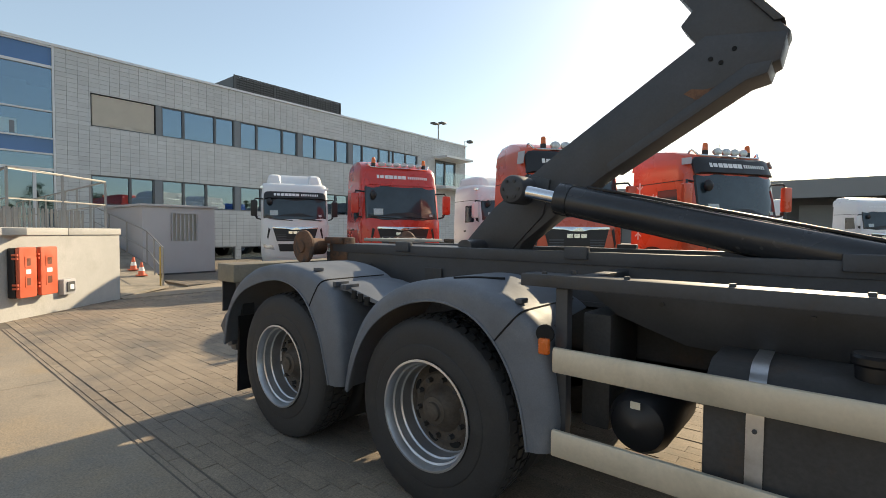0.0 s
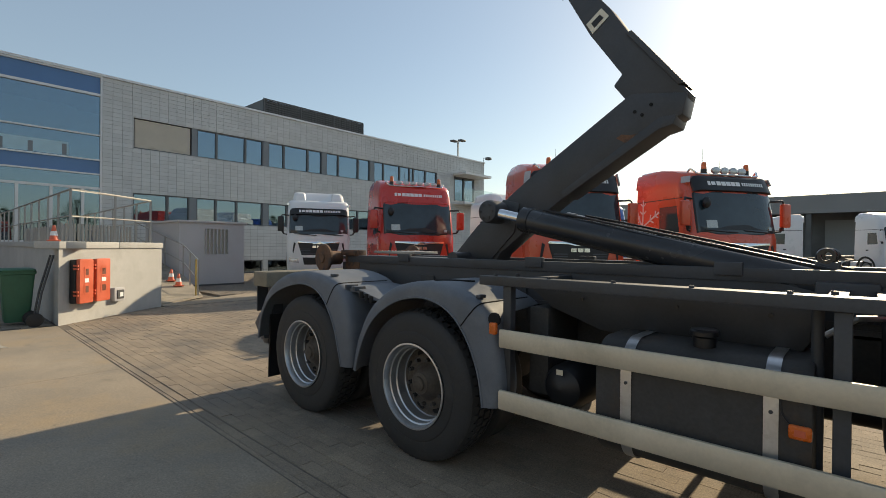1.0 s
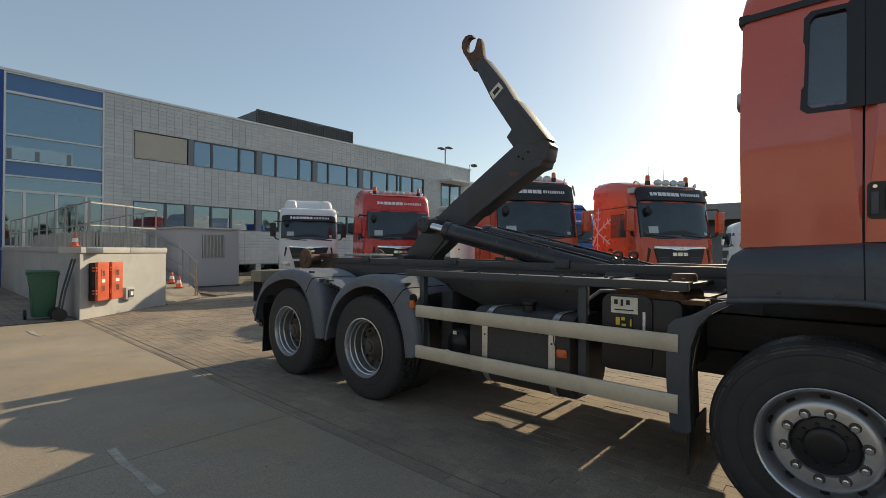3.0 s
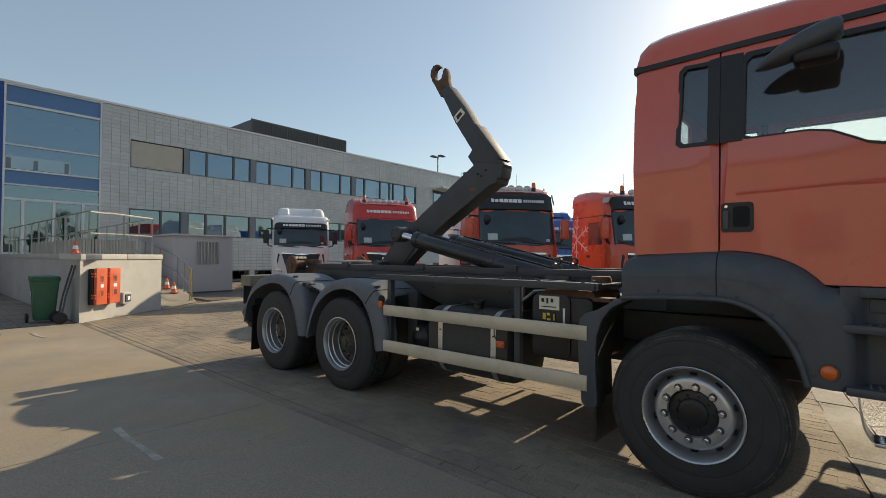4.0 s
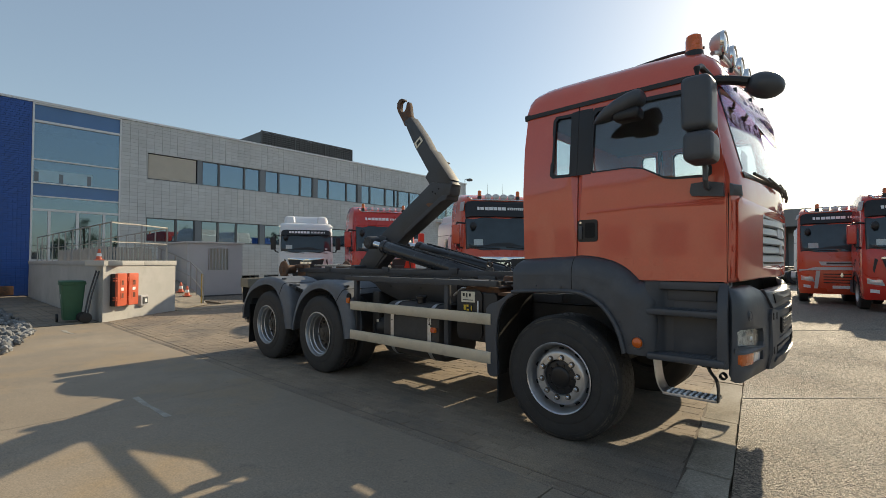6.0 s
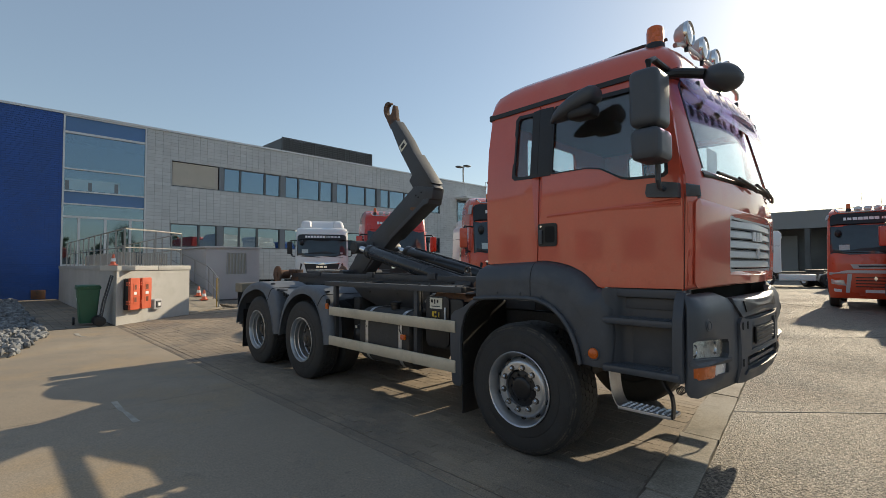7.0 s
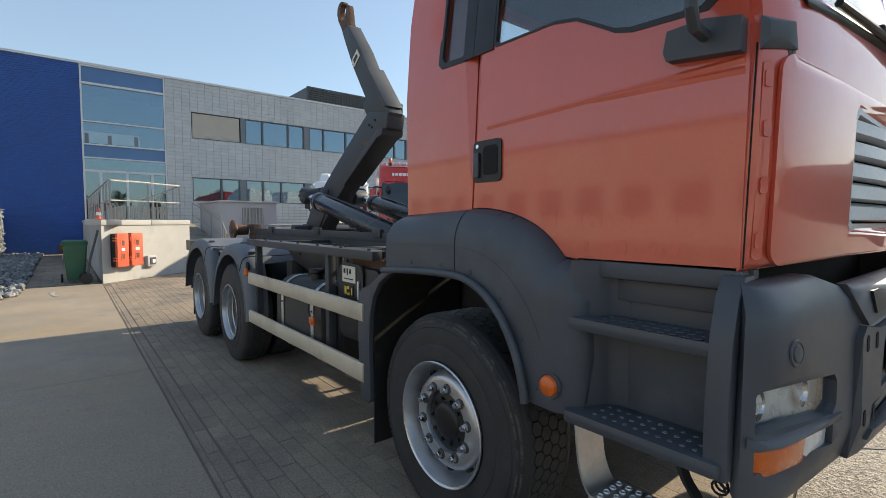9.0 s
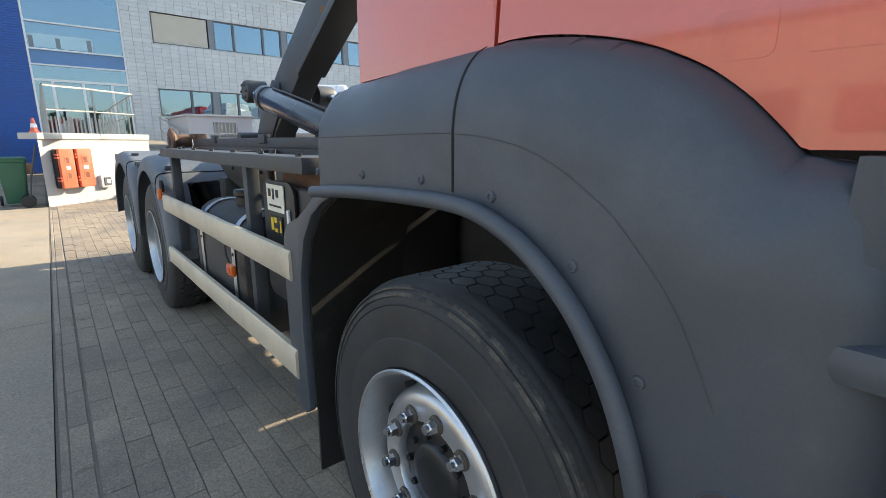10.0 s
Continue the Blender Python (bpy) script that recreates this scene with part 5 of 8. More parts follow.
part("oil_filter", lathe(B(), [(0.0, 0.1), (0.07, 0.1), (0.08, 0.08), (0.08, 0.0)], (1.22, 2.30, 1.236), "z", 20), "rust", ob)
part("ladder_post", cyl(B(), (0.60, 2.05, 0.55), (0.60, 2.05, 1.25), 0.022), "steel", truck)

# rear mudguards: arched shells whose side bands widen into hanging skirts
def mudguard(s):
    y0 = YN + 0.01 if s > 0 else my(YN + 0.01)
    rear_o = [(-3.80, 0.56), (-3.74, 0.82), (-3.58, 1.04), (-3.33, 1.185), (-3.02, 1.245), (-2.76, 1.24), (-2.54, 1.195), (-2.40, 1.125), (-2.31, 1.0), (-2.268, 0.84), (-2.25, 0.65), (-2.245, 0.515)]
    rear_i = [(-3.745, 0.55), (-3.675, 0.80), (-3.50, 0.985), (-3.24, 1.09), (-2.98, 1.135), (-2.78, 1.11), (-2.64, 1.035), (-2.54, 0.92), (-2.465, 0.79), (-2.425, 0.67), (-2.395, 0.575), (-2.375, 0.505)]
    front_o = [(-2.238, 0.515), (-2.215, 0.66), (-2.165, 0.80), (-2.08, 0.955), (-1.96, 1.08), (-1.76, 1.19), (-1.52, 1.238), (-1.31, 1.23), (-1.12, 1.18), (-0.965, 1.11), (-0.885, 1.0), (-0.848, 0.85), (-0.825, 0.66), (-0.84, 0.53)]
    front_i = [(-2.19, 0.505), (-2.155, 0.63), (-2.10, 0.765), (-2.01, 0.90), (-1.88, 1.01), (-1.70, 1.095), (-1.50, 1.13), (-1.33, 1.105), (-1.21, 1.045), (-1.115, 0.95), (-1.04, 0.83), (-0.99, 0.70), (-0.965, 0.58), (-0.955, 0.512)]
    for outer, inner in ((rear_o, rear_i), (front_o, front_i)):
        po, pi_ = (smooth_path([(x, 0, z) for x, z in q], 4) for q in (outer, inner))
        rings = []
        for o, i in zip(po, pi_):
            n = (o - i).normalized()

            def at(p, y):
                return (p.x, y0 + s * y, p.z)
            low = o - n * 0.008
            w_ = 0.60 if o.x < -0.98 or o.z > 1.08 else 0.17
            rings.append([at(i, 0.006), at(i, 0.0), at(i.lerp(o, 0.45), -0.004), at(o - n * 0.045, 0.0), at(o - n * 0.018, 0.012), at(o - n * 0.004, 0.036), at(o, 0.075), at(o, w_), at(low, w_), at(low - n * 0.004, 0.075), at(o - n * 0.05, 0.014)])
        g = part("mudguard", loft(B(), rings), "mud", truck, "weathered grey plastic mudguard", sharp=40)
        at_x = -2.475 if outer is rear_o else -1.005
        k_ = min(range(len(po)), key=lambda j: abs(po[j].x - at_x) + (9 if po[j].z < 1.0 else 0))
        part("mudguard_seam", tube(B(), smooth_path([Vector(q) + (po[k_] - pi_[k_]).normalized() * 0.001 for q in rings[k_][1:7]] + [Vector(rings[k_][6]) + Vector((0, s * 0.12 * j, 0.001)) for j in (1, 2, 3, 4)], 3), 0.0045, 6), "dark", g)
        # rolled lip round the opening
        part("mudguard_lip", tube(B(), [(p.x, y0 - s * 0.002, p.z) for p in pi_], 0.007, 8), "mud", g)
    ya, yb = sorted((y0 + s * 0.09, y0 + s * 0.6))
    br = part("mudguard_bridge", soften(prism_xz(B(), [(-2.46, 1.15), (-2.30, 1.135), (-2.05, 1.075), (-1.98, 1.06), (-1.98, 1.04), (-2.10, 1.055), (-2.30, 1.10), (-2.42, 1.10)], ya, yb), 0.006), "mud", truck)
    for x_, z_ in ((-2.40, 1.146), (-2.30, 1.136)):
        part("clip", box(B(), x_, x_ + 0.03, min(y0 + s * 0.05, y0 + s * 0.16), max(y0 + s * 0.05, y0 + s * 0.16), z_ - 0.02, z_ + 0.012, 0.004), "plastic", br)
    for k in range(3):
        part("slot", box(B(), -2.25 + k * 0.06, -2.21 + k * 0.06, min(y0 + s * 0.08, y0 + s * 0.14), max(y0 + s * 0.08, y0 + s * 0.14), 1.06 - k * 0.014, 1.112 - k * 0.014, 0.003), "dark", br)
    for x_, z_ in ((-2.62, 1.213), (-1.06, 1.155)):
        part("clip", box(B(), x_, x_ + 0.035, min(y0 + s * 0.06, y0 + s * 0.12), max(y0 + s * 0.06, y0 + s * 0.12), z_, z_ + 0.022, 0.004), "plastic", truck)
    for x_ in (-2.95, -1.45):
        # pressed groove over the crown, its shade drawn as a dark tube
        part("crown_groove", tube(B(), smooth_path([(x_, y0 + s * 0.10, 1.244), (x_ + 0.05, y0 + s * 0.22, 1.242), (x_ + 0.16, y0 + s * 0.34, 1.235)]), 0.007, 6), "dark", truck)


mudguard(1)
mudguard(-1)
part("marker_lamp", box(B(), -0.895, -0.845, YN - 0.02, YN + 0.008, 0.965, 1.035, 0.012, 3), "amber", truck, "amber side marker lamp")
part("lamp_socket", cyl(B(), (-0.875, YN + 0.004, 1.05), (-0.875, YN + 0.02, 1.05), 0.04), "dark", truck)


# ---- the cab ----
def cab_y(z):
    return 1.95 + (0.075 * ((z - 2.15) / 0.7) ** 1.4 if z > 2.15 else 0.0)


def on_side(s):
    return (lambda u, v, w: (u, cab_y(v) + w, v)) if s > 0 else (lambda u, v, w: (u, my(cab_y(v) + w), v))


rim_curve = [(p[0], p[2]) for p in smooth_path([(x, 0, z) for x, z in ((2.105, 1.530), (2.20, 1.5295), (2.31, 1.514), (2.406, 1.489), (2.489, 1.452), (2.548, 1.411), (2.590, 1.371), (2.622, 1.336))], 4)]
arch_top = [(2.115, 1.532)] + [(x, z + 0.003) for x, z in rim_curve if x > 2.13][:-1] + [(2.626, 1.342)]
door_out = arch_top + [(3.195, 1.345), (3.20, 1.90), (3.185, 2.20), (3.135, 2.50), (3.075, 2.795), (2.115, 2.795)]
door_win = [(2.235, 2.225), (2.27, 2.21), (2.55, 2.21), (2.65, 2.19), (2.74, 2.14), (2.80, 2.105), (2.86, 2.09), (3.08, 2.082), (3.105, 2.10), (3.105, 2.14), (3.06, 2.50), (3.015, 2.70), (2.98, 2.725), (2.27, 2.735), (2.235, 2.70)]
rear_out = [(1.60, 1.505), (2.105, 1.528), (2.105, 2.795), (1.605, 2.795), (1.59, 2.50), (1.59, 2.1)]
rear_win = [(1.875, 2.24), (1.90, 2.215), (2.045, 2.21), (2.055, 2.22), (2.055, 2.725), (2.045, 2.735), (1.91, 2.74), (1.885, 2.71)]


def scaled(poly, k):
    cx, cz = sum(p[0] for p in poly) / len(poly), sum(p[1] for p in poly) / len(poly)
    w, h = max(p[0] for p in poly) - min(p[0] for p in poly), max(p[1] for p in poly) - min(p[1] for p in poly)
    return [(cx + (x - cx) * (1 + 2 * k / w), cz + (z - cz) * (1 + 2 * k / h)) for x, z in poly]


for s in (1, -1):
    put = on_side(s)
    door = part("door", plate(B(), door_out, [door_win], put, 0.0, 0.035, 0.12), "red", truck, "orange-red cab door with curved lower edge")
    part("door_window", plate(B(), scaled(door_win, 0.005), [], put, 0.016, 0.020, 0.15), "glass", door, "clear door window")
    part("window_seal", plate(B(), scaled(door_win, 0.014), [scaled(door_win, -0.012)], put, -0.003, 0.012), "black", door)
    part("b_pillar_cover", plate(B(), [(2.116, 2.20), (2.235, 2.20), (2.235, 2.755), (2.114, 2.76)], [], put, -0.006, 0.0, 0.06), "black", door)
    part("side_panel", plate(B(), rear_out, [rear_win], put, 0.0, 0.035, 0.12), "red", truck)
    part("b_pillar_cover", plate(B(), [(2.05, 2.20), (2.113, 2.20), (2.112, 2.76), (2.05, 2.755)], [], put, -0.006, 0.0, 0.06), "black", truck)
    part("side_window", plate(B(), scaled(rear_win, 0.005), [], put, 0.016, 0.020), "glass", truck)
    part("window_seal", plate(B(), scaled(rear_win, 0.014), [scaled(rear_win, -0.012)], put, -0.003, 0.012), "black", truck)
    # unseen black strip added behind the door gap to stop light passing
    part("door_seal", plate(B(), [(2.085, 1.535), (2.135, 1.545), (2.135, 2.79), (2.085, 2.79)], [], put, 0.036, 0.045, 0.12), "black", truck)
    # pressed crease lines on the door
    for pts in ([(2.20, 1.885), (2.75, 1.905), (3.19, 1.918)], [(2.72, 1.90), (2.95, 1.895), (3.19, 1.89)]):
        b = B()
        loft(b, [[put(x, z - 0.020, 0.0005), put(x, z - 0.004, -0.004), put(x, z + 0.006, 0.0005), put(x, z, 0.004)] for x, z in pts])
        part("door_crease", b, "red", door)
    hd = part("door_handle", plate(B(), rrect(2.122, 2.292, 1.645, 1.825, 0.022), [], put, -0.008, 0.0), "black", door, "black recessed door handle")
    part("handle_recess", plate(B(), rrect(2.185, 2.272, 1.675, 1.80, 0.018), [], put, -0.0095, -0.0085), "dark", hd)
    b = B()
    box(b, 2.135, 2.165, *sorted((put(0, 1.7, -0.022)[1], put(0, 1.7, -0.009)[1])), 1.665, 1.775, 0.006)
    part("handle_lever", b, "plastic", hd)
    part("handle_lock", cyl(B(), put(2.15, 1.802, -0.008), put(2.15, 1.802, -0.012), 0.009, None, 14), "chrome", hd)
    if s > 0:      # ghosts of lettering that was peeled off, two lines
        for z0, z1, words in ((1.452, 1.512, ((2.50, 2.575), (2.60, 2.69), (2.72, 2.765), (2.79, 2.875), (2.90, 3.02))), (1.364, 1.412, ((2.645, 2.715), (2.765, 2.86), (2.885, 2.96), (2.98, 3.03)))):
            for xa, xb in words:
                part("ghost_bar", plate(B(), rrect(xa, xb, z0, z1, 0.012, 4), [], put, -0.0007, 0.0), "ghost", door, "faint ghost of removed lettering")
    # roof gutter strip
    b = B()
    for_g = [(1.60, 2.80), (2.3, 2.812), (2.95, 2.815), (3.08, 2.80)]
    sweep(b, [put(x, z, -0.006) for x, z in for_g], [(-0.010, -0.018), (0.012, -0.018), (0.012, 0.018), (-0.010, 0.018)], Vector((0, 1, 0)))
    part("gutter_strip", b, "black", truck)
    part("rear_trim", box(B(), 1.572, 1.63, *sorted((put(0, 2.81, -0.012)[1], put(0, 2.81, 0.08)[1])), 2.775, 2.83, 0.012), "black", truck)

# work lamp on the back of the cab
wl_ = part("work_lamp", lathe(B(), [(0.0, 0.055), (0.03, 0.052), (0.05, 0.035), (0.06, 0.0), (0.062, -0.02), (0.056, -0.026)], (1.535, 2.40, 2.44), "x", 24), "alu", truck, "small round grey work lamp")
part("lamp_glass", lathe(B(), [(0.056, -0.022), (0.03, -0.028), (0.0, -0.03)], (1.535, 2.40, 2.44), "x", 24), "lens_w", wl_)
part("lamp_stem", cyl(B(), (1.56, 2.40, 2.44), (1.60, 2.40, 2.44), 0.014, None, 10), "black", wl_)
# lining inside
part("headliner", box(B(), 1.64, 2.98, 2.07, my(2.07), 2.772, 2.788, 0.004), "lining", truck, "grey cloth headliner")
# rear wall and roof
REARWIN = rrect(2.52, 3.42, 2.30, 2.715, 0.05)
part("rear_window", plate(B(), REARWIN, [], lambda u, v, w: (w, u, v), 1.602, 1.607), "glass", truck, "rear cab window")
part("rear_wall", plate(B(), [(1.99, 1.5), (my(1.99), 1.5), (my(1.99), 2.1), (my(2.03), 2.80), (2.03, 2.80), (1.99, 2.1)], [REARWIN], lambda u, v, w: (w, u, v), 1.59, 1.62, 0.15), "red", truck)
rings = []
for x, h, inset in ((1.585, 0.0, 0.0), (1.588, 0.10, 0.005), (1.603, 0.18, 0.02), (1.645, 0.238, 0.035), (1.75, 0.265, 0.045), (1.90, 0.272, 0.045), (2.2, 0.275, 0.045), (2.6, 0.275, 0.045), (2.9, 0.262, 0.045), (3.02, 0.235, 0.05), (3.10, 0.17, 0.05), (3.15, 0.08, 0.05), (3.165, 0.0, 0.05)):
    y0 = cab_y(2.80) + 0.004
    half = [(y0, 2.795), (y0 + 0.006 + inset * 0.2, 2.795 + 1.15 * h * 0.35), (y0 + 0.03 + inset * 0.6, 2.795 + 1.15 * h * 0.68), (y0 + 0.09 + inset, 2.795 + 1.15 * h * 0.87), (y0 + 0.25, 2.795 + 1.15 * h * 0.96), (y0 + 0.60, 2.795 + 1.15 * h * 1.01), (YC, 2.795 + 1.15 * h * 1.03)]
    rings.append([(x, y, z) for y, z in half] + [(x, my(y), z) for y, z in reversed(half[:-1])])
part("roof", loft(B(), rings, True, True), "red", truck, "orange-red rounded cab roof", sharp=50)

# front: panel with grille and windscreen openings
plan_pts = smooth_path([(3.20, 1.955), (3.240, 1.975), (3.268, 2.06), (3.300, 2.25), (3.334, 2.55), (3.358, 2.82), (3.366, 3.07), (3.358, my(2.82)), (3.334, my(2.55)), (3.300, my(2.25)), (3.268, my(2.06)), (3.240, my(1.975)), (3.20, my(1.955))], 8)
plan_pts = [Vector((p[0], p[1], 0)) for p in plan_pts]
cum = [0.0]
for a, b in zip(plan_pts, plan_pts[1:]):
    cum.append(cum[-1] + (b - a).length)
SL = cum[-1]


def plan(s):
    s = min(max(s, 0.0), SL)
    for i in range(len(cum) - 1):
        if s <= cum[i + 1]:
            t = (s - cum[i]) / max(1e-9, cum[i + 1] - cum[i])
            p = plan_pts[i].lerp(plan_pts[i + 1], t)
            d = (plan_pts[i + 1] - plan_pts[i]).normalized()
            return p, Vector((d.y, -d.x, 0))
    return plan_pts[-1], Vector((0, 1, 0))


def s_of(y):
    best = min(range(len(plan_pts)), key=lambda i: abs(plan_pts[i].y - y) + (0 if plan_pts[i].y <= YC or y > YC else 9))
    for k in range(len(plan_pts) - 1):
        a, b = plan_pts[k].y, plan_pts[k + 1].y
        if a <= y <= b:
            return cum[k] + (y - a) / max(1e-9, b - a) * (cum[k + 1] - cum[k])
    return cum[best]


def on_front(out=0.0):
    def f(u, v, w):
        p, n = plan(u)
        lean = max(0.0, v - 2.04) * 0.235 + max(0.0, 1.62 - v) * 0.05
        q = p + n * (out - w)
        return (q.x - lean, q.y + (0.10 * max(0.0, v - 2.15) if q.y < YC else -0.10 * max(0.0, v - 2.15)), v)
    return f


ws = [(s_of(2.14), 2.14), (s_of(2.12), 2.11), (s_of(2.3), 2.075), (SL / 2, 2.06), (SL - s_of(2.3), 2.075), (SL - s_of(2.12), 2.11), (SL - s_of(2.14), 2.14), (SL - s_of(2.10), 2.72), (SL - s_of(2.14), 2.76), (SL / 2, 2.775), (s_of(2.14), 2.76), (s_of(2.10), 2.72)]
gr = [(s_of(2.475), 1.475), (s_of(2.50), 1.455), (SL - s_of(2.50), 1.455), (SL - s_of(2.475), 1.475), (SL - s_of(2.475), 1.81), (SL - s_of(2.50), 1.83), (s_of(2.50), 1.83), (s_of(2.475), 1.81)]
front = part("front_panel", plate(B(), [(0.0, 1.335), (SL, 1.335), (SL, 2.80), (0.0, 2.80)], [ws, gr], on_front(), 0.0, 0.03, 0.07), "red", truck, "orange-red cab front")
part("windscreen", plate(B(), [(u + (0.006 if u > SL / 2 else -0.006), v) for u, v in ws], [], on_front(), 0.012, 0.017, 0.12), "windscreen", truck, "large curved windscreen")
part("windscreen_band", plate(B(), [(s_of(2.12), 2.07), (SL - s_of(2.12), 2.07), (SL - s_of(2.12), 2.115), (s_of(2.12), 2.115)], [], on_front(0.010), 0.0, 0.004, 0.06), "black", truck)
for m in (0, 1):
    edge_ = [(s_of(2.152), 2.13), (s_of(2.138), 2.13), (s_of(2.098), 2.725), (s_of(2.138), 2.772), (s_of(2.16), 2.772), (s_of(2.118), 2.72)] if not m else [(SL - s_of(2.152), 2.13), (SL - s_of(2.06), 2.13), (SL - s_of(2.02), 2.74), (SL - s_of(2.138), 2.772), (SL - s_of(2.16), 2.772), (SL - s_of(2.118), 2.72)]
    part("screen_rim", plate(B(), edge_, [], on_front(0.003), 0.0, 0.004, 0.06), "black", front)
part("front_seam", plate(B(), [(s_of(2.05), 1.925), (SL - s_of(2.05), 1.925), (SL - s_of(2.05), 1.932), (s_of(2.05), 1.932)], [], on_front(0.002), 0.0, 0.003, 0.2), "dark", front)
part("side_seam", plate(B(), [(0.012, 1.345), (0.016, 1.345), (0.016, 1.95), (0.012, 1.95)], [], on_front(0.0015), 0.0, 0.002), "dark", front)
for s0 in (0.030, SL - 0.062):
    part("hinge_strip", plate(B(), rrect(s0, s0 + 0.026, 1.37, 1.90, 0.012), [], on_front(0.003), 0.0, 0.004, 0.06), "red", front)
    for z0 in (1.40, 1.55, 1.70, 1.83):
        part("hinge_cap", plate(B(), rrect(s0 + 0.004, s0 + 0.022, z0, z0 + 0.045, 0.008), [], on_front(0.007), 0.0, 0.004), "red", front)
part("front_lower_panel", plate(B(), rrect(0.075, SL - 0.075, 1.352, 1.922, 0.05), [[(SL / 2 + (u - SL / 2) * 1.02, 1.6425 + (v - 1.6425) * 1.08) for u, v in gr]], on_front(0.011), 0.0, 0.011, 0.05), "red", front)
grille = part("grille", plate(B(), [(u, v) for u, v in gr], [], on_front(), 0.045, 0.05, 0.1), "dark", truck, "grey slatted radiator grille")
edge = [(SL / 2 + (u - SL / 2) * 1.015, 1.6425 + (v - 1.6425) * 1.05) for u, v in gr]
part("grille_frame", plate(B(), edge, [[(SL / 2 + (u - SL / 2) * 0.985, 1.6425 + (v - 1.6425) * 0.93) for u, v in gr]], on_front(), -0.006, 0.02), "grille", grille)
for i in range(5):
    z0 = 1.475 + i * 0.070
    b = B()
    n = 24
    rows_ = []
    for k in range(n + 1):
        u = gr[0][0] + 0.01 + (gr[3][0] - gr[0][0] - 0.02) * k / n
        f = on_front()
        rows_.append([f(u, z0, 0.026), f(u, z0 + 0.006, -0.002), f(u, z0 + 0.050, 0.006), f(u, z0 + 0.064, 0.034), f(u, z0 + 0.055, 0.04), f(u, z0, 0.04)])
    loft(b, rows_)
    part("grille_slat", b, "grille", grille)
em = SL / 2
for a, w in ((-0.14, 0.075), (-0.045, 0.075), (0.05, 0.075)):
    part("emblem_bar", plate(B(), [(em + a, 1.675), (em + a + w, 1.675), (em + a + w, 1.745), (em + a, 1.745)], [], on_front(0.006), 0.0, 0.008), "silver", grille, "plain silver emblem block")
part("emblem_plate", plate(B(), rrect(em - 0.03, em + 0.03, 1.545, 1.625, 0.01), [], on_front(0.008), 0.0, 0.01), "silver", grille)
# dark strip, wipers
for s0, s1 in ((0.38, 1.05), (1.15, 1.85)):
    f = on_front(0.022)
    part("wiper", tube(B(), smooth_path([f(s0, 2.115, 0), f((s0 + s1) / 2, 2.10, 0), f(s1, 2.09, 0)]), 0.012, 8), "black", truck)
    part("wiper_arm", tube(B(), [f(s1 + 0.03, 2.05, 0), f(s1 - 0.05, 2.075, -0.012), f((s0 + s1) / 2, 2.115, -0.008)], 0.011, 8), "black", truck)
# sun visor of violet acrylic on black brackets
def visor(u, v, w):
    p, n = plan(u)
    k = v
    return (p.x - 0.27 + 0.235 * k + 0.035 * math.sin(math.pi * k), 2.02 + (p.y - 1.95) * 0.94, 3.0 - 0.42 * k - w)


vis = part("sun_visor", plate(B(), [(0.10, 0.0), (SL - 0.10, 0.0), (SL - 0.12, 0.85), (SL - 0.3, 1.0), (0.3, 1.0), (0.12, 0.85)], [], visor, 0.0, 0.006, 0.12), "purple", truck, "violet tinted acrylic sun visor")
for u in (0.32, 0.68, 1.05, 1.5, 1.9, SL - 0.32):
    a, c = Vector(visor(u, 0.55, 0.012)), Vector(on_front()(u, 2.79, 0.0))
    part("visor_bracket", tube(B(), [c, a.lerp(c, 0.4) + Vector((0, 0, -0.03)), a], 0.014, 8), "black", vis)
    part("visor_clamp", box(B(), a.x - 0.02, a.x + 0.02, a.y - 0.014, a.y + 0.014, a.z - 0.045, a.z + 0.008, 0.006), "black", vis)
for i in range(13):
    u = 0.36 + i * 0.138 + (0.05 if i > 6 else 0.0)
    part("print_bar", plate(B(), [(u, 0.66), (u + 0.085, 0.66), (u + 0.085, 0.86), (u, 0.86)], [], visor, -0.0025, -0.0008), "purple_ink", vis)
# beacon and roof lamps
bc = part("beacon", lathe(B(), [(0.0, 0.175), (0.035, 0.172), (0.052, 0.16), (0.058, 0.13), (0.058, 0.05), (0.062, 0.045), (0.062, 0.035)], (2.95, 2.21, 3.035), "z", 28), "amber", truck, "amber rotating beacon")
part("beacon_base", lathe(B(), [(0.064, 0.04), (0.066, 0.02), (0.07, -0.03), (0.0, -0.03)], (2.95, 2.21, 3.035), "z", 28), "black", bc)
part("lamp_bar", tube(B(), [(3.06, 2.28, 3.06), (3.08, 2.36, 3.09), (3.10, YC, 3.11), (3.08, my(2.36), 3.09), (3.06, my(2.28), 3.06)], 0.018), "alu", truck)
for y_ in (2.42, 2.76, 3.06, 3.38):
    sp = part("spot_lamp", lathe(B(), [(0.0, -0.082), (0.030, -0.078), (0.060, -0.060), (0.080, -0.025), (0.088, 0.0), (0.090, 0.022), (0.085, 0.03), (0.079, 0.024)], (3.09, y_, 3.175), "x", 32), "grille", truck, "round roof spot lamp")
    part("spot_lens", lathe(B(), [(0.0, 0.036), (0.045, 0.033), (0.080, 0.024)], (3.09, y_, 3.175), "x", 28), "lamp", sp)
    part("spot_ring", lathe(B(), [(0.079, 0.025), (0.085, 0.034), (0.092, 0.024), (0.090, 0.01)], (3.09, y_, 3.175), "x", 32), "chrome", sp)
    part("spot_foot", cyl(B(), (3.09, y_, 3.05), (3.09, y_, 3.11), 0.014), "black", sp)
part("roof_rail", tube(B(), smooth_path([(2.30, 2.30, 3.10), (2.70, 2.30, 3.135), (3.0, 2.30, 3.13)]), 0.012), "black", truck)

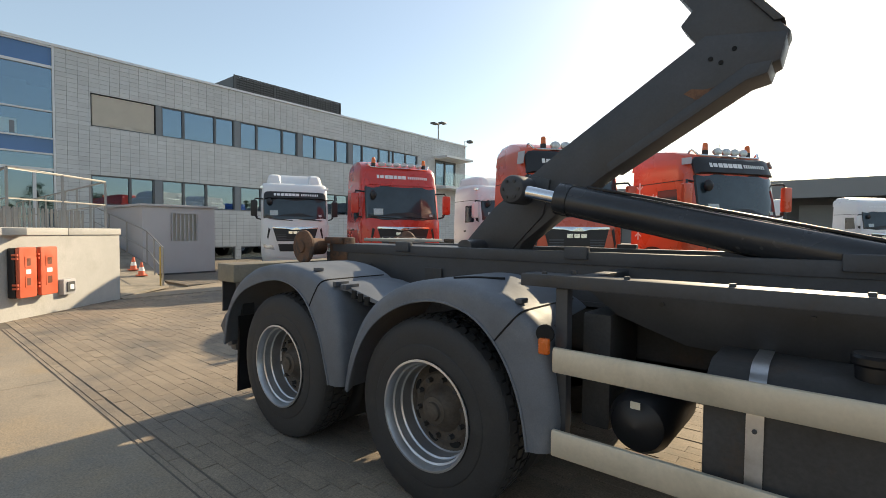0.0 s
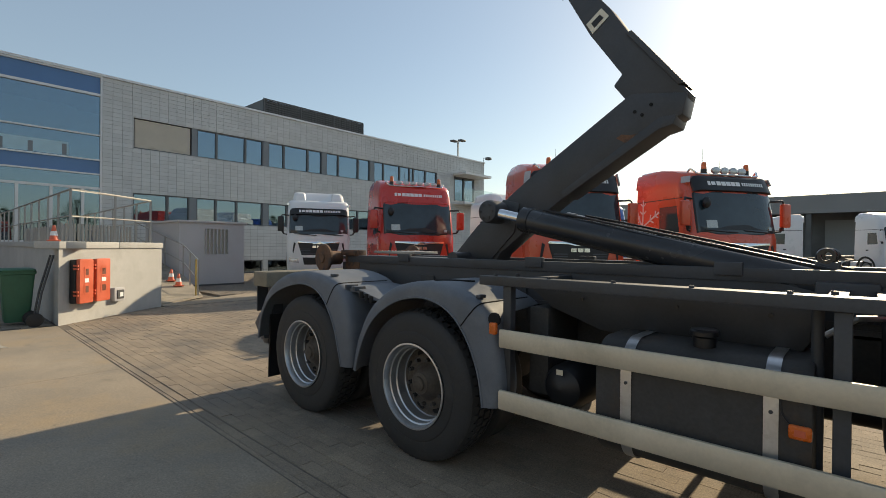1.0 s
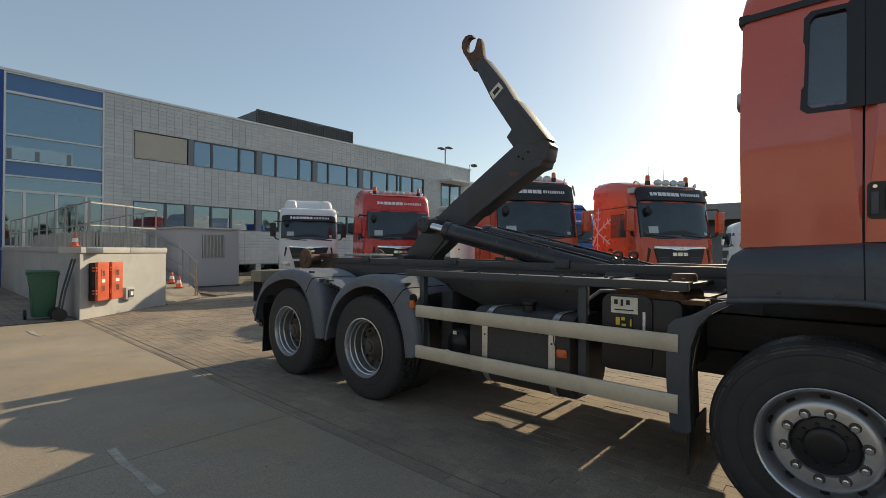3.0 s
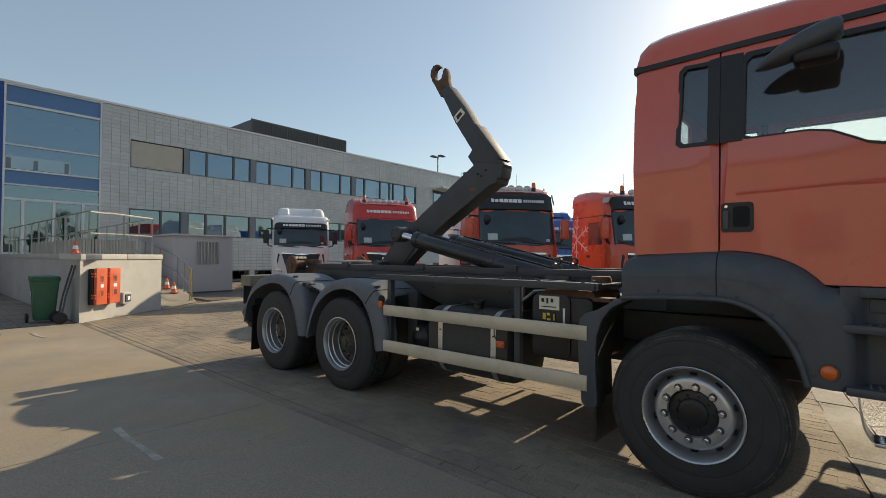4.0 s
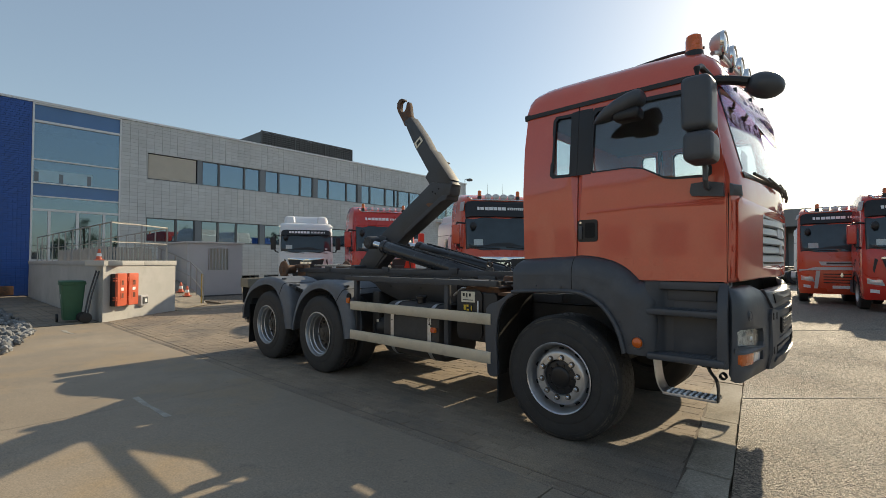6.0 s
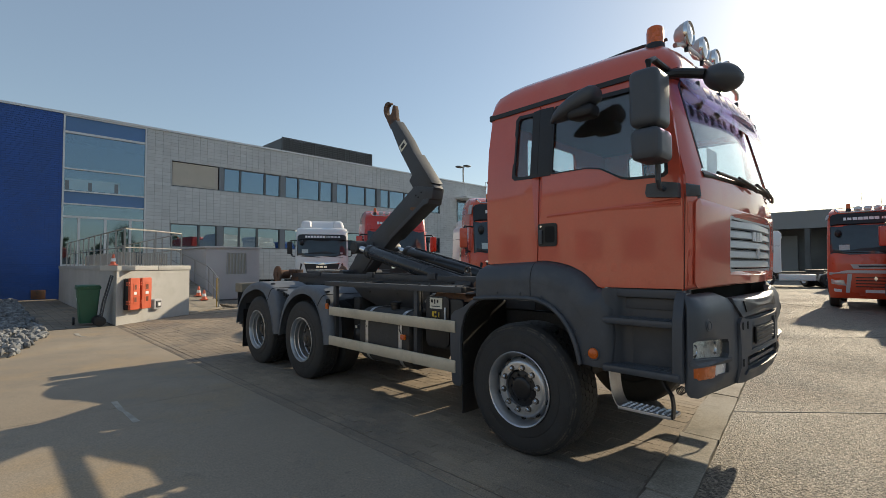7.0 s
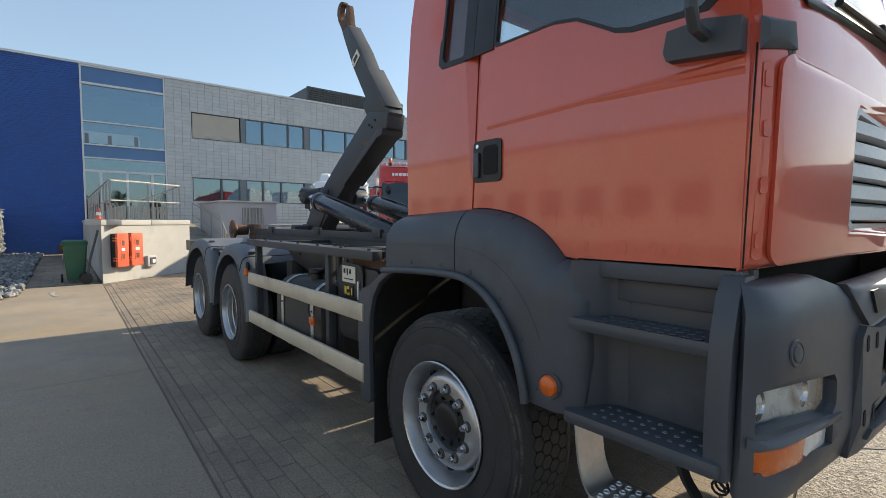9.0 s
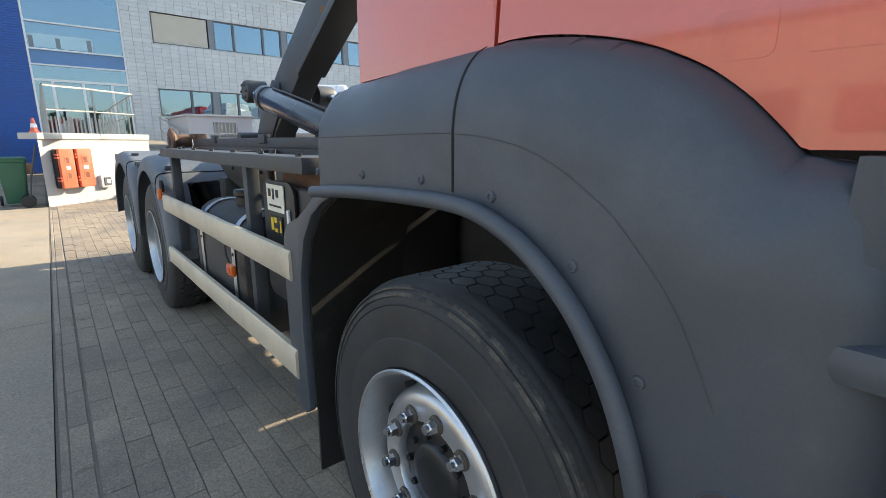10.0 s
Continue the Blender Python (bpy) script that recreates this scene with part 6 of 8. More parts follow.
# mirrors
def mirror(s):
    f = (lambda x, y, z: (x, y, z)) if s > 0 else (lambda x, y, z: (x, my(y), z))

    def shell(x0, x1, y0, y1, z0, z1, bev, name, par):
        a, b = sorted((f(0, y0, 0)[1], f(0, y1, 0)[1]))
        return part(name, box(B(), x0, x1, a, b, z0, z1, bev, 4), "plastic", par)

    m = part("mirror", box(B(), 3.01, 3.19, *sorted((f(0, 1.60, 0)[1], f(0, 1.83, 0)[1])), 2.335, 2.69, 0.055, 5), "plastic", truck, "dark grey main mirror housing")
    shell(3.02, 3.20, 1.59, 1.83, 2.125, 2.325, 0.055, "wide_mirror", m)
    part("mirror_stem", tube(B(), [f(3.075, 1.77, 2.67), f(3.075, 1.77, 2.785), f(3.08, 1.84, 2.815), f(3.10, 2.02, 2.79)], 0.022), "black", m)
    part("mirror_stem", tube(B(), [f(3.11, 1.80, 2.14), f(3.11, 1.80, 2.03), f(3.105, 1.83, 1.99), f(3.10, 1.93, 1.985)], 0.017), "plastic", m)
    part("mirror_foot", plate(B(), [(2.985, 1.97), (2.995, 1.945), (3.192, 1.925), (3.192, 2.015), (3.10, 2.035), (2.995, 2.03)], [], on_side(s), -0.045, -0.001), "plastic", truck)
    part("mirror_glass", box(B(), 3.006, 3.0095, *sorted((f(0, 1.66, 0)[1], f(0, 1.77, 0)[1])), 2.40, 2.63, 0.002), "chrome", m)


mirror(1)
part("mirror_foot_cap", plate(B(), [(0.02, 1.93), (0.135, 1.935), (0.12, 2.005), (0.02, 2.015)], [], on_front(0.012), 0.0, 0.012, 0.05), "plastic", truck)
kr = []
for x_, yc_, zc_, hy_, hz_ in ((2.315, 1.835, 2.570, 0.006, 0.005), (2.335, 1.832, 2.574, 0.030, 0.016), (2.38, 1.825, 2.592, 0.062, 0.034), (2.44, 1.82, 2.616, 0.082, 0.050), (2.52, 1.817, 2.644, 0.093, 0.061), (2.60, 1.82, 2.668, 0.097, 0.065), (2.665, 1.825, 2.688, 0.094, 0.060), (2.695, 1.827, 2.696, 0.080, 0.048), (2.705, 1.828, 2.698, 0.05, 0.03)):
    kr.append([(x_, yc_ + hy_ * math.copysign(abs(math.cos(a)) ** 0.7, math.cos(a)), zc_ + hz_ * math.copysign(abs(math.sin(a)) ** 0.7, math.sin(a))) for a in [2 * math.pi * k / 24 for k in range(24)]])
km = part("kerb_mirror", loft(B(), kr), "plastic", truck, "dark kerb-view mirror over the door", sharp=50)
part("kerb_mirror_glass", box(B(), 2.49, 2.69, 1.755, 1.90, 2.535, 2.625, 0.042, 4), "black", km)
part("mirror_arm", tube(B(), smooth_path([(3.08, 2.03, 2.77), (3.20, 1.99, 2.735), (3.33, 2.0, 2.695)]), 0.032), "black", truck)
b = B()
bmesh.ops.create_uvsphere(b, u_segments=24, v_segments=16, radius=1, matrix=Matrix.Translation((3.415, 2.065, 2.665)) @ Euler((0, 0.35, 0.3)).to_matrix().to_4x4() @ Matrix.Diagonal((0.115, 0.10, 0.085, 1)))
part("front_mirror", b, "plastic", truck, "rounded front-view mirror")

# grey lower body: wheel arch fairing, rear guard, step well, bumper
arch_low = [(1.552, 1.214), (1.75, 1.230), (2.006, 1.240), (2.165, 1.237), (2.258, 1.213), (2.331, 1.175), (2.396, 1.122), (2.444, 1.064), (2.484, 0.997), (2.516, 0.918), (2.537, 0.84), (2.545, 0.80)]
top_edge = [(1.545, 1.40), (1.565, 1.46), (1.615, 1.503), (1.86, 1.517)] + rim_curve
rim_line = [Vector(p) for p in [(1.50, 1.50), (1.615, 1.503), (1.86, 1.517), *rim_curve, (2.70, 1.325), (2.745, 1.2), (2.76, 1.0), (2.76, 0.6)]]


def fair_y(x, z):
    """The fairing bulges: it meets the door along its upper rim."""
    q = Vector((x, z))
    best = 9.0
    for a, b in zip(rim_line, rim_line[1:]):
        t = max(0.0, min(1.0, (q - a).dot(b - a) / (b - a).length_squared))
        best = min(best, (q - a.lerp(b, t)).length)
    k = max(0.0, 1 - best / 0.17)
    return YN + 0.115 * (1 - math.sqrt(max(0.0, 1 - k * k))) + 0.01


for s in (1, -1):
    f = (lambda u, v, w: (u, fair_y(u, v) + w, v)) if s > 0 else (lambda u, v, w: (u, my(fair_y(u, v) + w), v))
    fend = part("wheel_arch", plate(B(), arch_low + [(2.74, 0.785), (2.755, 1.0), (2.745, 1.2), (2.72, 1.325)] + top_edge[::-1], [], f, 0.0, 0.03, 0.018), "plastic", truck, "anthracite plastic wheel arch fairing", sharp=40)
    b = B()
    sweep(b, smooth_path([f(x, z, -0.022) for x, z in arch_low], 4), [(0.017 * math.cos(k * math.pi / 9), 0.016 * math.sin(k * math.pi / 9)) for k in range(18)], Vector((0, 1, 0)))
    part("arch_lip", b, "plastic", fend)
    b = B()
    loft(b, [[f(x - 0.003, z, -0.0012), f(x, z, -0.0018), f(x + 0.003, z, -0.0012), f(x, z, 0.002)] for x, z in [(2.115 - 0.004 * (k / 20), 1.258 + 0.266 * k / 20) for k in range(21)]])
    part("fairing_seam", b, "dark", fend)
    sm = [(1.54, 1.360), (1.883, 1.364), (2.112, 1.365), (2.25, 1.349), (2.335, 1.321), (2.403, 1.282), (2.457, 1.241), (2.54, 1.145), (2.60, 1.03)]
    b = B()
    loft(b, [[f(x - 0.0004, z - 0.0009, -0.0012), f(x, z, -0.0016), f(x + 0.0004, z + 0.0009, -0.0012), f(x, z, 0.001)] for x, z in [(p[0], p[2]) for p in smooth_path([(x, 0, z) for x, z in sm], 5)]])
    part("fairing_crease", b, "cladding", fend)
    for x, z in ((1.543, 1.268), (1.783, 1.272), (2.017, 1.275), (2.216, 1.258), (2.387, 1.170), (2.505, 1.03), (2.575, 0.86)):
        p = Vector(f(x, z, 0))
        part("fairing_screw", lathe(B(), [(0.0, -0.003 * s), (0.004, -0.003 * s), (0.005, -0.005 * s), (0.009, -0.004 * s), (0.0105, 0.0)], p, "y", 16), "plastic", fend)
    # rear guard behind the wheel
    ya, yb = sorted((f(0, 0.8, 0)[1], f(0, 0.8, 0.03)[1]))
    part("rear_guard", soften(prism_xz(B(), [(1.262, 0.45), (1.24, 0.70), (1.235, 0.92), (1.248, 1.045), (1.285, 1.085), (1.375, 1.118), (1.44, 1.155), (1.50, 1.197), (1.56, 1.212), (1.615, 1.205), (1.55, 1.180), (1.475, 1.135), (1.41, 1.05), (1.372, 0.93), (1.362, 0.75), (1.375, 0.45), (1.35, 0.425), (1.29, 0.425)], ya, yb), 0.006), "plastic", fend)
    path = [(1.60, 1.20), (1.54, 1.165), (1.47, 1.12), (1.405, 1.03), (1.375, 0.9), (1.37, 0.7), (1.38, 0.44)]
    b = B()
    ya, yb = sorted((f(0, 0.8, 0.03)[1], f(0, 0.8, 0.44)[1]))
    tl_ = 0.06      # the liner turns back towards the frame
    xa_, xb_ = (0.0, tl_) if s > 0 else (tl_, 0.0)
    loft(b, [[(x - xa_, ya, z), (x - xb_, yb, z), (x - xb_ - 0.012, yb, z), (x - xa_ - 0.012, ya, z)] for x, z in path])
    part("arch_liner", b, "liner", fend, "black wheel arch liner")
    ya, yb = sorted((f(0, 0.8, 0.04)[1], f(0, 0.8, 0.46)[1]))
    part("mud_flap", box(B(), 1.345, 1.357, ya, yb, 0.18, 0.47), "black", fend)
    lamp = part("side_lamp", lathe(B(), [(0.0, -0.022 * s), (0.02, -0.021 * s), (0.034, -0.014 * s), (0.039, -0.004 * s), (0.040, 0.004 * s)], f(2.635, 0.885, 0), "y", 28), "amber", truck, "round amber side lamp")
    part("lamp_ring", lathe(B(), [(0.039, -0.004 * s), (0.046, -0.006 * s), (0.050, 0.002 * s)], f(2.635, 0.885, 0), "y", 28), "plastic", lamp)
    # step well
    g = (lambda x0, x1, y0, y1, z0, z1, bev=0.01: box(B(), x0, x1, *sorted((y0, y1)), z0, z1, bev)) if s > 0 else (lambda x0, x1, y0, y1, z0, z1, bev=0.01: box(B(), x0, x1, *sorted((my(y0), my(y1))), z0, z1, bev))
    well = part("step_well", g(2.73, 3.21, 2.02, 2.06, 0.78, 1.34), "plastic", truck, "anthracite entry step well")
    for xa, xb in ((3.15, 3.215),):
        yy_ = [(1.855, 0.77), (1.855, 0.98), (1.87, 1.15), (1.905, 1.27), (1.945, 1.325)]
        part("well_side", soften(loft(B(), [[(xa, y_ if s > 0 else my(y_), z_), (xb, y_ if s > 0 else my(y_), z_), (xb, 2.02 if s > 0 else my(2.02), z_), (xa, 2.02 if s > 0 else my(2.02), z_)] for y_, z_ in yy_]), 0.012), "plastic", well)
    cheek = []
    for k in range(9):
        z_ = 0.79 + (1.337 - 0.79) * k / 8
        ring = [(2.68, fair_y(2.68, min(z_, 1.30)) + 0.006), (2.735, fair_y(2.735, min(z_, 1.30)) + 0.004), (2.775, 1.985), (2.80, 2.010), (2.84, 2.019), (2.84, 2.035), (2.68, 2.035)]
        cheek.append([(x_, y_ if s > 0 else my(y_), z_) for x_, y_ in ring])
    part("well_cheek", loft(B(), cheek), "plastic", well, sharp=60)
    part("well_top", g(2.74, 3.20, 1.955, 2.02, 1.28, 1.338, 0.01), "plastic", well)
    part("well_panel", g(2.80, 3.12, 2.005, 2.019, 1.20, 1.275, 0.006), "plastic", well)
    for z_ in (1.145, 0.825):
        st = part("step", g(2.70 if z_ < 1 else 2.672, 3.20 if z_ < 1 else 3.16, 1.835 if z_ < 1 else 1.868, 2.03, z_ - 0.048, z_, 0.018), "plastic", well)
        tb_ = B()
        for i in range(10):
            for j in range(3):
                c = (2.80 + i * 0.036, (1.88 + j * 0.045) if s > 0 else my(1.88 + j * 0.045), z_)
                k_ = 1.0 if z_ > 1 else 0.68
                lathe(tb_, [(0.0, 0.002), (0.006 * k_, 0.0022), (0.008 * k_, 0.003), (0.010 * k_, 0.0025), (0.012 * k_, 0.0)], c, "z", 10)
        tagged(part("step_studs", tb_, "plastic" if z_ > 1 else "mud", st, "" if z_ > 1 else "worn pale studs"), kind="stuff")
    # hanging aluminium foot step
    fx = -0.025 if s > 0 else -0.22
    fs = part("foot_step", g(2.835 + fx, 3.175 + fx, 1.835, 2.0, 0.545, 0.565, 0.004), "alu", truck, "perforated aluminium foot step")
    tb_ = B()
    for i in range(9):
        for j in range(4):
            lathe(tb_, [(0.0, -0.004), (0.0075, 0.0008), (0.009, 0.005), (0.011, 0.004), (0.0125, 0.0)], (2.865 + fx + i * 0.036, (1.86 + j * 0.038) if s > 0 else my(1.86 + j * 0.038), 0.565), "z", 10)
    tagged(part("step_studs", tb_, "alu", fs), kind="stuff")
    b = B()
    y0_ = 1.84 if s > 0 else my(1.84)
    y1_ = 1.99 if s > 0 else my(1.99)
    path = smooth_path([(2.775 + fx, 0, 0.80), (2.785 + fx, 0, 0.70), (2.80 + fx, 0, 0.62), (2.83 + fx, 0, 0.565), (2.87 + fx, 0, 0.548)], 4)
    loft(b, [[(p.x - 0.004, y0_, p.z), (p.x - 0.004, y1_, p.z), (p.x + 0.004, y1_, p.z + 0.003), (p.x + 0.004, y0_, p.z + 0.003)] for p in path])
    part("step_bracket", b, "alu", fs)
    b = B()
    path = smooth_path([(3.115 + fx, 0, 0.80), (3.135 + fx, 0, 0.745), (3.172 + fx, 0, 0.69), (3.182 + fx, 0, 0.62), (3.178 + fx, 0, 0.548)], 4)
    loft(b, [[(p.x - 0.006, y0_, p.z), (p.x - 0.006, y0_ + s * 0.04, p.z), (p.x + 0.006, y0_ + s * 0.04, p.z), (p.x + 0.006, y0_, p.z)] for p in path])
    part("step_bracket", b, "black", fs)
    coil = [(3.16 + 0.02 * math.cos(q), (1.95 + 0.004 * q) if s > 0 else my(1.95 + 0.004 * q), 0.70 + 0.022 * math.sin(q)) for q in [k * 0.5 for k in range(38)]]
    part("coiled_cable", tube(B(), coil, 0.004, 6), "black", truck)

# bumper
bp = smooth_path([(3.215, 1.875, 0), (3.252, 1.885, 0), (3.288, 1.93, 0), (3.315, 2.03, 0), (3.332, 2.2, 0), (3.356, 2.5, 0), (3.382, 2.8, 0), (3.39, 3.07, 0)], 6)
bp = bp + [Vector((p.x, my(p.y), 0)) for p in reversed(bp[:-1])]
bc_ = [0.0]
for a, b in zip(bp, bp[1:]):
    bc_.append(bc_[-1] + (b - a).length)
BL = bc_[-1]


def bump(out=0.0):
    def f(u, v, w):
        u = min(max(u, 0), BL)
        i = next(k for k in range(len(bp) - 1) if u <= bc_[k + 1] + 1e-9)
        t = (u - bc_[i]) / (bc_[i + 1] - bc_[i])
        p = bp[i].lerp(bp[i + 1], t)
        d = (bp[i + 1] - bp[i]).normalized()
        n = Vector((d.y, -d.x, 0))
        lean = 0.10 * max(0, (v - 1.12)) ** 1.0 + 0.25 * max(0, 0.80 - v) ** 1.0 + 0.5 * max(0, v - 1.24)
        q = p + n * (out - w - lean)
        return (q.x, q.y, v)
    return f


def b_of(y):
    for k in range(len(bp) - 1):
        if bp[k].y <= y <= bp[k + 1].y:
            return bc_[k] + (y - bp[k].y) / max(1e-9, bp[k + 1].y - bp[k].y) * (bc_[k + 1] - bc_[k])
    return 0.0


u0, u1, uc = b_of(1.895), b_of(2.34), BL / 2
hl = lambda m: [((BL - u) if m else u, v) for u, v in [(u0, 0.915), (u0, 1.02), (u0 + 0.02, 1.032), (u1 - 0.025, 1.012), (u1, 0.985), (u1, 0.915), (u1 - 0.03, 0.888)]]
il = lambda m: [((BL - u) if m else u, v) for u, v in [(u0, 0.805), (u0, 0.868), (u1 - 0.02, 0.855), (u1 - 0.01, 0.79)]]
mid = [(b_of(2.62), 0.78), (b_of(2.66), 0.755), (BL - b_of(2.66), 0.755), (BL - b_of(2.62), 0.78), (BL - b_of(2.62), 0.86), (b_of(2.62), 0.86)]
outer_b = [(0, 0.735), (0.012, 0.705), (0.045, 0.685), (0.12, 0.675), (uc, 0.665), (BL - 0.12, 0.675), (BL - 0.045, 0.685), (BL - 0.012, 0.705), (BL, 0.735), (BL, 1.31), (BL - b_of(2.25), 1.315), (BL - b_of(2.42), 1.27), (BL - b_of(2.58), 1.15), (BL - b_of(2.66), 1.115), (b_of(2.66), 1.115), (b_of(2.58), 1.15), (b_of(2.42), 1.27), (b_of(2.25), 1.315), (0, 1.31)]
bumper = part("bumper", plate(B(), outer_b, [hl(0), hl(1), il(0), il(1), mid], bump(), 0.0, 0.05, 0.06), "plastic", truck, "anthracite plastic front bumper", sharp=40)
def deep(m):
    """Set back behind the bumper skin, deepest at the outer corner."""
    def f(u, v, w):
        k = ((u - u0) if not m else (BL - u - u0)) / (u1 - u0)
        return bump()(u, v, w + 0.045 * max(0.0, min(1.0, 1 - k)))
    return f


for m in (0, 1):
    h = part("headlight", plate(B(), scaled(hl(m), 0.02), [], deep(m), 0.018, 0.022, 0.06), "lens", bumper, "clear glass headlight")
    part("lamp_bowl", plate(B(), scaled(hl(m), 0.02), [], deep(m), 0.055, 0.06, 0.06), "lamp_bowl", h, "silver reflector bowl behind the glass")
    for k in (0.24, 0.76):
        c = Vector(deep(m)((u0 + (u1 - u0) * k) if not m else BL - (u0 + (u1 - u0) * k), 0.955, 0.050))
        part("reflector", lathe(B(), [(0.0, -0.02), (0.02, -0.018), (0.034, -0.006), (0.042, 0.012)], c, "x", 24), "chrome", h)
    us = sorted((il(m)[0][0], il(m)[2][0]))
    cut = us[0] + (us[1] - us[0]) * (0.62 if not m else 0.38)
    lo, hi = (us[0], cut), (cut, us[1])
    for rng, mt in ((lo, "amber" if not m else "lens_w"), (hi, "lens_w" if not m else "amber")):
        part("indicator" if mt == "amber" else "fog_lamp", plate(B(), [(rng[0], 0.775), (rng[1], 0.775), (rng[1], 0.88), (rng[0], 0.88)], [], bump(), 0.014, 0.04, 0.04), mt, bumper)
    r0, r1 = (u0 - 0.02, u1 + 0.03) if not m else (BL - u1 - 0.03, BL - u0 + 0.02)
    part("lamp_bar", plate(B(), [(r0, 0.878), (r1, 0.86), (r1, 0.884), (r0, 0.908)] if not m else [(r0, 0.86), (r1, 0.878), (r1, 0.908), (r0, 0.884)], [], bump(0.008), 0.0, 0.02, 0.05), "plastic", bumper)
    uc_ = 0.20 if not m else BL - 0.20
    part("tow_cap", loft(B(), [[bump(o)(uc_ + r * math.cos(q), 1.12 + r * math.sin(q), 0) for q in [2 * math.pi * j / 24 for j in range(24)]] for r, o in ((0.038, 0.0), (0.036, 0.004), (0.031, 0.004), (0.029, 0.001), (0.024, 0.001), (0.022, 0.005), (0.004, 0.006))]), "plastic", bumper)
cp = [(b_of(2.50), 0.69), (b_of(2.62), 0.675), (uc, 0.67), (BL - b_of(2.62), 0.675), (BL - b_of(2.50), 0.69), (BL - b_of(2.49), 1.10), (BL - b_of(2.53), 1.135), (BL - b_of(2.66), 1.115), (b_of(2.66), 1.115), (b_of(2.53), 1.135), (b_of(2.49), 1.10)]
part("bumper_centre", plate(B(), cp, [mid, [(b_of(2.70), 0.90), (BL - b_of(2.70), 0.90), (BL - b_of(2.72), 1.09), (b_of(2.72), 1.09)]], bump(0.02), 0.0, 0.02, 0.06), "plastic", bumper)
part("lower_lip", plate(B(), [(b_of(2.60), 0.735), (BL - b_of(2.60), 0.735), (BL - b_of(2.62), 0.77), (b_of(2.62), 0.77)], [], bump(0.032), 0.0, 0.025, 0.08), "plastic", bumper)
for u in (b_of(2.54), b_of(2.63), BL - b_of(2.63), BL - b_of(2.54)):
    part("bumper_slot", plate(B(), rrect(u - 0.012, u + 0.012, 1.05, 1.105, 0.01, 3), [], bump(0.022), 0.0, 0.002), "dark", bumper)
    part("bumper_slot", plate(B(), rrect(u - 0.012, u + 0.012, 0.80, 0.855, 0.01, 3), [], bump(0.022), 0.0, 0.002), "dark", bumper)
part("tow_recess", plate(B(), [(b_of(2.62), 0.90), (BL - b_of(2.62), 0.90), (BL - b_of(2.62), 1.10), (b_of(2.62), 1.10)], [], bump(0.0), -0.003, 0.0, 0.1), "black", bumper)
npl = part("plate_holder", plate(B(), [(uc - 0.27, 0.93), (uc + 0.27, 0.93), (uc + 0.27, 1.05), (uc - 0.27, 1.05)], [], bump(0.02), 0.0, 0.012, 0.1), "black", bumper, "empty black number plate holder")
for z_ in (0.945, 0.975, 1.005, 1.03):
    part("holder_bar", plate(B(), [(uc - 0.25, z_), (uc + 0.25, z_), (uc + 0.25, z_ + 0.008), (uc - 0.25, z_ + 0.008)], [], bump(0.026), 0.0, 0.006, 0.1), "plastic", npl)
# dark sheet added so no lit ground shows in the intake
part("intake_back", plate(B(), scaled(mid, 0.03), [], bump(), 0.09, 0.10, 0.1), "dark", bumper)
part("lower_grille_bar", plate(B(), rrect(b_of(2.63), BL - b_of(2.63), 0.798, 0.822, 0.010, 3), [], bump(0.004), 0.0, 0.022, 0.1), "plastic", bumper)
sb = part("service_flap", plate(B(), [(b_of(2.48), 1.20), (b_of(2.56), 1.135), (BL - b_of(2.56), 1.135), (BL - b_of(2.48), 1.20), (BL - b_of(2.44), 1.275), (b_of(2.44), 1.275)], [], bump(0.018), 0.0, 0.03, 0.08), "plastic", bumper)
part("flap_inset", plate(B(), [(b_of(2.62), 1.17), (BL - b_of(2.62), 1.17), (BL - b_of(2.60), 1.245), (b_of(2.60), 1.245)], [], bump(0.026), 0.0, 0.008, 0.08), "black", sb)
# solid near-black box standing for the shade inside the front
part("front_cavity", box(B(), 3.0, 3.10, 2.10, my(2.10), 0.72, 1.34), "dark", truck)
part("floor_plate", box(B(), 1.64, 3.18, 2.0, my(2.0), 1.36, 1.40), "cabin", truck)

# inside of the cab
part("dashboard", soften(prism_xz(B(), [(2.92, 1.72), (3.02, 2.02), (3.24, 2.06), (3.27, 1.95), (3.27, 1.45), (3.05, 1.45)], 2.03, my(2.03)), 0.03), "cabin", truck)
part("rear_lining", box(B(), 1.68, 1.71, 2.03, my(2.03), 1.42, 2.24), "cabin", truck)
for y_ in (2.42, my(2.42)):
    seat = part("seat", box(B(), 2.05, 2.58, y_ - 0.25, y_ + 0.25, 1.78, 1.92, 0.05, 3), "seat", truck, "dark cloth cab seat")
    part("seat_back", loft(B(), [[(2.06, y_ - 0.24, 1.86), (2.20, y_ - 0.24, 1.86), (2.20, y_ + 0.24, 1.86), (2.06, y_ + 0.24, 1.86)], [(1.98, y_ - 0.22, 2.16), (2.10, y_ - 0.22, 2.16), (2.10, y_ + 0.22, 2.16), (1.98, y_ + 0.22, 2.16)], [(1.95, y_ - 0.12, 2.32), (2.04, y_ - 0.12, 2.32), (2.04, y_ + 0.12, 2.32), (1.95, y_ + 0.12, 2.32)]]), "seat", seat)
    part("seat_base", box(B(), 2.1, 2.5, y_ - 0.18, y_ + 0.18, 1.40, 1.78), "cabin", seat)
swb = B()
a_ = Matrix.Translation((2.86, my(2.42), 2.06)) @ Euler((0, radians(-35), 0)).to_matrix().to_4x4()
tube(swb, [a_ @ Vector((0.23 * math.cos(t), 0.23 * math.sin(t), 0)) for t in [2 * math.pi * k / 24 for k in range(25)]], 0.014, 8)
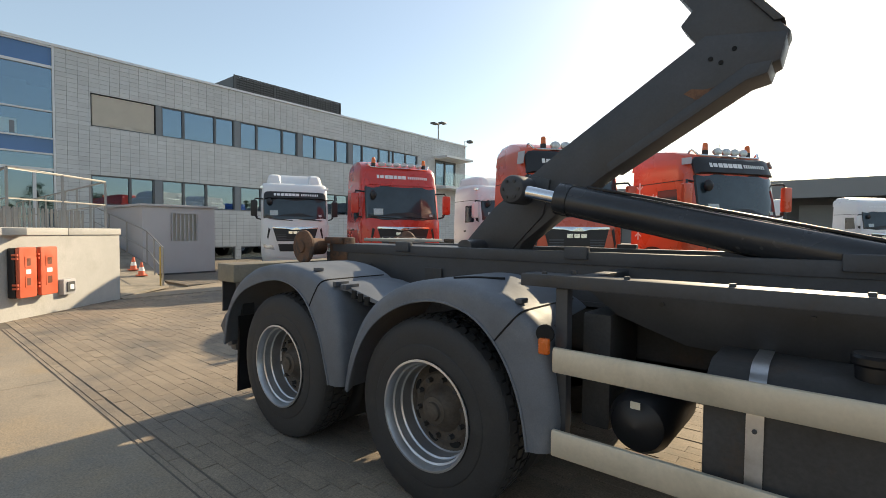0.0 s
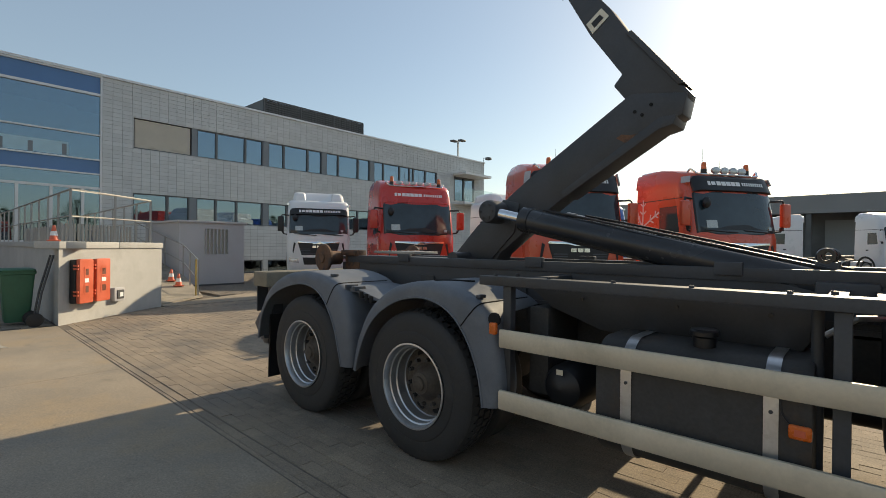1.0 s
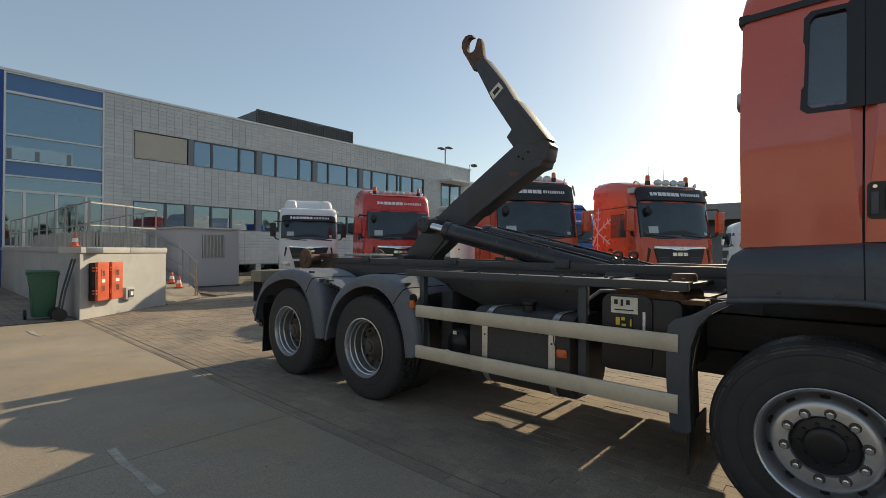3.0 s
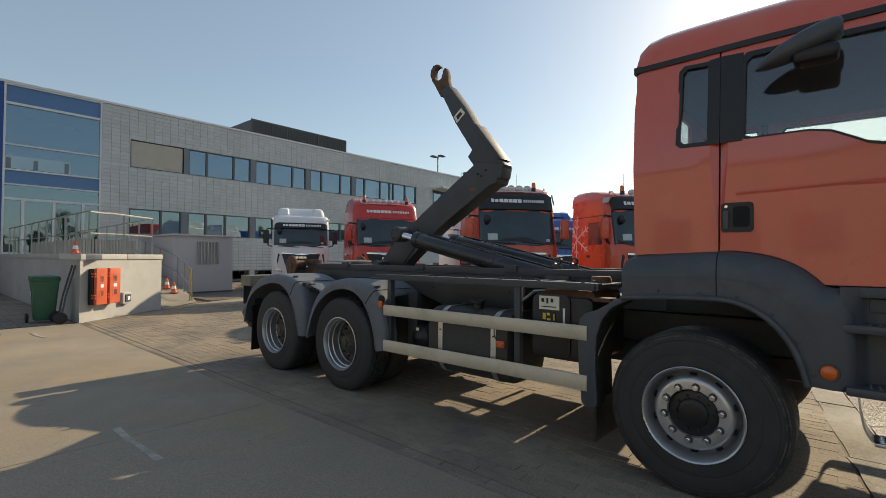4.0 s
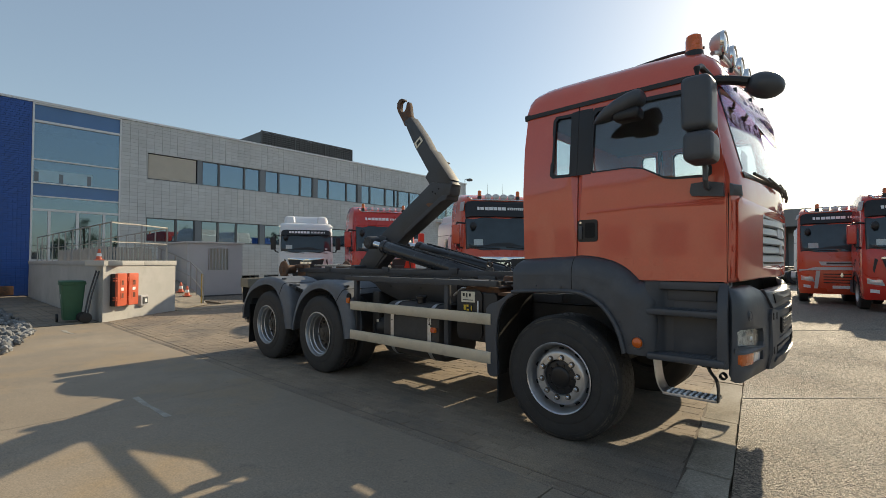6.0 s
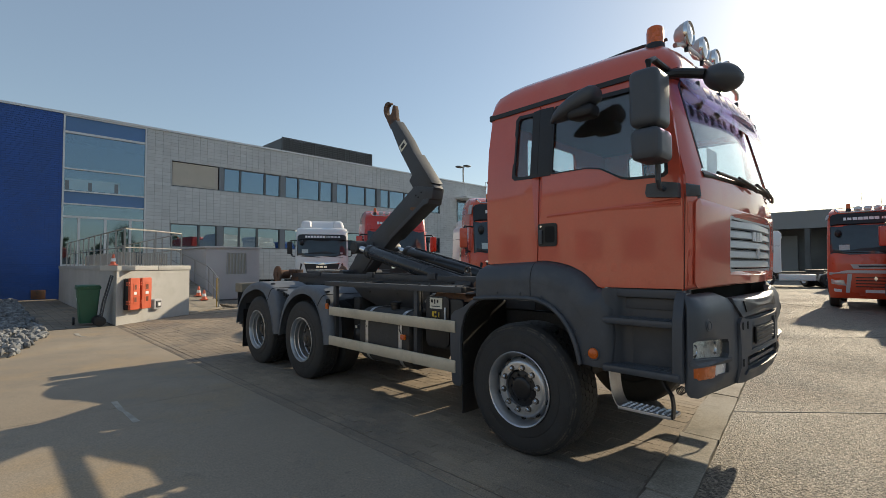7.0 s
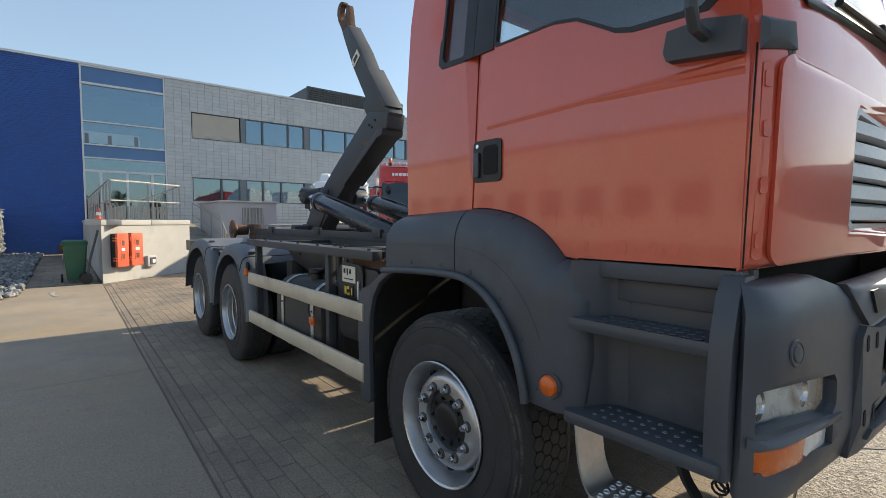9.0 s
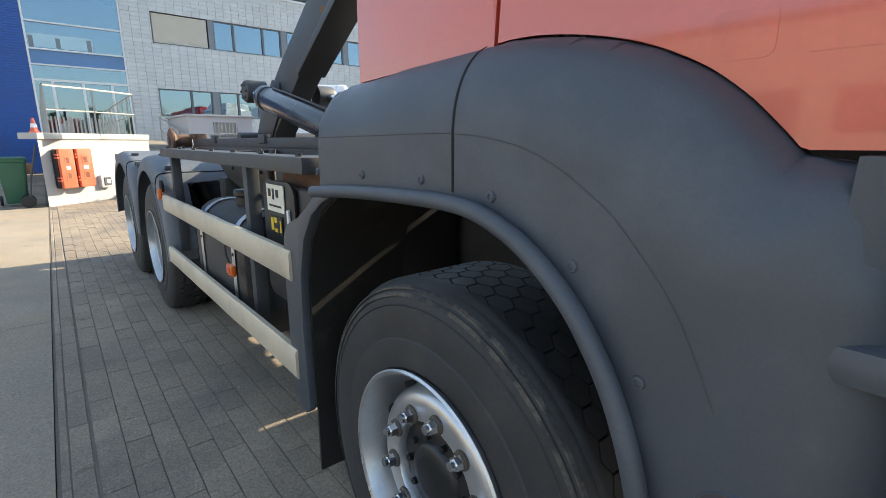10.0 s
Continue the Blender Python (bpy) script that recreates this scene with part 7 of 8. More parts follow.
for t in (0.6, 2.5, 4.7):
    tube(swb, [a_ @ Vector((0, 0, -0.02)), a_ @ Vector((0.23 * math.cos(t), 0.23 * math.sin(t), 0))], 0.012, 6)
part("steering_wheel", swb, "black", truck)
part("paper_sheet", box(B(), 3.215, 3.218, 2.40, 2.62, 2.09, 2.32), "paper", truck, "white paper sheet behind the windscreen")


# ---- parked tractor units ----
def parked_truck(label, paint, at, rz, roof="high", visor_mat=None, bar=True, grille_kind="wide", trim="black", decal=False, group="parked trucks", head=1.0):
    """Built with its front at the origin, facing -y; then set down at its place."""
    t = new("tractor_unit")
    tagged(t, label, "truck", group)
    visor_mat = visor_mat or paint
    top = 3.71 if roof == "high" else 3.33
    base_pts = [(0.36, 0.10, 1.16), (0.55, 0.02, 1.20), (1.0, 0.0, 1.22), (1.72, 0.02, 1.22), (1.86, 0.05, 1.215)]
    upper = [(2.80, 0.22, 1.19), (3.30, 0.33, 1.165), (3.44, 0.46, 1.14), (3.57, 0.80, 1.09), (3.67, 1.25, 1.05), (3.71, 1.60, 1.0)]
    if roof != "high":
        upper = [(2.80, 0.22, 1.19), (2.98, 0.27, 1.18), (3.18, 0.34, 1.16), (3.26, 0.46, 1.13), (3.30, 0.70, 1.09), (3.33, 1.0, 1.04)]

    upper = [(2.80 + (z - 2.80) * head, b, c) for z, b, c in upper]
    rise = (1 - head) * 0.60

    def prof(z):
        """Front's set-back, half width."""
        pts = base_pts + upper
        for (a, b, c), (d, e, f) in zip(pts, pts[1:]):
            if z <= d:
                k = (z - a) / (d - a)
                return b + (e - b) * k, c + (f - c) * k
        return pts[-1][1:]

    def fy(x, z):
        s, w = prof(z)
        k = abs(x) / w
        return s + 0.04 * k ** 2 + 0.15 * k ** 10

    def put(u, v, w):
        return (u, fy(u, v) + w, v)

    levels = [0.36, 0.45, 0.55, 0.8, 1.0, 1.4, 1.72, 1.86, 2.1, 2.4] + [q[0] for q in upper]
    rings = []
    for z in levels:
        s, w = prof(z)
        n = 22
        ring = [(w * math.sin(math.pi / 2 * (2 * i / n - 1)), 0, z) for i in range(n + 1)]
        ring = [(x, fy(x, z), z) for x, _, _ in ring]
        back = 2.28 if z > 0.9 else 1.05
        if z > 1.0 and z <= 1.1:
            back = 2.28
        if z >= top - 0.05:
            back = 2.22
        bend = max(0.75, fy(w, z) + 0.04)
        ring += [(w, bend, z), (w, back - 0.06, z), (w - 0.06, back, z), (-w + 0.06, back, z), (-w, back - 0.06, z), (-w, bend, z)]
        rings.append(ring)
    body = part("cab_body", loft(B(), rings), paint, t, sharp=40)
    # windscreen, band above it
    wsz, wst = (1.85, 2.80) if roof == "high" else (1.93, 2.66)
    gl = [(-1.10, wsz + 0.03), (-0.6, wsz), (0.6, wsz), (1.10, wsz + 0.03), (1.095, wst - 0.04), (1.06, wst), (0.6, wst + 0.015), (-0.6, wst + 0.015), (-1.06, wst), (-1.095, wst - 0.04)]
    part("screen_seal", plate(B(), [(x * 1.025, zz + (0.022 if zz > 2.2 else -0.022)) for x, zz in gl], [], put, -0.007, 0.0, 0.14), "black", body)
    part("windscreen", plate(B(), gl, [], put, -0.012, -0.008, 0.14), "darkglass", body, "dark reflecting windscreen")
    part("dash_band", plate(B(), [(-1.06, wsz + 0.035), (1.06, wsz + 0.035), (1.05, wsz + 0.20), (0.2, wsz + 0.22), (-0.3, wsz + 0.19), (-1.05, wsz + 0.17)], [], put, -0.0135, -0.0125, 0.14), "black", body, "dark dashboard edge behind the glass")
    vz0, vz = (wst + 0.03, 3.36 - rise if visor_mat != paint else 3.30) if roof == "high" else (wst + 0.01, 2.95)
    lift = 0.05 if visor_mat != paint else 0.02
    vis_ = part("visor_panel", plate(B(), [(-1.12, vz0), (1.12, vz0), (1.11, vz - 0.10), (1.04, vz - 0.02), (0.9, vz), (-0.9, vz), (-1.04, vz - 0.02), (-1.11, vz - 0.10)], [], lambda u, v, w: (u, fy(u, v) + w - 0.03 * max(0, 1 - (v - vz0) / 0.25) * (lift > 0.03), v), -lift, -0.002, 0.10), visor_mat, body)
    zt = 3.115 - rise * 0.6 if roof == "high" else 2.835
    for a, b, h, n in ((-0.76, -0.68, 0.10, 1), (-0.66, -0.54, 0.085, 1), (-0.52, 0.16, 0.10, 5), (0.20, 0.85, 0.080, 10)):
        for i in range(n):
            p, q = a + (b - a) * i / n, a + (b - a) * (i + (0.86 if n == 5 else 0.62 if n == 10 else 0.9)) / n
            part("print_bar", plate(B(), [(p, zt - h / 2), (q, zt - h / 2), (q, zt + h / 2), (p, zt + h / 2)], [], lambda u, v, w: (u, fy(u, v) + w - lift - 0.03 * max(0, 1 - (v - vz0) / 0.25) * (lift > 0.03), v), -0.006, -0.001), "wprint", vis_)
    if visor_mat != paint and roof == "high":
        for s in (-1, 1):
            part("visor_wing", soften(loft(B(), [[(s * 1.19, 0.32, vz0 + 0.22), (s * 1.26, 0.52, vz0 + 0.22), (s * 1.25, 0.54, vz0 + 0.22), (s * 1.17, 0.34, vz0 + 0.22)], [(s * 1.14, 0.36, vz - 0.02), (s * 1.21, 0.58, vz - 0.02), (s * 1.20, 0.60, vz - 0.02), (s * 1.12, 0.38, vz - 0.02)]]), 0.004), "shed", body, "pale side deflector")
    if roof == "high":
        # raised rear of the roof with its side spoilers
        for s in (-1, 1):
            zs = 3.50 - rise
            part("roof_spoiler", soften(loft(B(), [[(s * 1.02, y_, zs - 0.30), (s * (1.155 - q), y_, zs - 0.30), (s * (1.125 - q), y_, zs - 0.05), (s * (1.085 - q), y_, zs + h_), (s * 0.98, y_, zs + h_ + 0.012)] for y_, h_, q in ((1.25, -0.02, 0.05), (1.40, 0.03, 0.0), (1.80, 0.07, 0.0), (2.33, 0.075, 0.0))]), 0.015), paint, body)
    else:
        for s in (-1, 1):      # two rounded pods with a recessed panel between them
            pods = [(3.22, 1.04, 0.42, 0.62), (3.40, 1.02, 0.46, 0.66), (3.58, 0.97, 0.50, 0.76), (3.655, 0.90, 0.54, 0.92), (3.675, 0.84, 0.58, 1.10)]
            part("roof_pod", soften(loft(B(), [[(s * xi, y0 + 0.22, zz), (s * (xi + 0.08), y0 + 0.02, zz), (s * (xo - 0.14), y0, zz), (s * (xo - 0.03), y0 + 0.08, zz), (s * xo, y0 + 0.25, zz), (s * xo, 2.2, zz), (s * xi, 2.2, zz)] for zz, xo, xi, y0 in pods]), 0.02, 20, 2), paint, body)
        part("roof_scoop", loft(B(), [[(-0.60, y0, zz), (0.60, y0, zz), (0.60, 2.18, zz), (-0.60, 2.18, zz)] for zz, y0 in ((3.24, 0.68), (3.34, 0.74), (3.55, 0.92), (3.65, 1.08))]), paint, body)
        for s in (-1, 1):
            part("horn", cyl(B(), (s * 1.19, 0.45, 3.12), (s * 1.19, 0.62, 3.12), 0.05, 0.03, 14), "chrome", body)
    # grille, trim and lamps
    if grille_kind == "wide":
        part("grille", plate(B(), [(-0.80, 1.58), (0.80, 1.58), (0.66, 1.10), (-0.66, 1.10)], [], put, -0.018, 0.0, 0.2), "black", body)
        part("chrome_strip", plate(B(), [(-0.82, 1.58), (-0.80, 1.63), (0.80, 1.63), (0.82, 1.58), (0.30, 1.565), (0.14, 1.53), (-0.14, 1.53), (-0.30, 1.565)], [], put, -0.034, -0.004, 0.2), "chrome", body, "polished chrome grille strip")
        for a in (-0.25, -0.08, 0.09):
            part("emblem_bar", plate(B(), [(a, 1.38), (a + 0.14, 1.38), (a + 0.14, 1.47), (a, 1.47)], [], put, -0.030, -0.019), "chrome", body)
        for i in range(4):
            part("grille_slat", plate(B(), [(-0.68, 1.14 + i * 0.06), (0.68, 1.14 + i * 0.06), (0.68, 1.165 + i * 0.06), (-0.68, 1.165 + i * 0.06)], [], put, -0.028, -0.019, 0.3), "plastic", body)
        for s in (-1, 1):
            part("side_slot", plate(B(), [(s * 0.88, 1.55), (s * 0.95, 1.60), (s * 1.00, 1.25), (s * 0.97, 1.15)], [], put, -0.010, 0.0), "black", body)
    else:
        part("upper_strip", plate(B(), [(-0.62, 1.50), (0.62, 1.50), (0.55, 1.36), (-0.55, 1.36)], [], put, -0.014, 0.0, 0.2), "grille", body)
        part("upper_slot", plate(B(), [(-0.42, 1.46), (0.42, 1.46), (0.40, 1.40), (-0.40, 1.40)], [], put, -0.02, -0.015, 0.2), "black", body)
        part("middle_band", plate(B(), [(-1.17, 1.22), (-0.7, 1.30), (0.7, 1.30), (1.17, 1.22), (1.17, 1.14), (0.7, 1.20), (-0.7, 1.20), (-1.17, 1.14)], [], put, -0.022, 0.0, 0.15), "grille", body)
        for s in (-1, 1):
            part("strut", plate(B(), [(s * 0.58, 1.18), (s * 0.70, 1.18), (s * 0.76, 0.55), (s * 0.66, 0.55)], [], put, -0.014, 0.0, 0.2), "grille", body)
        for i in range(4):
            part("grille_slot", plate(B(), [(-0.50, 0.74 + i * 0.10), (0.50, 0.74 + i * 0.10), (0.50, 0.775 + i * 0.10), (-0.50, 0.775 + i * 0.10)], [], put, -0.008, 0.0, 0.3), "black", body)
        part("emblem_bar", plate(B(), [(-0.05, 1.02), (0, 0.94), (0.05, 1.02), (0, 1.12)], [], put, -0.02, -0.009), "chrome", body)
        part("number_plate", box(B(), -0.26, 0.26, fy(0, 0.6) - 0.03, fy(0, 0.6) - 0.012, 0.56, 0.66), "lens_w", body, "plain pale number plate")
    for s in (-1, 1):
        part("headlight", plate(B(), [(s * 0.74, 0.78), (s * 1.12, 0.84), (s * 1.13, 1.0), (s * 0.80, 0.96)], [], put, -0.014, 0.0, 0.1), "lamp", body)
        part("fog_lamp", plate(B(), [(s * 0.86, 0.56), (s * 1.06, 0.58), (s * 1.06, 0.68), (s * 0.86, 0.66)], [], put, -0.012, 0.0, 0.1), "lens_w", body)
    part("lower_intake", plate(B(), [(-0.62, 1.0), (0.62, 1.0), (0.56, 0.72), (-0.56, 0.72)], [], put, -0.012, 0.0, 0.2), "black", body) if grille_kind == "wide" else None
    for s0, s1 in ((-0.95, -0.1), (0.1, 0.95)):
        part("wiper", tube(B(), smooth_path([put(s0, 1.93, -0.03), put((s0 + s1) / 2, 1.90, -0.03), put(s1, 1.875, -0.03)]), 0.014, 6), "black", body)
    part("paper_sheet", plate(B(), [(-0.90, wsz + 0.13), (-0.62, wsz + 0.13), (-0.62, wsz + 0.31), (-0.90, wsz + 0.31)], [], put, -0.018, -0.0145, 0.05), "sheet", body, "pale sales sheet in the windscreen")
    part("sticker", plate(B(), [(0.84, wsz + 0.09), (0.95, wsz + 0.09), (0.95, wsz + 0.17), (0.84, wsz + 0.17)], [], put, -0.018, -0.0145, 0.05), "sheet", body)
    for s in (-1, 1):
        def side(u, v, w, s=s):
            return (s * (prof(v)[1] + w), u, v)
        dr = part("door", plate(B(), [(0.50, 1.02), (1.42, 1.02), (1.42, 2.66), (0.58, 2.66), (0.48, 1.9)], [[(0.60, 1.88), (1.30, 1.86), (1.32, 2.52), (0.72, 2.52)]], side, 0.0, 0.008, 0.3), paint, body)
        part("side_window", plate(B(), [(0.60, 1.88), (1.30, 1.86), (1.32, 2.52), (0.72, 2.52)], [], side, 0.0, 0.004, 0.3), "darkglass", dr)
        part("door_handle", plate(B(), [(1.22, 1.50), (1.38, 1.50), (1.38, 1.57), (1.22, 1.57)], [], side, 0.008, 0.02), "black", dr)
        part("roof_line", plate(B(), [(0.55, 2.70), (2.2, 2.70), (2.2, 2.72), (0.55, 2.72)], [], side, 0.0, 0.006, 0.3), "black", body)
        part("wheel_arch", plate(B(), arc(1.40, 0.52, 0.66, 0, 180, 14) + arc(1.40, 0.52, 0.55, 180, 0, 14), [], side, 0.0, 0.03), "black", body)
        if grille_kind == "split" and s < 0:
            continue
        m = part("mirror", box(B(), *sorted((s * 1.33, s * 1.56)), 0.10, 0.24, 2.02, 2.60, 0.05, 3), paint if visor_mat == paint or paint != "white" else "black", body)
        part("wide_mirror", box(B(), *sorted((s * 1.32, s * 1.36)), 0.12, 0.22, 1.94, 2.02, 0.01, 2), "black", m)
        part("mirror_arm", tube(B(), [(s * 1.44, 0.18, 2.58), (s * 1.40, 0.22, 2.67), (s * 1.12, 0.34, 2.66)], 0.025, 8), "black", m)
        part("mirror_arm", tube(B(), [(s * 1.40, 0.17, 2.04), (s * 1.34, 0.2, 1.93), (s * 1.18, 0.30, 1.90)], 0.025, 8), "black", m)
    fm = B()
    bmesh.ops.create_uvsphere(fm, u_segments=14, v_segments=10, radius=1, matrix=Matrix.Translation((-0.92, 0.10, 2.56)) @ Matrix.Diagonal((0.10, 0.09, 0.13, 1)))
    part("front_mirror", fm, "black", body)
    if bar:
        zb = 3.46 - rise
        br = part("light_bar", tube(B(), smooth_path([(-0.98, 0.66, zb - 0.02), (-0.97, 0.56, zb + 0.07), (-0.90, 0.48, zb - 0.01), (-0.80, 0.43, zb - 0.055), (0.0, 0.37, zb - 0.06), (0.80, 0.43, zb - 0.055), (0.90, 0.48, zb - 0.01), (0.97, 0.56, zb + 0.07), (0.98, 0.66, zb - 0.02)]), 0.024, 8), "chrome", t, "chrome roof light bar")
        n = 4 if visor_mat != paint else 6
        for i in range(n):
            x_ = (i - (n - 1) / 2) * (0.25 if n == 4 else 0.235)
            wl, hl_ = (0.115, 0.085) if n == 4 else (0.105, 0.065)
            rg_ = []
            for d, k in ((0.09, 0.35), (0.05, 0.85), (0.0, 1.0), (-0.03, 1.0), (-0.036, 0.92)):
                rg_.append([(x_ + wl * k * math.cos(q), 0.42 + d, zb + 0.045 + hl_ * k * math.sin(q)) for q in [2 * math.pi * j / 18 for j in range(18)]])
            lb_ = part("spot_lamp", loft(B(), rg_), "grille", br)
            part("spot_lens", loft(B(), [[(x_ + wl * 0.9 * k * math.cos(q), 0.42 + d, zb + 0.045 + hl_ * 0.9 * k * math.sin(q)) for q in [2 * math.pi * j / 18 for j in range(18)]] for d, k in ((-0.037, 1.0), (-0.045, 0.6), (-0.047, 0.1))]), "lamp", lb_)
        for s in (-1, 1):
            xb_ = s * (0.62 if n == 4 else 0.80)
            bc2 = part("beacon", lathe(B(), [(0.0, 0.20), (0.04, 0.195), (0.056, 0.17), (0.062, 0.03)], (xb_, 0.52, zb + 0.05), "z", 18), "amber", br)
            part("beacon_base", lathe(B(), [(0.068, 0.03), (0.07, -0.10), (0.0, -0.10)], (xb_, 0.52, zb + 0.05), "z", 18), "black", bc2)
        for s in (-0.25, 0.25):
            part("aerial", cyl(B(), (s, 0.95, 3.55), (s, 0.97, 4.02), 0.006, 0.003, 6), "black", br)
    # chassis and wheels
    part("chassis", box(B(), -0.45, 0.45, 1.0, 5.9, 0.78, 1.02), "chassis", t)
    part("fifth_wheel", box(B(), -0.45, 0.45, 3.9, 4.7, 1.02, 1.18, 0.05), "chassis", t)
    for s in (-1, 1):
        part("side_skirt", box(B(), *sorted((s * 0.72, s * 1.22)), 2.1, 4.1, 0.45, 0.88, 0.05), paint if paint == "white" else "plastic", t)
        for yy, tw in ((1.40, 0.33), (4.9, 0.60)):
            wz = thing("wheel", "", "")
            for k in ("label", "category"):
                if k in wz:
                    del wz[k]
            wz.parent = t
            c = (s * 1.20, yy, 0.50)
            part("tyre", lathe(B(), [(0.29, -s * 0.02), (0.36, -s * 0.0), (0.45, -s * 0.01), (0.50, -s * 0.05), (0.505, -s * tw * 0.5), (0.50, -s * (tw - 0.05)), (0.29, -s * tw)], c, "x", 32), "rubber", wz)
            part("rim", lathe(B(), [(0.0, -s * 0.03), (0.08, -s * 0.03), (0.10, -s * 0.06), (0.19, -s * 0.08), (0.26, -s * 0.05), (0.292, -s * 0.005)], c, "x", 28), "wheel", wz)
    if decal:
        dc = B()

        def bar_(x0, z0, x1, z1, w):
            d = Vector((x1 - x0, z1 - z0)).normalized()
            nrm = Vector((-d.y, d.x)) * w / 2
            q = [(x0 + nrm.x, z0 + nrm.y), (x1 + nrm.x, z1 + nrm.y), (x1 - nrm.x, z1 - nrm.y), (x0 - nrm.x, z0 - nrm.y)]
            plate(dc, q, [], lambda u, v, w_: (-(prof(v)[1] + 0.009 + w_), u, v), 0.0, 0.002)

        cx, cz = 1.95, 2.05
        for k in range(6):
            a = radians(60 * k + 30)
            ex, ez = cx + 0.72 * math.cos(a), cz + 0.72 * math.sin(a)
            ex = min(ex, 2.2)
            bar_(cx, cz, ex, ez, 0.05)
            for f, l in ((0.45, 0.16), (0.75, 0.14)):
                for d in (-1, 1):
                    px_, pz_ = cx + (ex - cx) * f, cz + (ez - cz) * f
                    bar_(px_, pz_, min(px_ + l * math.cos(a + d * radians(50)), 2.2), pz_ + l * math.sin(a + d * radians(50)), 0.035)
        part("snowflake_decal", dc, "wprint", body, "white snowflake decal on the cab side")
    t.matrix_world = pose(at[0], at[1], 0, 0, 0, rz)
    return t


parked_truck("white tractor unit with roof deflector and dark sun band", "white", (-15.35, 10.10), 59.3, "mid", "black", False)
parked_truck("bright red tractor unit with roof lamps and amber beacons", "red2", (-9.73, 10.10), 63.0, "high", "red2", True)
parked_truck("vermilion tractor unit with black visor and roof lamps", "red3", (-4.32, 10.09), 51.7, "high", "black", True)
parked_truck("vermilion tractor unit with snowflake decal and black visor", "red3", (-1.42, 12.40), 56.0, "high", "black", True, decal=True, head=0.78)
parked_truck("red tractor unit with grey trim and round roof lamps", "red3", (3.17, 19.6), 6.0, "high", "black", True, "split", head=0.8)
parked_truck("dark red tractor unit parked beside the red one", "red2", (4.95, 17.2), 8.0, "high", "black", True)
parked_truck("white tractor unit standing behind the red trucks", "white", (-9.3, 15.4), 66.0, "mid", "white", False)
parked_truck("white tractor unit half hidden behind a red truck", "white", (-13.4, 13.4), 59.0, "mid", "white", False)
M["bluep"] = mat("blue_paint", (0.03, 0.10, 0.38), 0.3, var=0.05, bump=0.0, coat=0.5)
parked_truck("blue tractor unit half hidden between red trucks", "bluep", (-7.3, 18.2), 50.0, "mid", "bluep", False)
parked_truck("white tractor unit standing sideways in front of the hall", "white", (-4.75, 36.2), -68.0, "high", "white", False)
parked_truck("white tractor unit facing the yard near the hall", "white", (2.5, 35.6), 38.0, "high", "white", False)


# ---- things at the dock ----
def fire_box(s0, s1):
    t = thing("hose_box", "orange-red plastic hose box mounted on the concrete wall", "box", on_dock((s0 + s1) / 2, 0, 0.75), "wall boxes")

    def put(u, v, w):
        return on_dock(u, w, v)
    # side shade put into the colour: the rear half is black
    body = part("body", soften(plate(B(), rrect(s0 - 0.01, s1 - 0.02, 0.36, 1.17, 0.03), [], put, 0.012, 0.13), 0.015), "black", t, "dark shaded rear half")
    lid = part("lid", soften(plate(B(), rrect(s0, s1, 0.36, 1.18, 0.035), [], put, 0.132, 0.20), 0.018, 30, 3), "orange", t)
    for z in (0.62, 0.94):
        part("lid_panel", plate(B(), rrect(s0 + 0.10, s1 - 0.10, z - 0.09, z + 0.09, 0.015), [], put, 0.196, 0.206), "orange", lid)
        part("lid_window", plate(B(), rrect(s0 + 0.13, s1 - 0.13, z - 0.06, z + 0.06, 0.01), [], put, 0.205, 0.208), "lid_pane", lid)
    part("lid_label", plate(B(), rrect(s0 + 0.12, s1 - 0.12, 0.745, 0.82, 0.01), [], put, 0.20, 0.204), "wprint", lid)
    for z in (0.50, 0.56, 0.98, 1.04):
        part("latch", plate(B(), rrect(s0 - 0.03, s0 + 0.03, z, z + 0.035, 0.008), [], put, 0.10, 0.19), "orange", lid)


fire_box(0.22, 0.55)
fire_box(0.62, 0.97)
sk = thing("socket_box", "small grey socket box on the concrete wall", "socket box", on_dock(1.45, 0, 0.43))
part("body", soften(plate(B(), rrect(1.21, 1.50, 0.29, 0.57, 0.03), [], lambda u, v, w: on_dock(u, w, v), 0.002, 0.10), 0.012), "shed", sk)
part("flap", plate(B(), rrect(1.28, 1.46, 0.34, 0.52, 0.02), [], lambda u, v, w: on_dock(u, w, v), 0.10, 0.115), "cladding", sk)
part("flap_label", plate(B(), rrect(1.34, 1.43, 0.38, 0.47, 0.01), [], lambda u, v, w: on_dock(u, w, v), 0.115, 0.119), "wprint", sk)

# wheeled bin
bn = thing("wheelie_bin", "green plastic wheeled rubbish bin beside the dock wall", "bin", (-10.55, 0.72, 0))
rings = []
for z, hx_, hy_ in ((0.06, 0.145, 0.165), (0.10, 0.155, 0.175), (0.80, 0.20, 0.225), (0.90, 0.205, 0.232), (0.91, 0.225, 0.25), (0.955, 0.23, 0.255)):
    rings.append([(-10.55 + x, 0.72 + y, z) for x, y in rrect(-hx_, hx_, -hy_, hy_, 0.05, 4)])
part("body", loft(B(), rings), "green", bn)
rings = []
for z, h in ((0.957, 0.235), (0.98, 0.245), (1.0, 0.23), (1.015, 0.18)):
    rings.append([(-10.55 + x, 0.72 + y, z) for x, y in rrect(-h, h, -h, h, 0.06, 4)])
part("lid", loft(B(), rings), "green", bn)
part("handle_bar", tube(B(), [(-10.84, 0.50, 0.97), (-10.90, 0.50, 0.99), (-10.90, 0.94, 0.99), (-10.84, 0.94, 0.97)], 0.016), "green", bn)
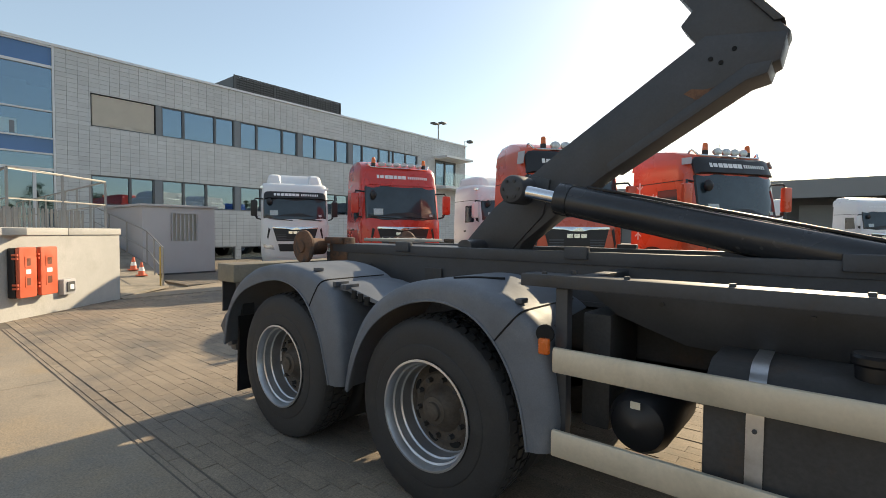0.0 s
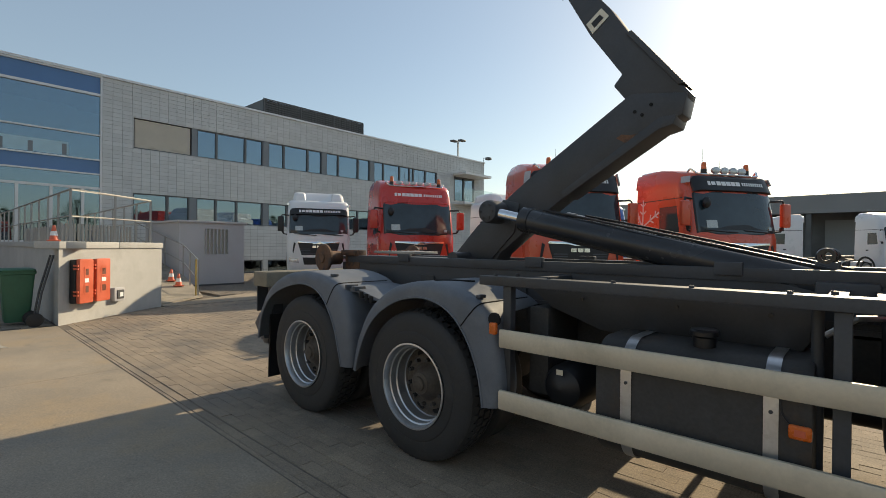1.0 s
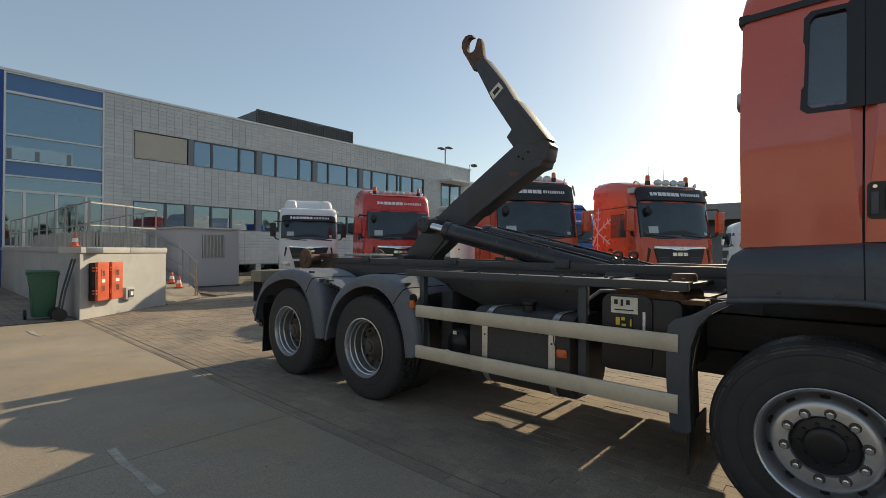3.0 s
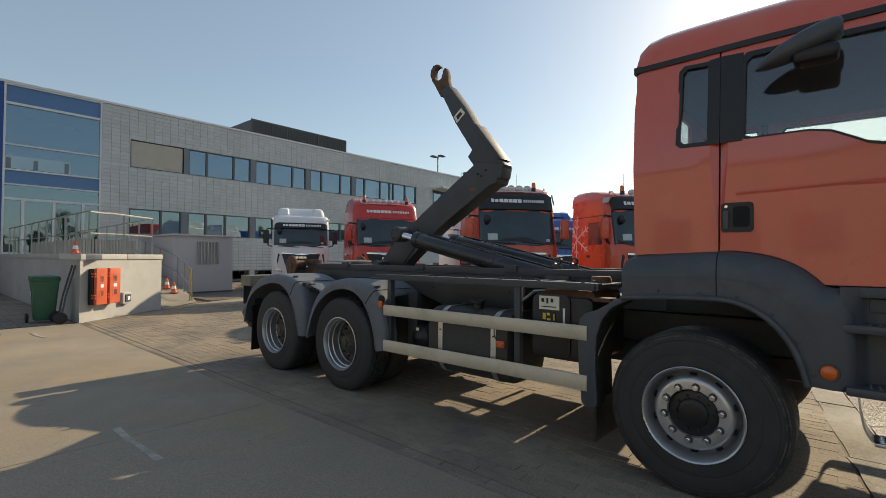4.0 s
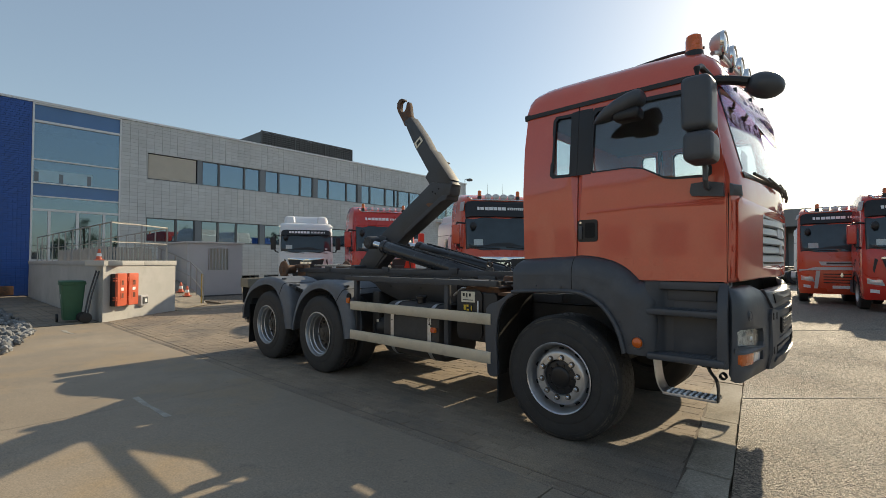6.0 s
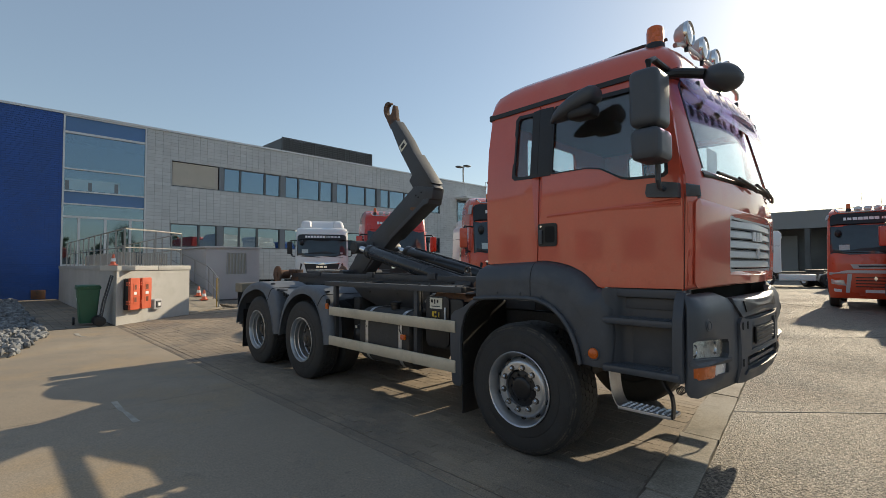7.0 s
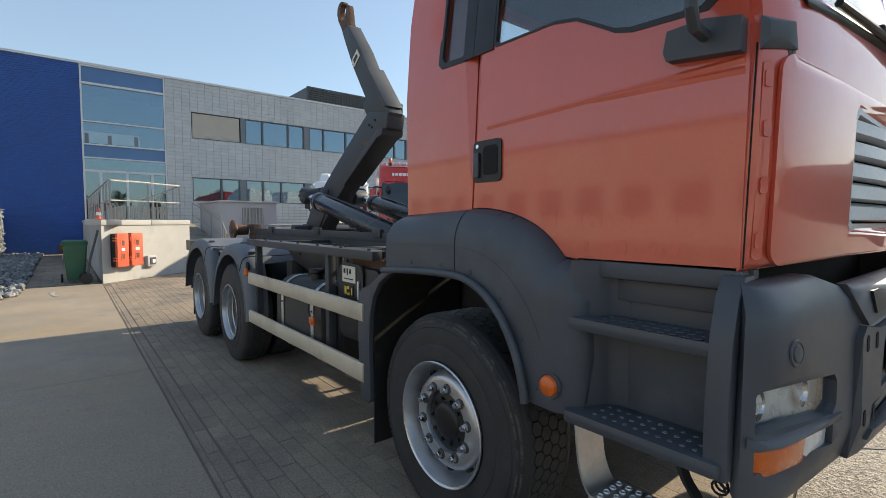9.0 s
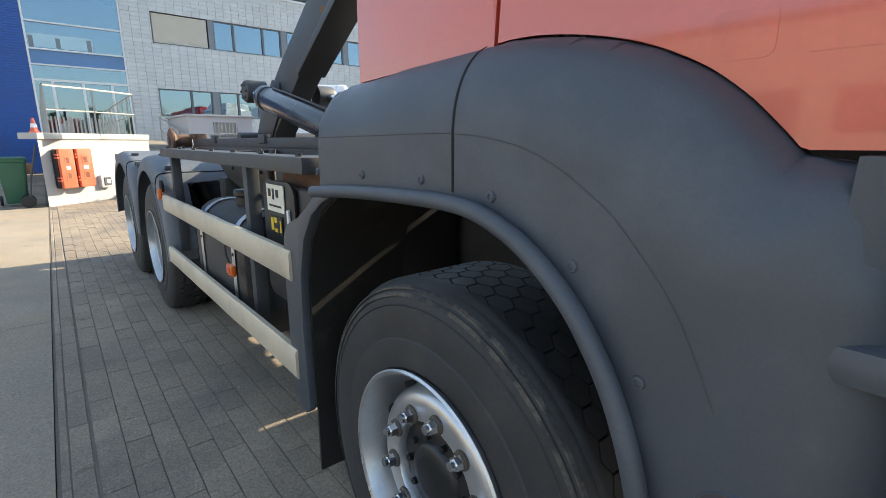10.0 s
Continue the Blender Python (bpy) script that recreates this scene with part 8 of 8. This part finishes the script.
for y_ in (0.46, 0.98):
    part("wheel", lathe(B(), [(0.0, -0.025), (0.06, -0.025), (0.10, -0.02), (0.105, 0.0), (0.10, 0.02), (0.06, 0.025), (0.0, 0.025)], (-10.72 if y_ < 0.7 else -10.35, y_, 0.105), "y", 24), "black", bn)
part("bin_label", box(B(), -10.58, -10.50, 0.484, 0.492, 0.58, 0.70), "lens_w", bn)
tr_ = thing("hand_truck", "dark folded hand truck leaning on the dock wall", "hand truck", (-10.2, 1.05, 0))
for x_ in (-10.30, -10.02):
    part("rail", tube(B(), [(x_, 0.92, 0.10), (x_ - 0.02, 1.0, 0.6), (x_ - 0.05, 1.16, 1.25)], 0.018), "cladding", tr_)
for z_, y_ in ((0.3, 0.95), (0.75, 1.03), (1.2, 1.15)):
    part("rung", tube(B(), [(-10.32, y_, z_), (-10.04, y_, z_)], 0.014), "cladding", tr_)
for x_ in (-10.36, -9.97):
    part("wheel", lathe(B(), [(0.0, -0.03), (0.07, -0.03), (0.12, -0.02), (0.125, 0.0), (0.12, 0.02), (0.0, 0.03)], (x_, 0.90, 0.125), "x", 24), "black", tr_)
# traffic cones
def cone(x, y, z, size=1.0):
    c = thing("traffic_cone", "orange traffic cone with a white reflective band", "cone", (x, y, z), "traffic cones")
    k = size
    part("base", box(B(), x - 0.14 * k, x + 0.14 * k, y - 0.14 * k, y + 0.14 * k, z + 0.001, z + 0.03, 0.01), "orange", c)
    part("cone", lathe(B(), [(r * k, h * k) for r, h in [(0.115, 0.03), (0.10, 0.08), (0.035, 0.42), (0.028, 0.44), (0.0, 0.44)]], (x, y, z), "z", 24), "orange", c)
    part("band", lathe(B(), [(r * k, h * k) for r, h in [(0.088, 0.16), (0.066, 0.28)]], (x, y, z), "z", 24), "wprint", c)


cq = on_dock(0.12, -0.18, DT + 0.13)
cone(cq[0] - 0.12, cq[1], cq[2], 0.66)
cone(-14.6, 4.75, 0.21, 0.85)
cone(-15.35, 4.79, 0.32, 0.85)
pt = part("yellow_post", box(B(), -13.31, -13.275, 4.74, 4.775, 0.0, 1.05, 0.006), "ochre")
tagged(pt, "worn yellow post at the foot of the ramp", "post")

# rock bed and gabion at the blue wall
rg = random.Random(3)
verts, faces = [], []
ico = bmesh.new()
bmesh.ops.create_icosphere(ico, subdivisions=1, radius=1)
iv = [v.co.copy() for v in ico.verts]
ifc = [[v.index for v in f.verts] for f in ico.faces]
ico.free()


def rock(p, r, flat=0.6):
    k = len(verts)
    rot = Euler((rg.uniform(0, 6), rg.uniform(0, 6), rg.uniform(0, 6))).to_matrix()
    sc = Vector((r * rg.uniform(0.7, 1.3), r * rg.uniform(0.6, 1.1), r * rg.uniform(0.45, 0.8)))
    for v in iv:
        q = rot @ Vector((v.x * sc.x * rg.uniform(0.8, 1.2), v.y * sc.y * rg.uniform(0.8, 1.2), v.z * sc.z))
        verts.append((p[0] + q.x, p[1] + q.y, p[2] + q.z * 0.8))
    faces.extend([[k + i for i in f] for f in ifc])


def edge_y(x):
    return -0.20 if x < -8.7 else -0.20 - (x + 8.7) * 0.25


for i in range(5200):
    x_ = rg.uniform(-22.9, -6.2)
    y_ = edge_y(x_) - rg.random() ** 1.0 * 3.6
    if x_ < -19.9 and y_ < -1.4:
        continue
    rock((x_, y_, 0.03 + 0.07 * rg.random()), rg.uniform(0.045, 0.095))
gm_ = bpy.data.meshes.new("rock_bed")
gm_.from_pydata(verts, [], faces)
gm_.materials.append(M["stone"])
tagged(new("rock_bed", gm_), "bed of loose grey broken rocks along the wall", "rocks", kind="stuff")
verts, faces = [], []
for i in range(900):
    z_ = rg.uniform(0.05, 1.85)
    if rg.random() < 0.6:
        rock((-20.05 + rg.uniform(-0.05, 0.02), rg.uniform(-4.0, -1.45), z_), rg.uniform(0.08, 0.14))
    else:
        rock((rg.uniform(-22.8, -20.1), -1.45 + rg.uniform(-0.05, 0.02), z_), rg.uniform(0.08, 0.14))
gw = thing("gabion_wall", "grey stone-filled wire gabion wall beside the blue wall", "gabion", (-21, -2.5, 0))
gm_ = bpy.data.meshes.new("stone_filling")
gm_.from_pydata(verts, [], faces)
gm_.materials.append(M["stone"])
go = new("stone_filling", gm_)
go.parent, go.matrix_parent_inverse = gw, gw.matrix_world.inverted()
tagged(go, kind="stuff")
part("core", box(B(), -22.9, -20.12, -4.1, -1.5, 0.0, 1.88), "stone", gw)
for z_ in (0.02, 0.96, 1.92):
    part("wire", tube(B(), [(-22.9, -1.33, z_), (-19.93, -1.33, z_), (-19.93, -4.1, z_)], 0.012, 6), "galv", gw)
for y_ in (-1.33, -2.3, -3.3):
    part("wire", tube(B(), [(-19.93, y_, 0.0), (-19.93, y_, 1.92)], 0.012, 6), "galv", gw)

# trees across the yard
def tree(x, y, h, seed):
    r_ = random.Random(seed)
    t = thing("tree", "leafy green tree across the yard", "tree", (x, y, 0), "trees")
    tb_ = B()
    tube(tb_, smooth_path([(x, y, 0), (x + 0.1, y, h * 0.25), (x - 0.1, y + 0.1, h * 0.5), (x, y, h * 0.85)]), 0.22, 8)
    for k in range(7):
        a = r_.uniform(0, 6.28)
        z0 = h * r_.uniform(0.3, 0.6)
        tube(tb_, [(x, y, z0), (x + math.cos(a) * h * 0.14, y + math.sin(a) * h * 0.14, z0 + h * 0.12), (x + math.cos(a) * h * 0.24, y + math.sin(a) * h * 0.24, z0 + h * 0.3)], 0.08, 6)
    part("trunk", tb_, "bark", t)
    vs, fs = [], []
    for c in range(34):
        a, rr_ = r_.uniform(0, 6.28), h * 0.30 * math.sqrt(r_.random())
        cz = h * r_.uniform(0.35, 0.98)
        rr_ *= math.sin(max(0.15, min(1, (1.02 - cz / h) * 2.2)) * math.pi / 2)
        cc = Vector((x + rr_ * math.cos(a), y + rr_ * math.sin(a), cz))
        cr = h * r_.uniform(0.05, 0.11)
        for i in range(60):
            d = Vector((r_.gauss(0, 1), r_.gauss(0, 1), r_.gauss(0, 0.8)))
            p = cc + d.normalized() * cr * r_.random() ** 0.4
            e1, e2 = Vector((r_.gauss(0, 1), r_.gauss(0, 1), r_.gauss(0, 1))).normalized(), Vector((r_.gauss(0, 1), r_.gauss(0, 1), r_.gauss(0, 1))).normalized()
            k = len(vs)
            s_ = r_.uniform(0.12, 0.24)
            vs.extend([p - e1 * s_, p + e2 * s_ * 0.5, p + e1 * s_, p - e2 * s_ * 0.5])
            fs.append((k, k + 1, k + 2, k + 3))
    me = bpy.data.meshes.new("crown")
    me.from_pydata([tuple(v) for v in vs], [], fs)
    me.materials.append(M["leaf"])
    o = new("crown", me)
    o.parent, o.matrix_parent_inverse = t, t.matrix_world.inverted()


for i, (x_, y_, h_) in enumerate([(92, -14, 13), (98, -2, 16), (95, 12, 12.5), (102, 26, 17), (94, 36, 14), (99, 50, 16), (96, 64, 13.5), (90, -30, 15), (88, -8, 9.5), (91, 5, 10.5), (89, 19, 9.5), (90, 31, 10.5), (88, 43, 9.5), (91, 57, 11), (97, 76, 15), (93, 86, 12)]):
    tree(x_, y_, h_ * 0.74, i)

# ---- pavers: the stretch beside the wheels one by one, the rest joined ----
PW, PL = 0.107, 0.214
GAP_U, GAP_V = 0.0008, 0.0020      # tight butt joints, wide open course joints
pm = bpy.data.meshes.new("paver")
pb = box(B(), GAP_U, PL - GAP_U, GAP_V, PW - GAP_V, -0.05, 0.0, 0.0012, 1)
pb.to_mesh(pm)
pb.free()
pm.materials.append(M["paver"])
paving = thing("block_paving", "brownish grey concrete block pavers laid in staggered courses", "pavement", (-4, 5, 0), kind="structure")
verts, faces = [], []
near_count = 0
rr = random.Random(7)
for course in range(138):
    v = 0.139 + course * PW
    x = -11.9 - PL * (0.5 * (course % 2) + rr.uniform(-0.05, 0.05))
    end = kerb_x(1.1 + v) - 0.308
    while x < end:
        x1 = min(x + PL, end)
        y = slab_edge(x) + v
        inside_dock = x < -11.55 or (y < 4.7 and x < -9.9 - (y - 1.2) * 0.82)
        if not inside_dock and x1 - x > 0.02:
            dz = rr.uniform(-0.0015, 0.0025)
            if 1.1 < y < 2.25 and -2.2 < x < 1.9 and near_count < 290 and x1 - x > PL - 0.01 and (x > -0.8 or y < 1.75):
                o = new("paver", pm)
                o.matrix_world = pose(x, y, dz, rr.uniform(-0.4, 0.4), rr.uniform(-0.3, 0.3), math.degrees(SKEW) + rr.uniform(-0.35, 0.35))
                o.parent, o.matrix_parent_inverse = paving, paving.matrix_world.inverted()
                near_count += 1
            else:
                k = len(verts)
                t1, t2 = rr.uniform(-0.001, 0.001), rr.uniform(-0.001, 0.001)
                a, b, c, d = x + GAP_U, x1 - GAP_U, y + GAP_V, y + PW - GAP_V
                e = SKEW * (b - a)
                cut = 0.15 * PW if x1 == end else 0.0      # last stone of a course follows the kerb
                verts.extend([(a, c, -0.03), (b, c + e, -0.03), (b - cut, d + e, -0.03), (a, d, -0.03), (a, c, dz), (b, c + e, dz + t1), (b - cut, d + e, dz + t1 + t2), (a, d, dz + t2)])
                faces.extend([(k + 4, k + 5, k + 6, k + 7), (k, k + 1, k + 5, k + 4), (k + 1, k + 2, k + 6, k + 5), (k + 2, k + 3, k + 7, k + 6), (k + 3, k, k + 4, k + 7)])
        x = x1 if x1 < end else end
pm2 = bpy.data.meshes.new("pavers")
pm2.from_pydata(verts, [], faces)
pm2.materials.append(M["paver_s"])
po = new("pavers", pm2)
po.parent, po.matrix_parent_inverse = paving, paving.matrix_world.inverted()
tagged(po, kind="stuff")
# small pavers beside the dock wall
verts, faces = [], []
for i in range(58):
    for j in range(6):
        x, y = -22.8 + i * 0.222 - 0.111 * (j % 2), -0.17 + j * 0.222
        k = len(verts)
        dz = rr.uniform(-0.003, 0.003)
        verts.extend([(x + 0.004, y + 0.004, -0.03), (x + 0.218, y + 0.004, -0.03), (x + 0.218, y + 0.218, -0.03), (x + 0.004, y + 0.218, -0.03), (x + 0.004, y + 0.004, dz), (x + 0.218, y + 0.004, dz), (x + 0.218, y + 0.218, dz), (x + 0.004, y + 0.218, dz)])
        faces.extend([(k + 4, k + 5, k + 6, k + 7), (k, k + 1, k + 5, k + 4), (k + 1, k + 2, k + 6, k + 5), (k + 2, k + 3, k + 7, k + 6), (k + 3, k, k + 4, k + 7)])
pm3 = bpy.data.meshes.new("path_pavers")
pm3.from_pydata(verts, [], faces)
pm3.materials.append(M["paver_s"])
po = new("path_pavers", pm3)
tagged(po, "dark pavers of the path beside the dock wall", "pavement", kind="stuff")
pbed = part("path_bed", box(B(), -23.3, -9.0, -0.2, 1.2, -0.06, -0.014), "joint")
tagged(pbed, "sandy bedding between path pavers", "pavement", kind="structure")
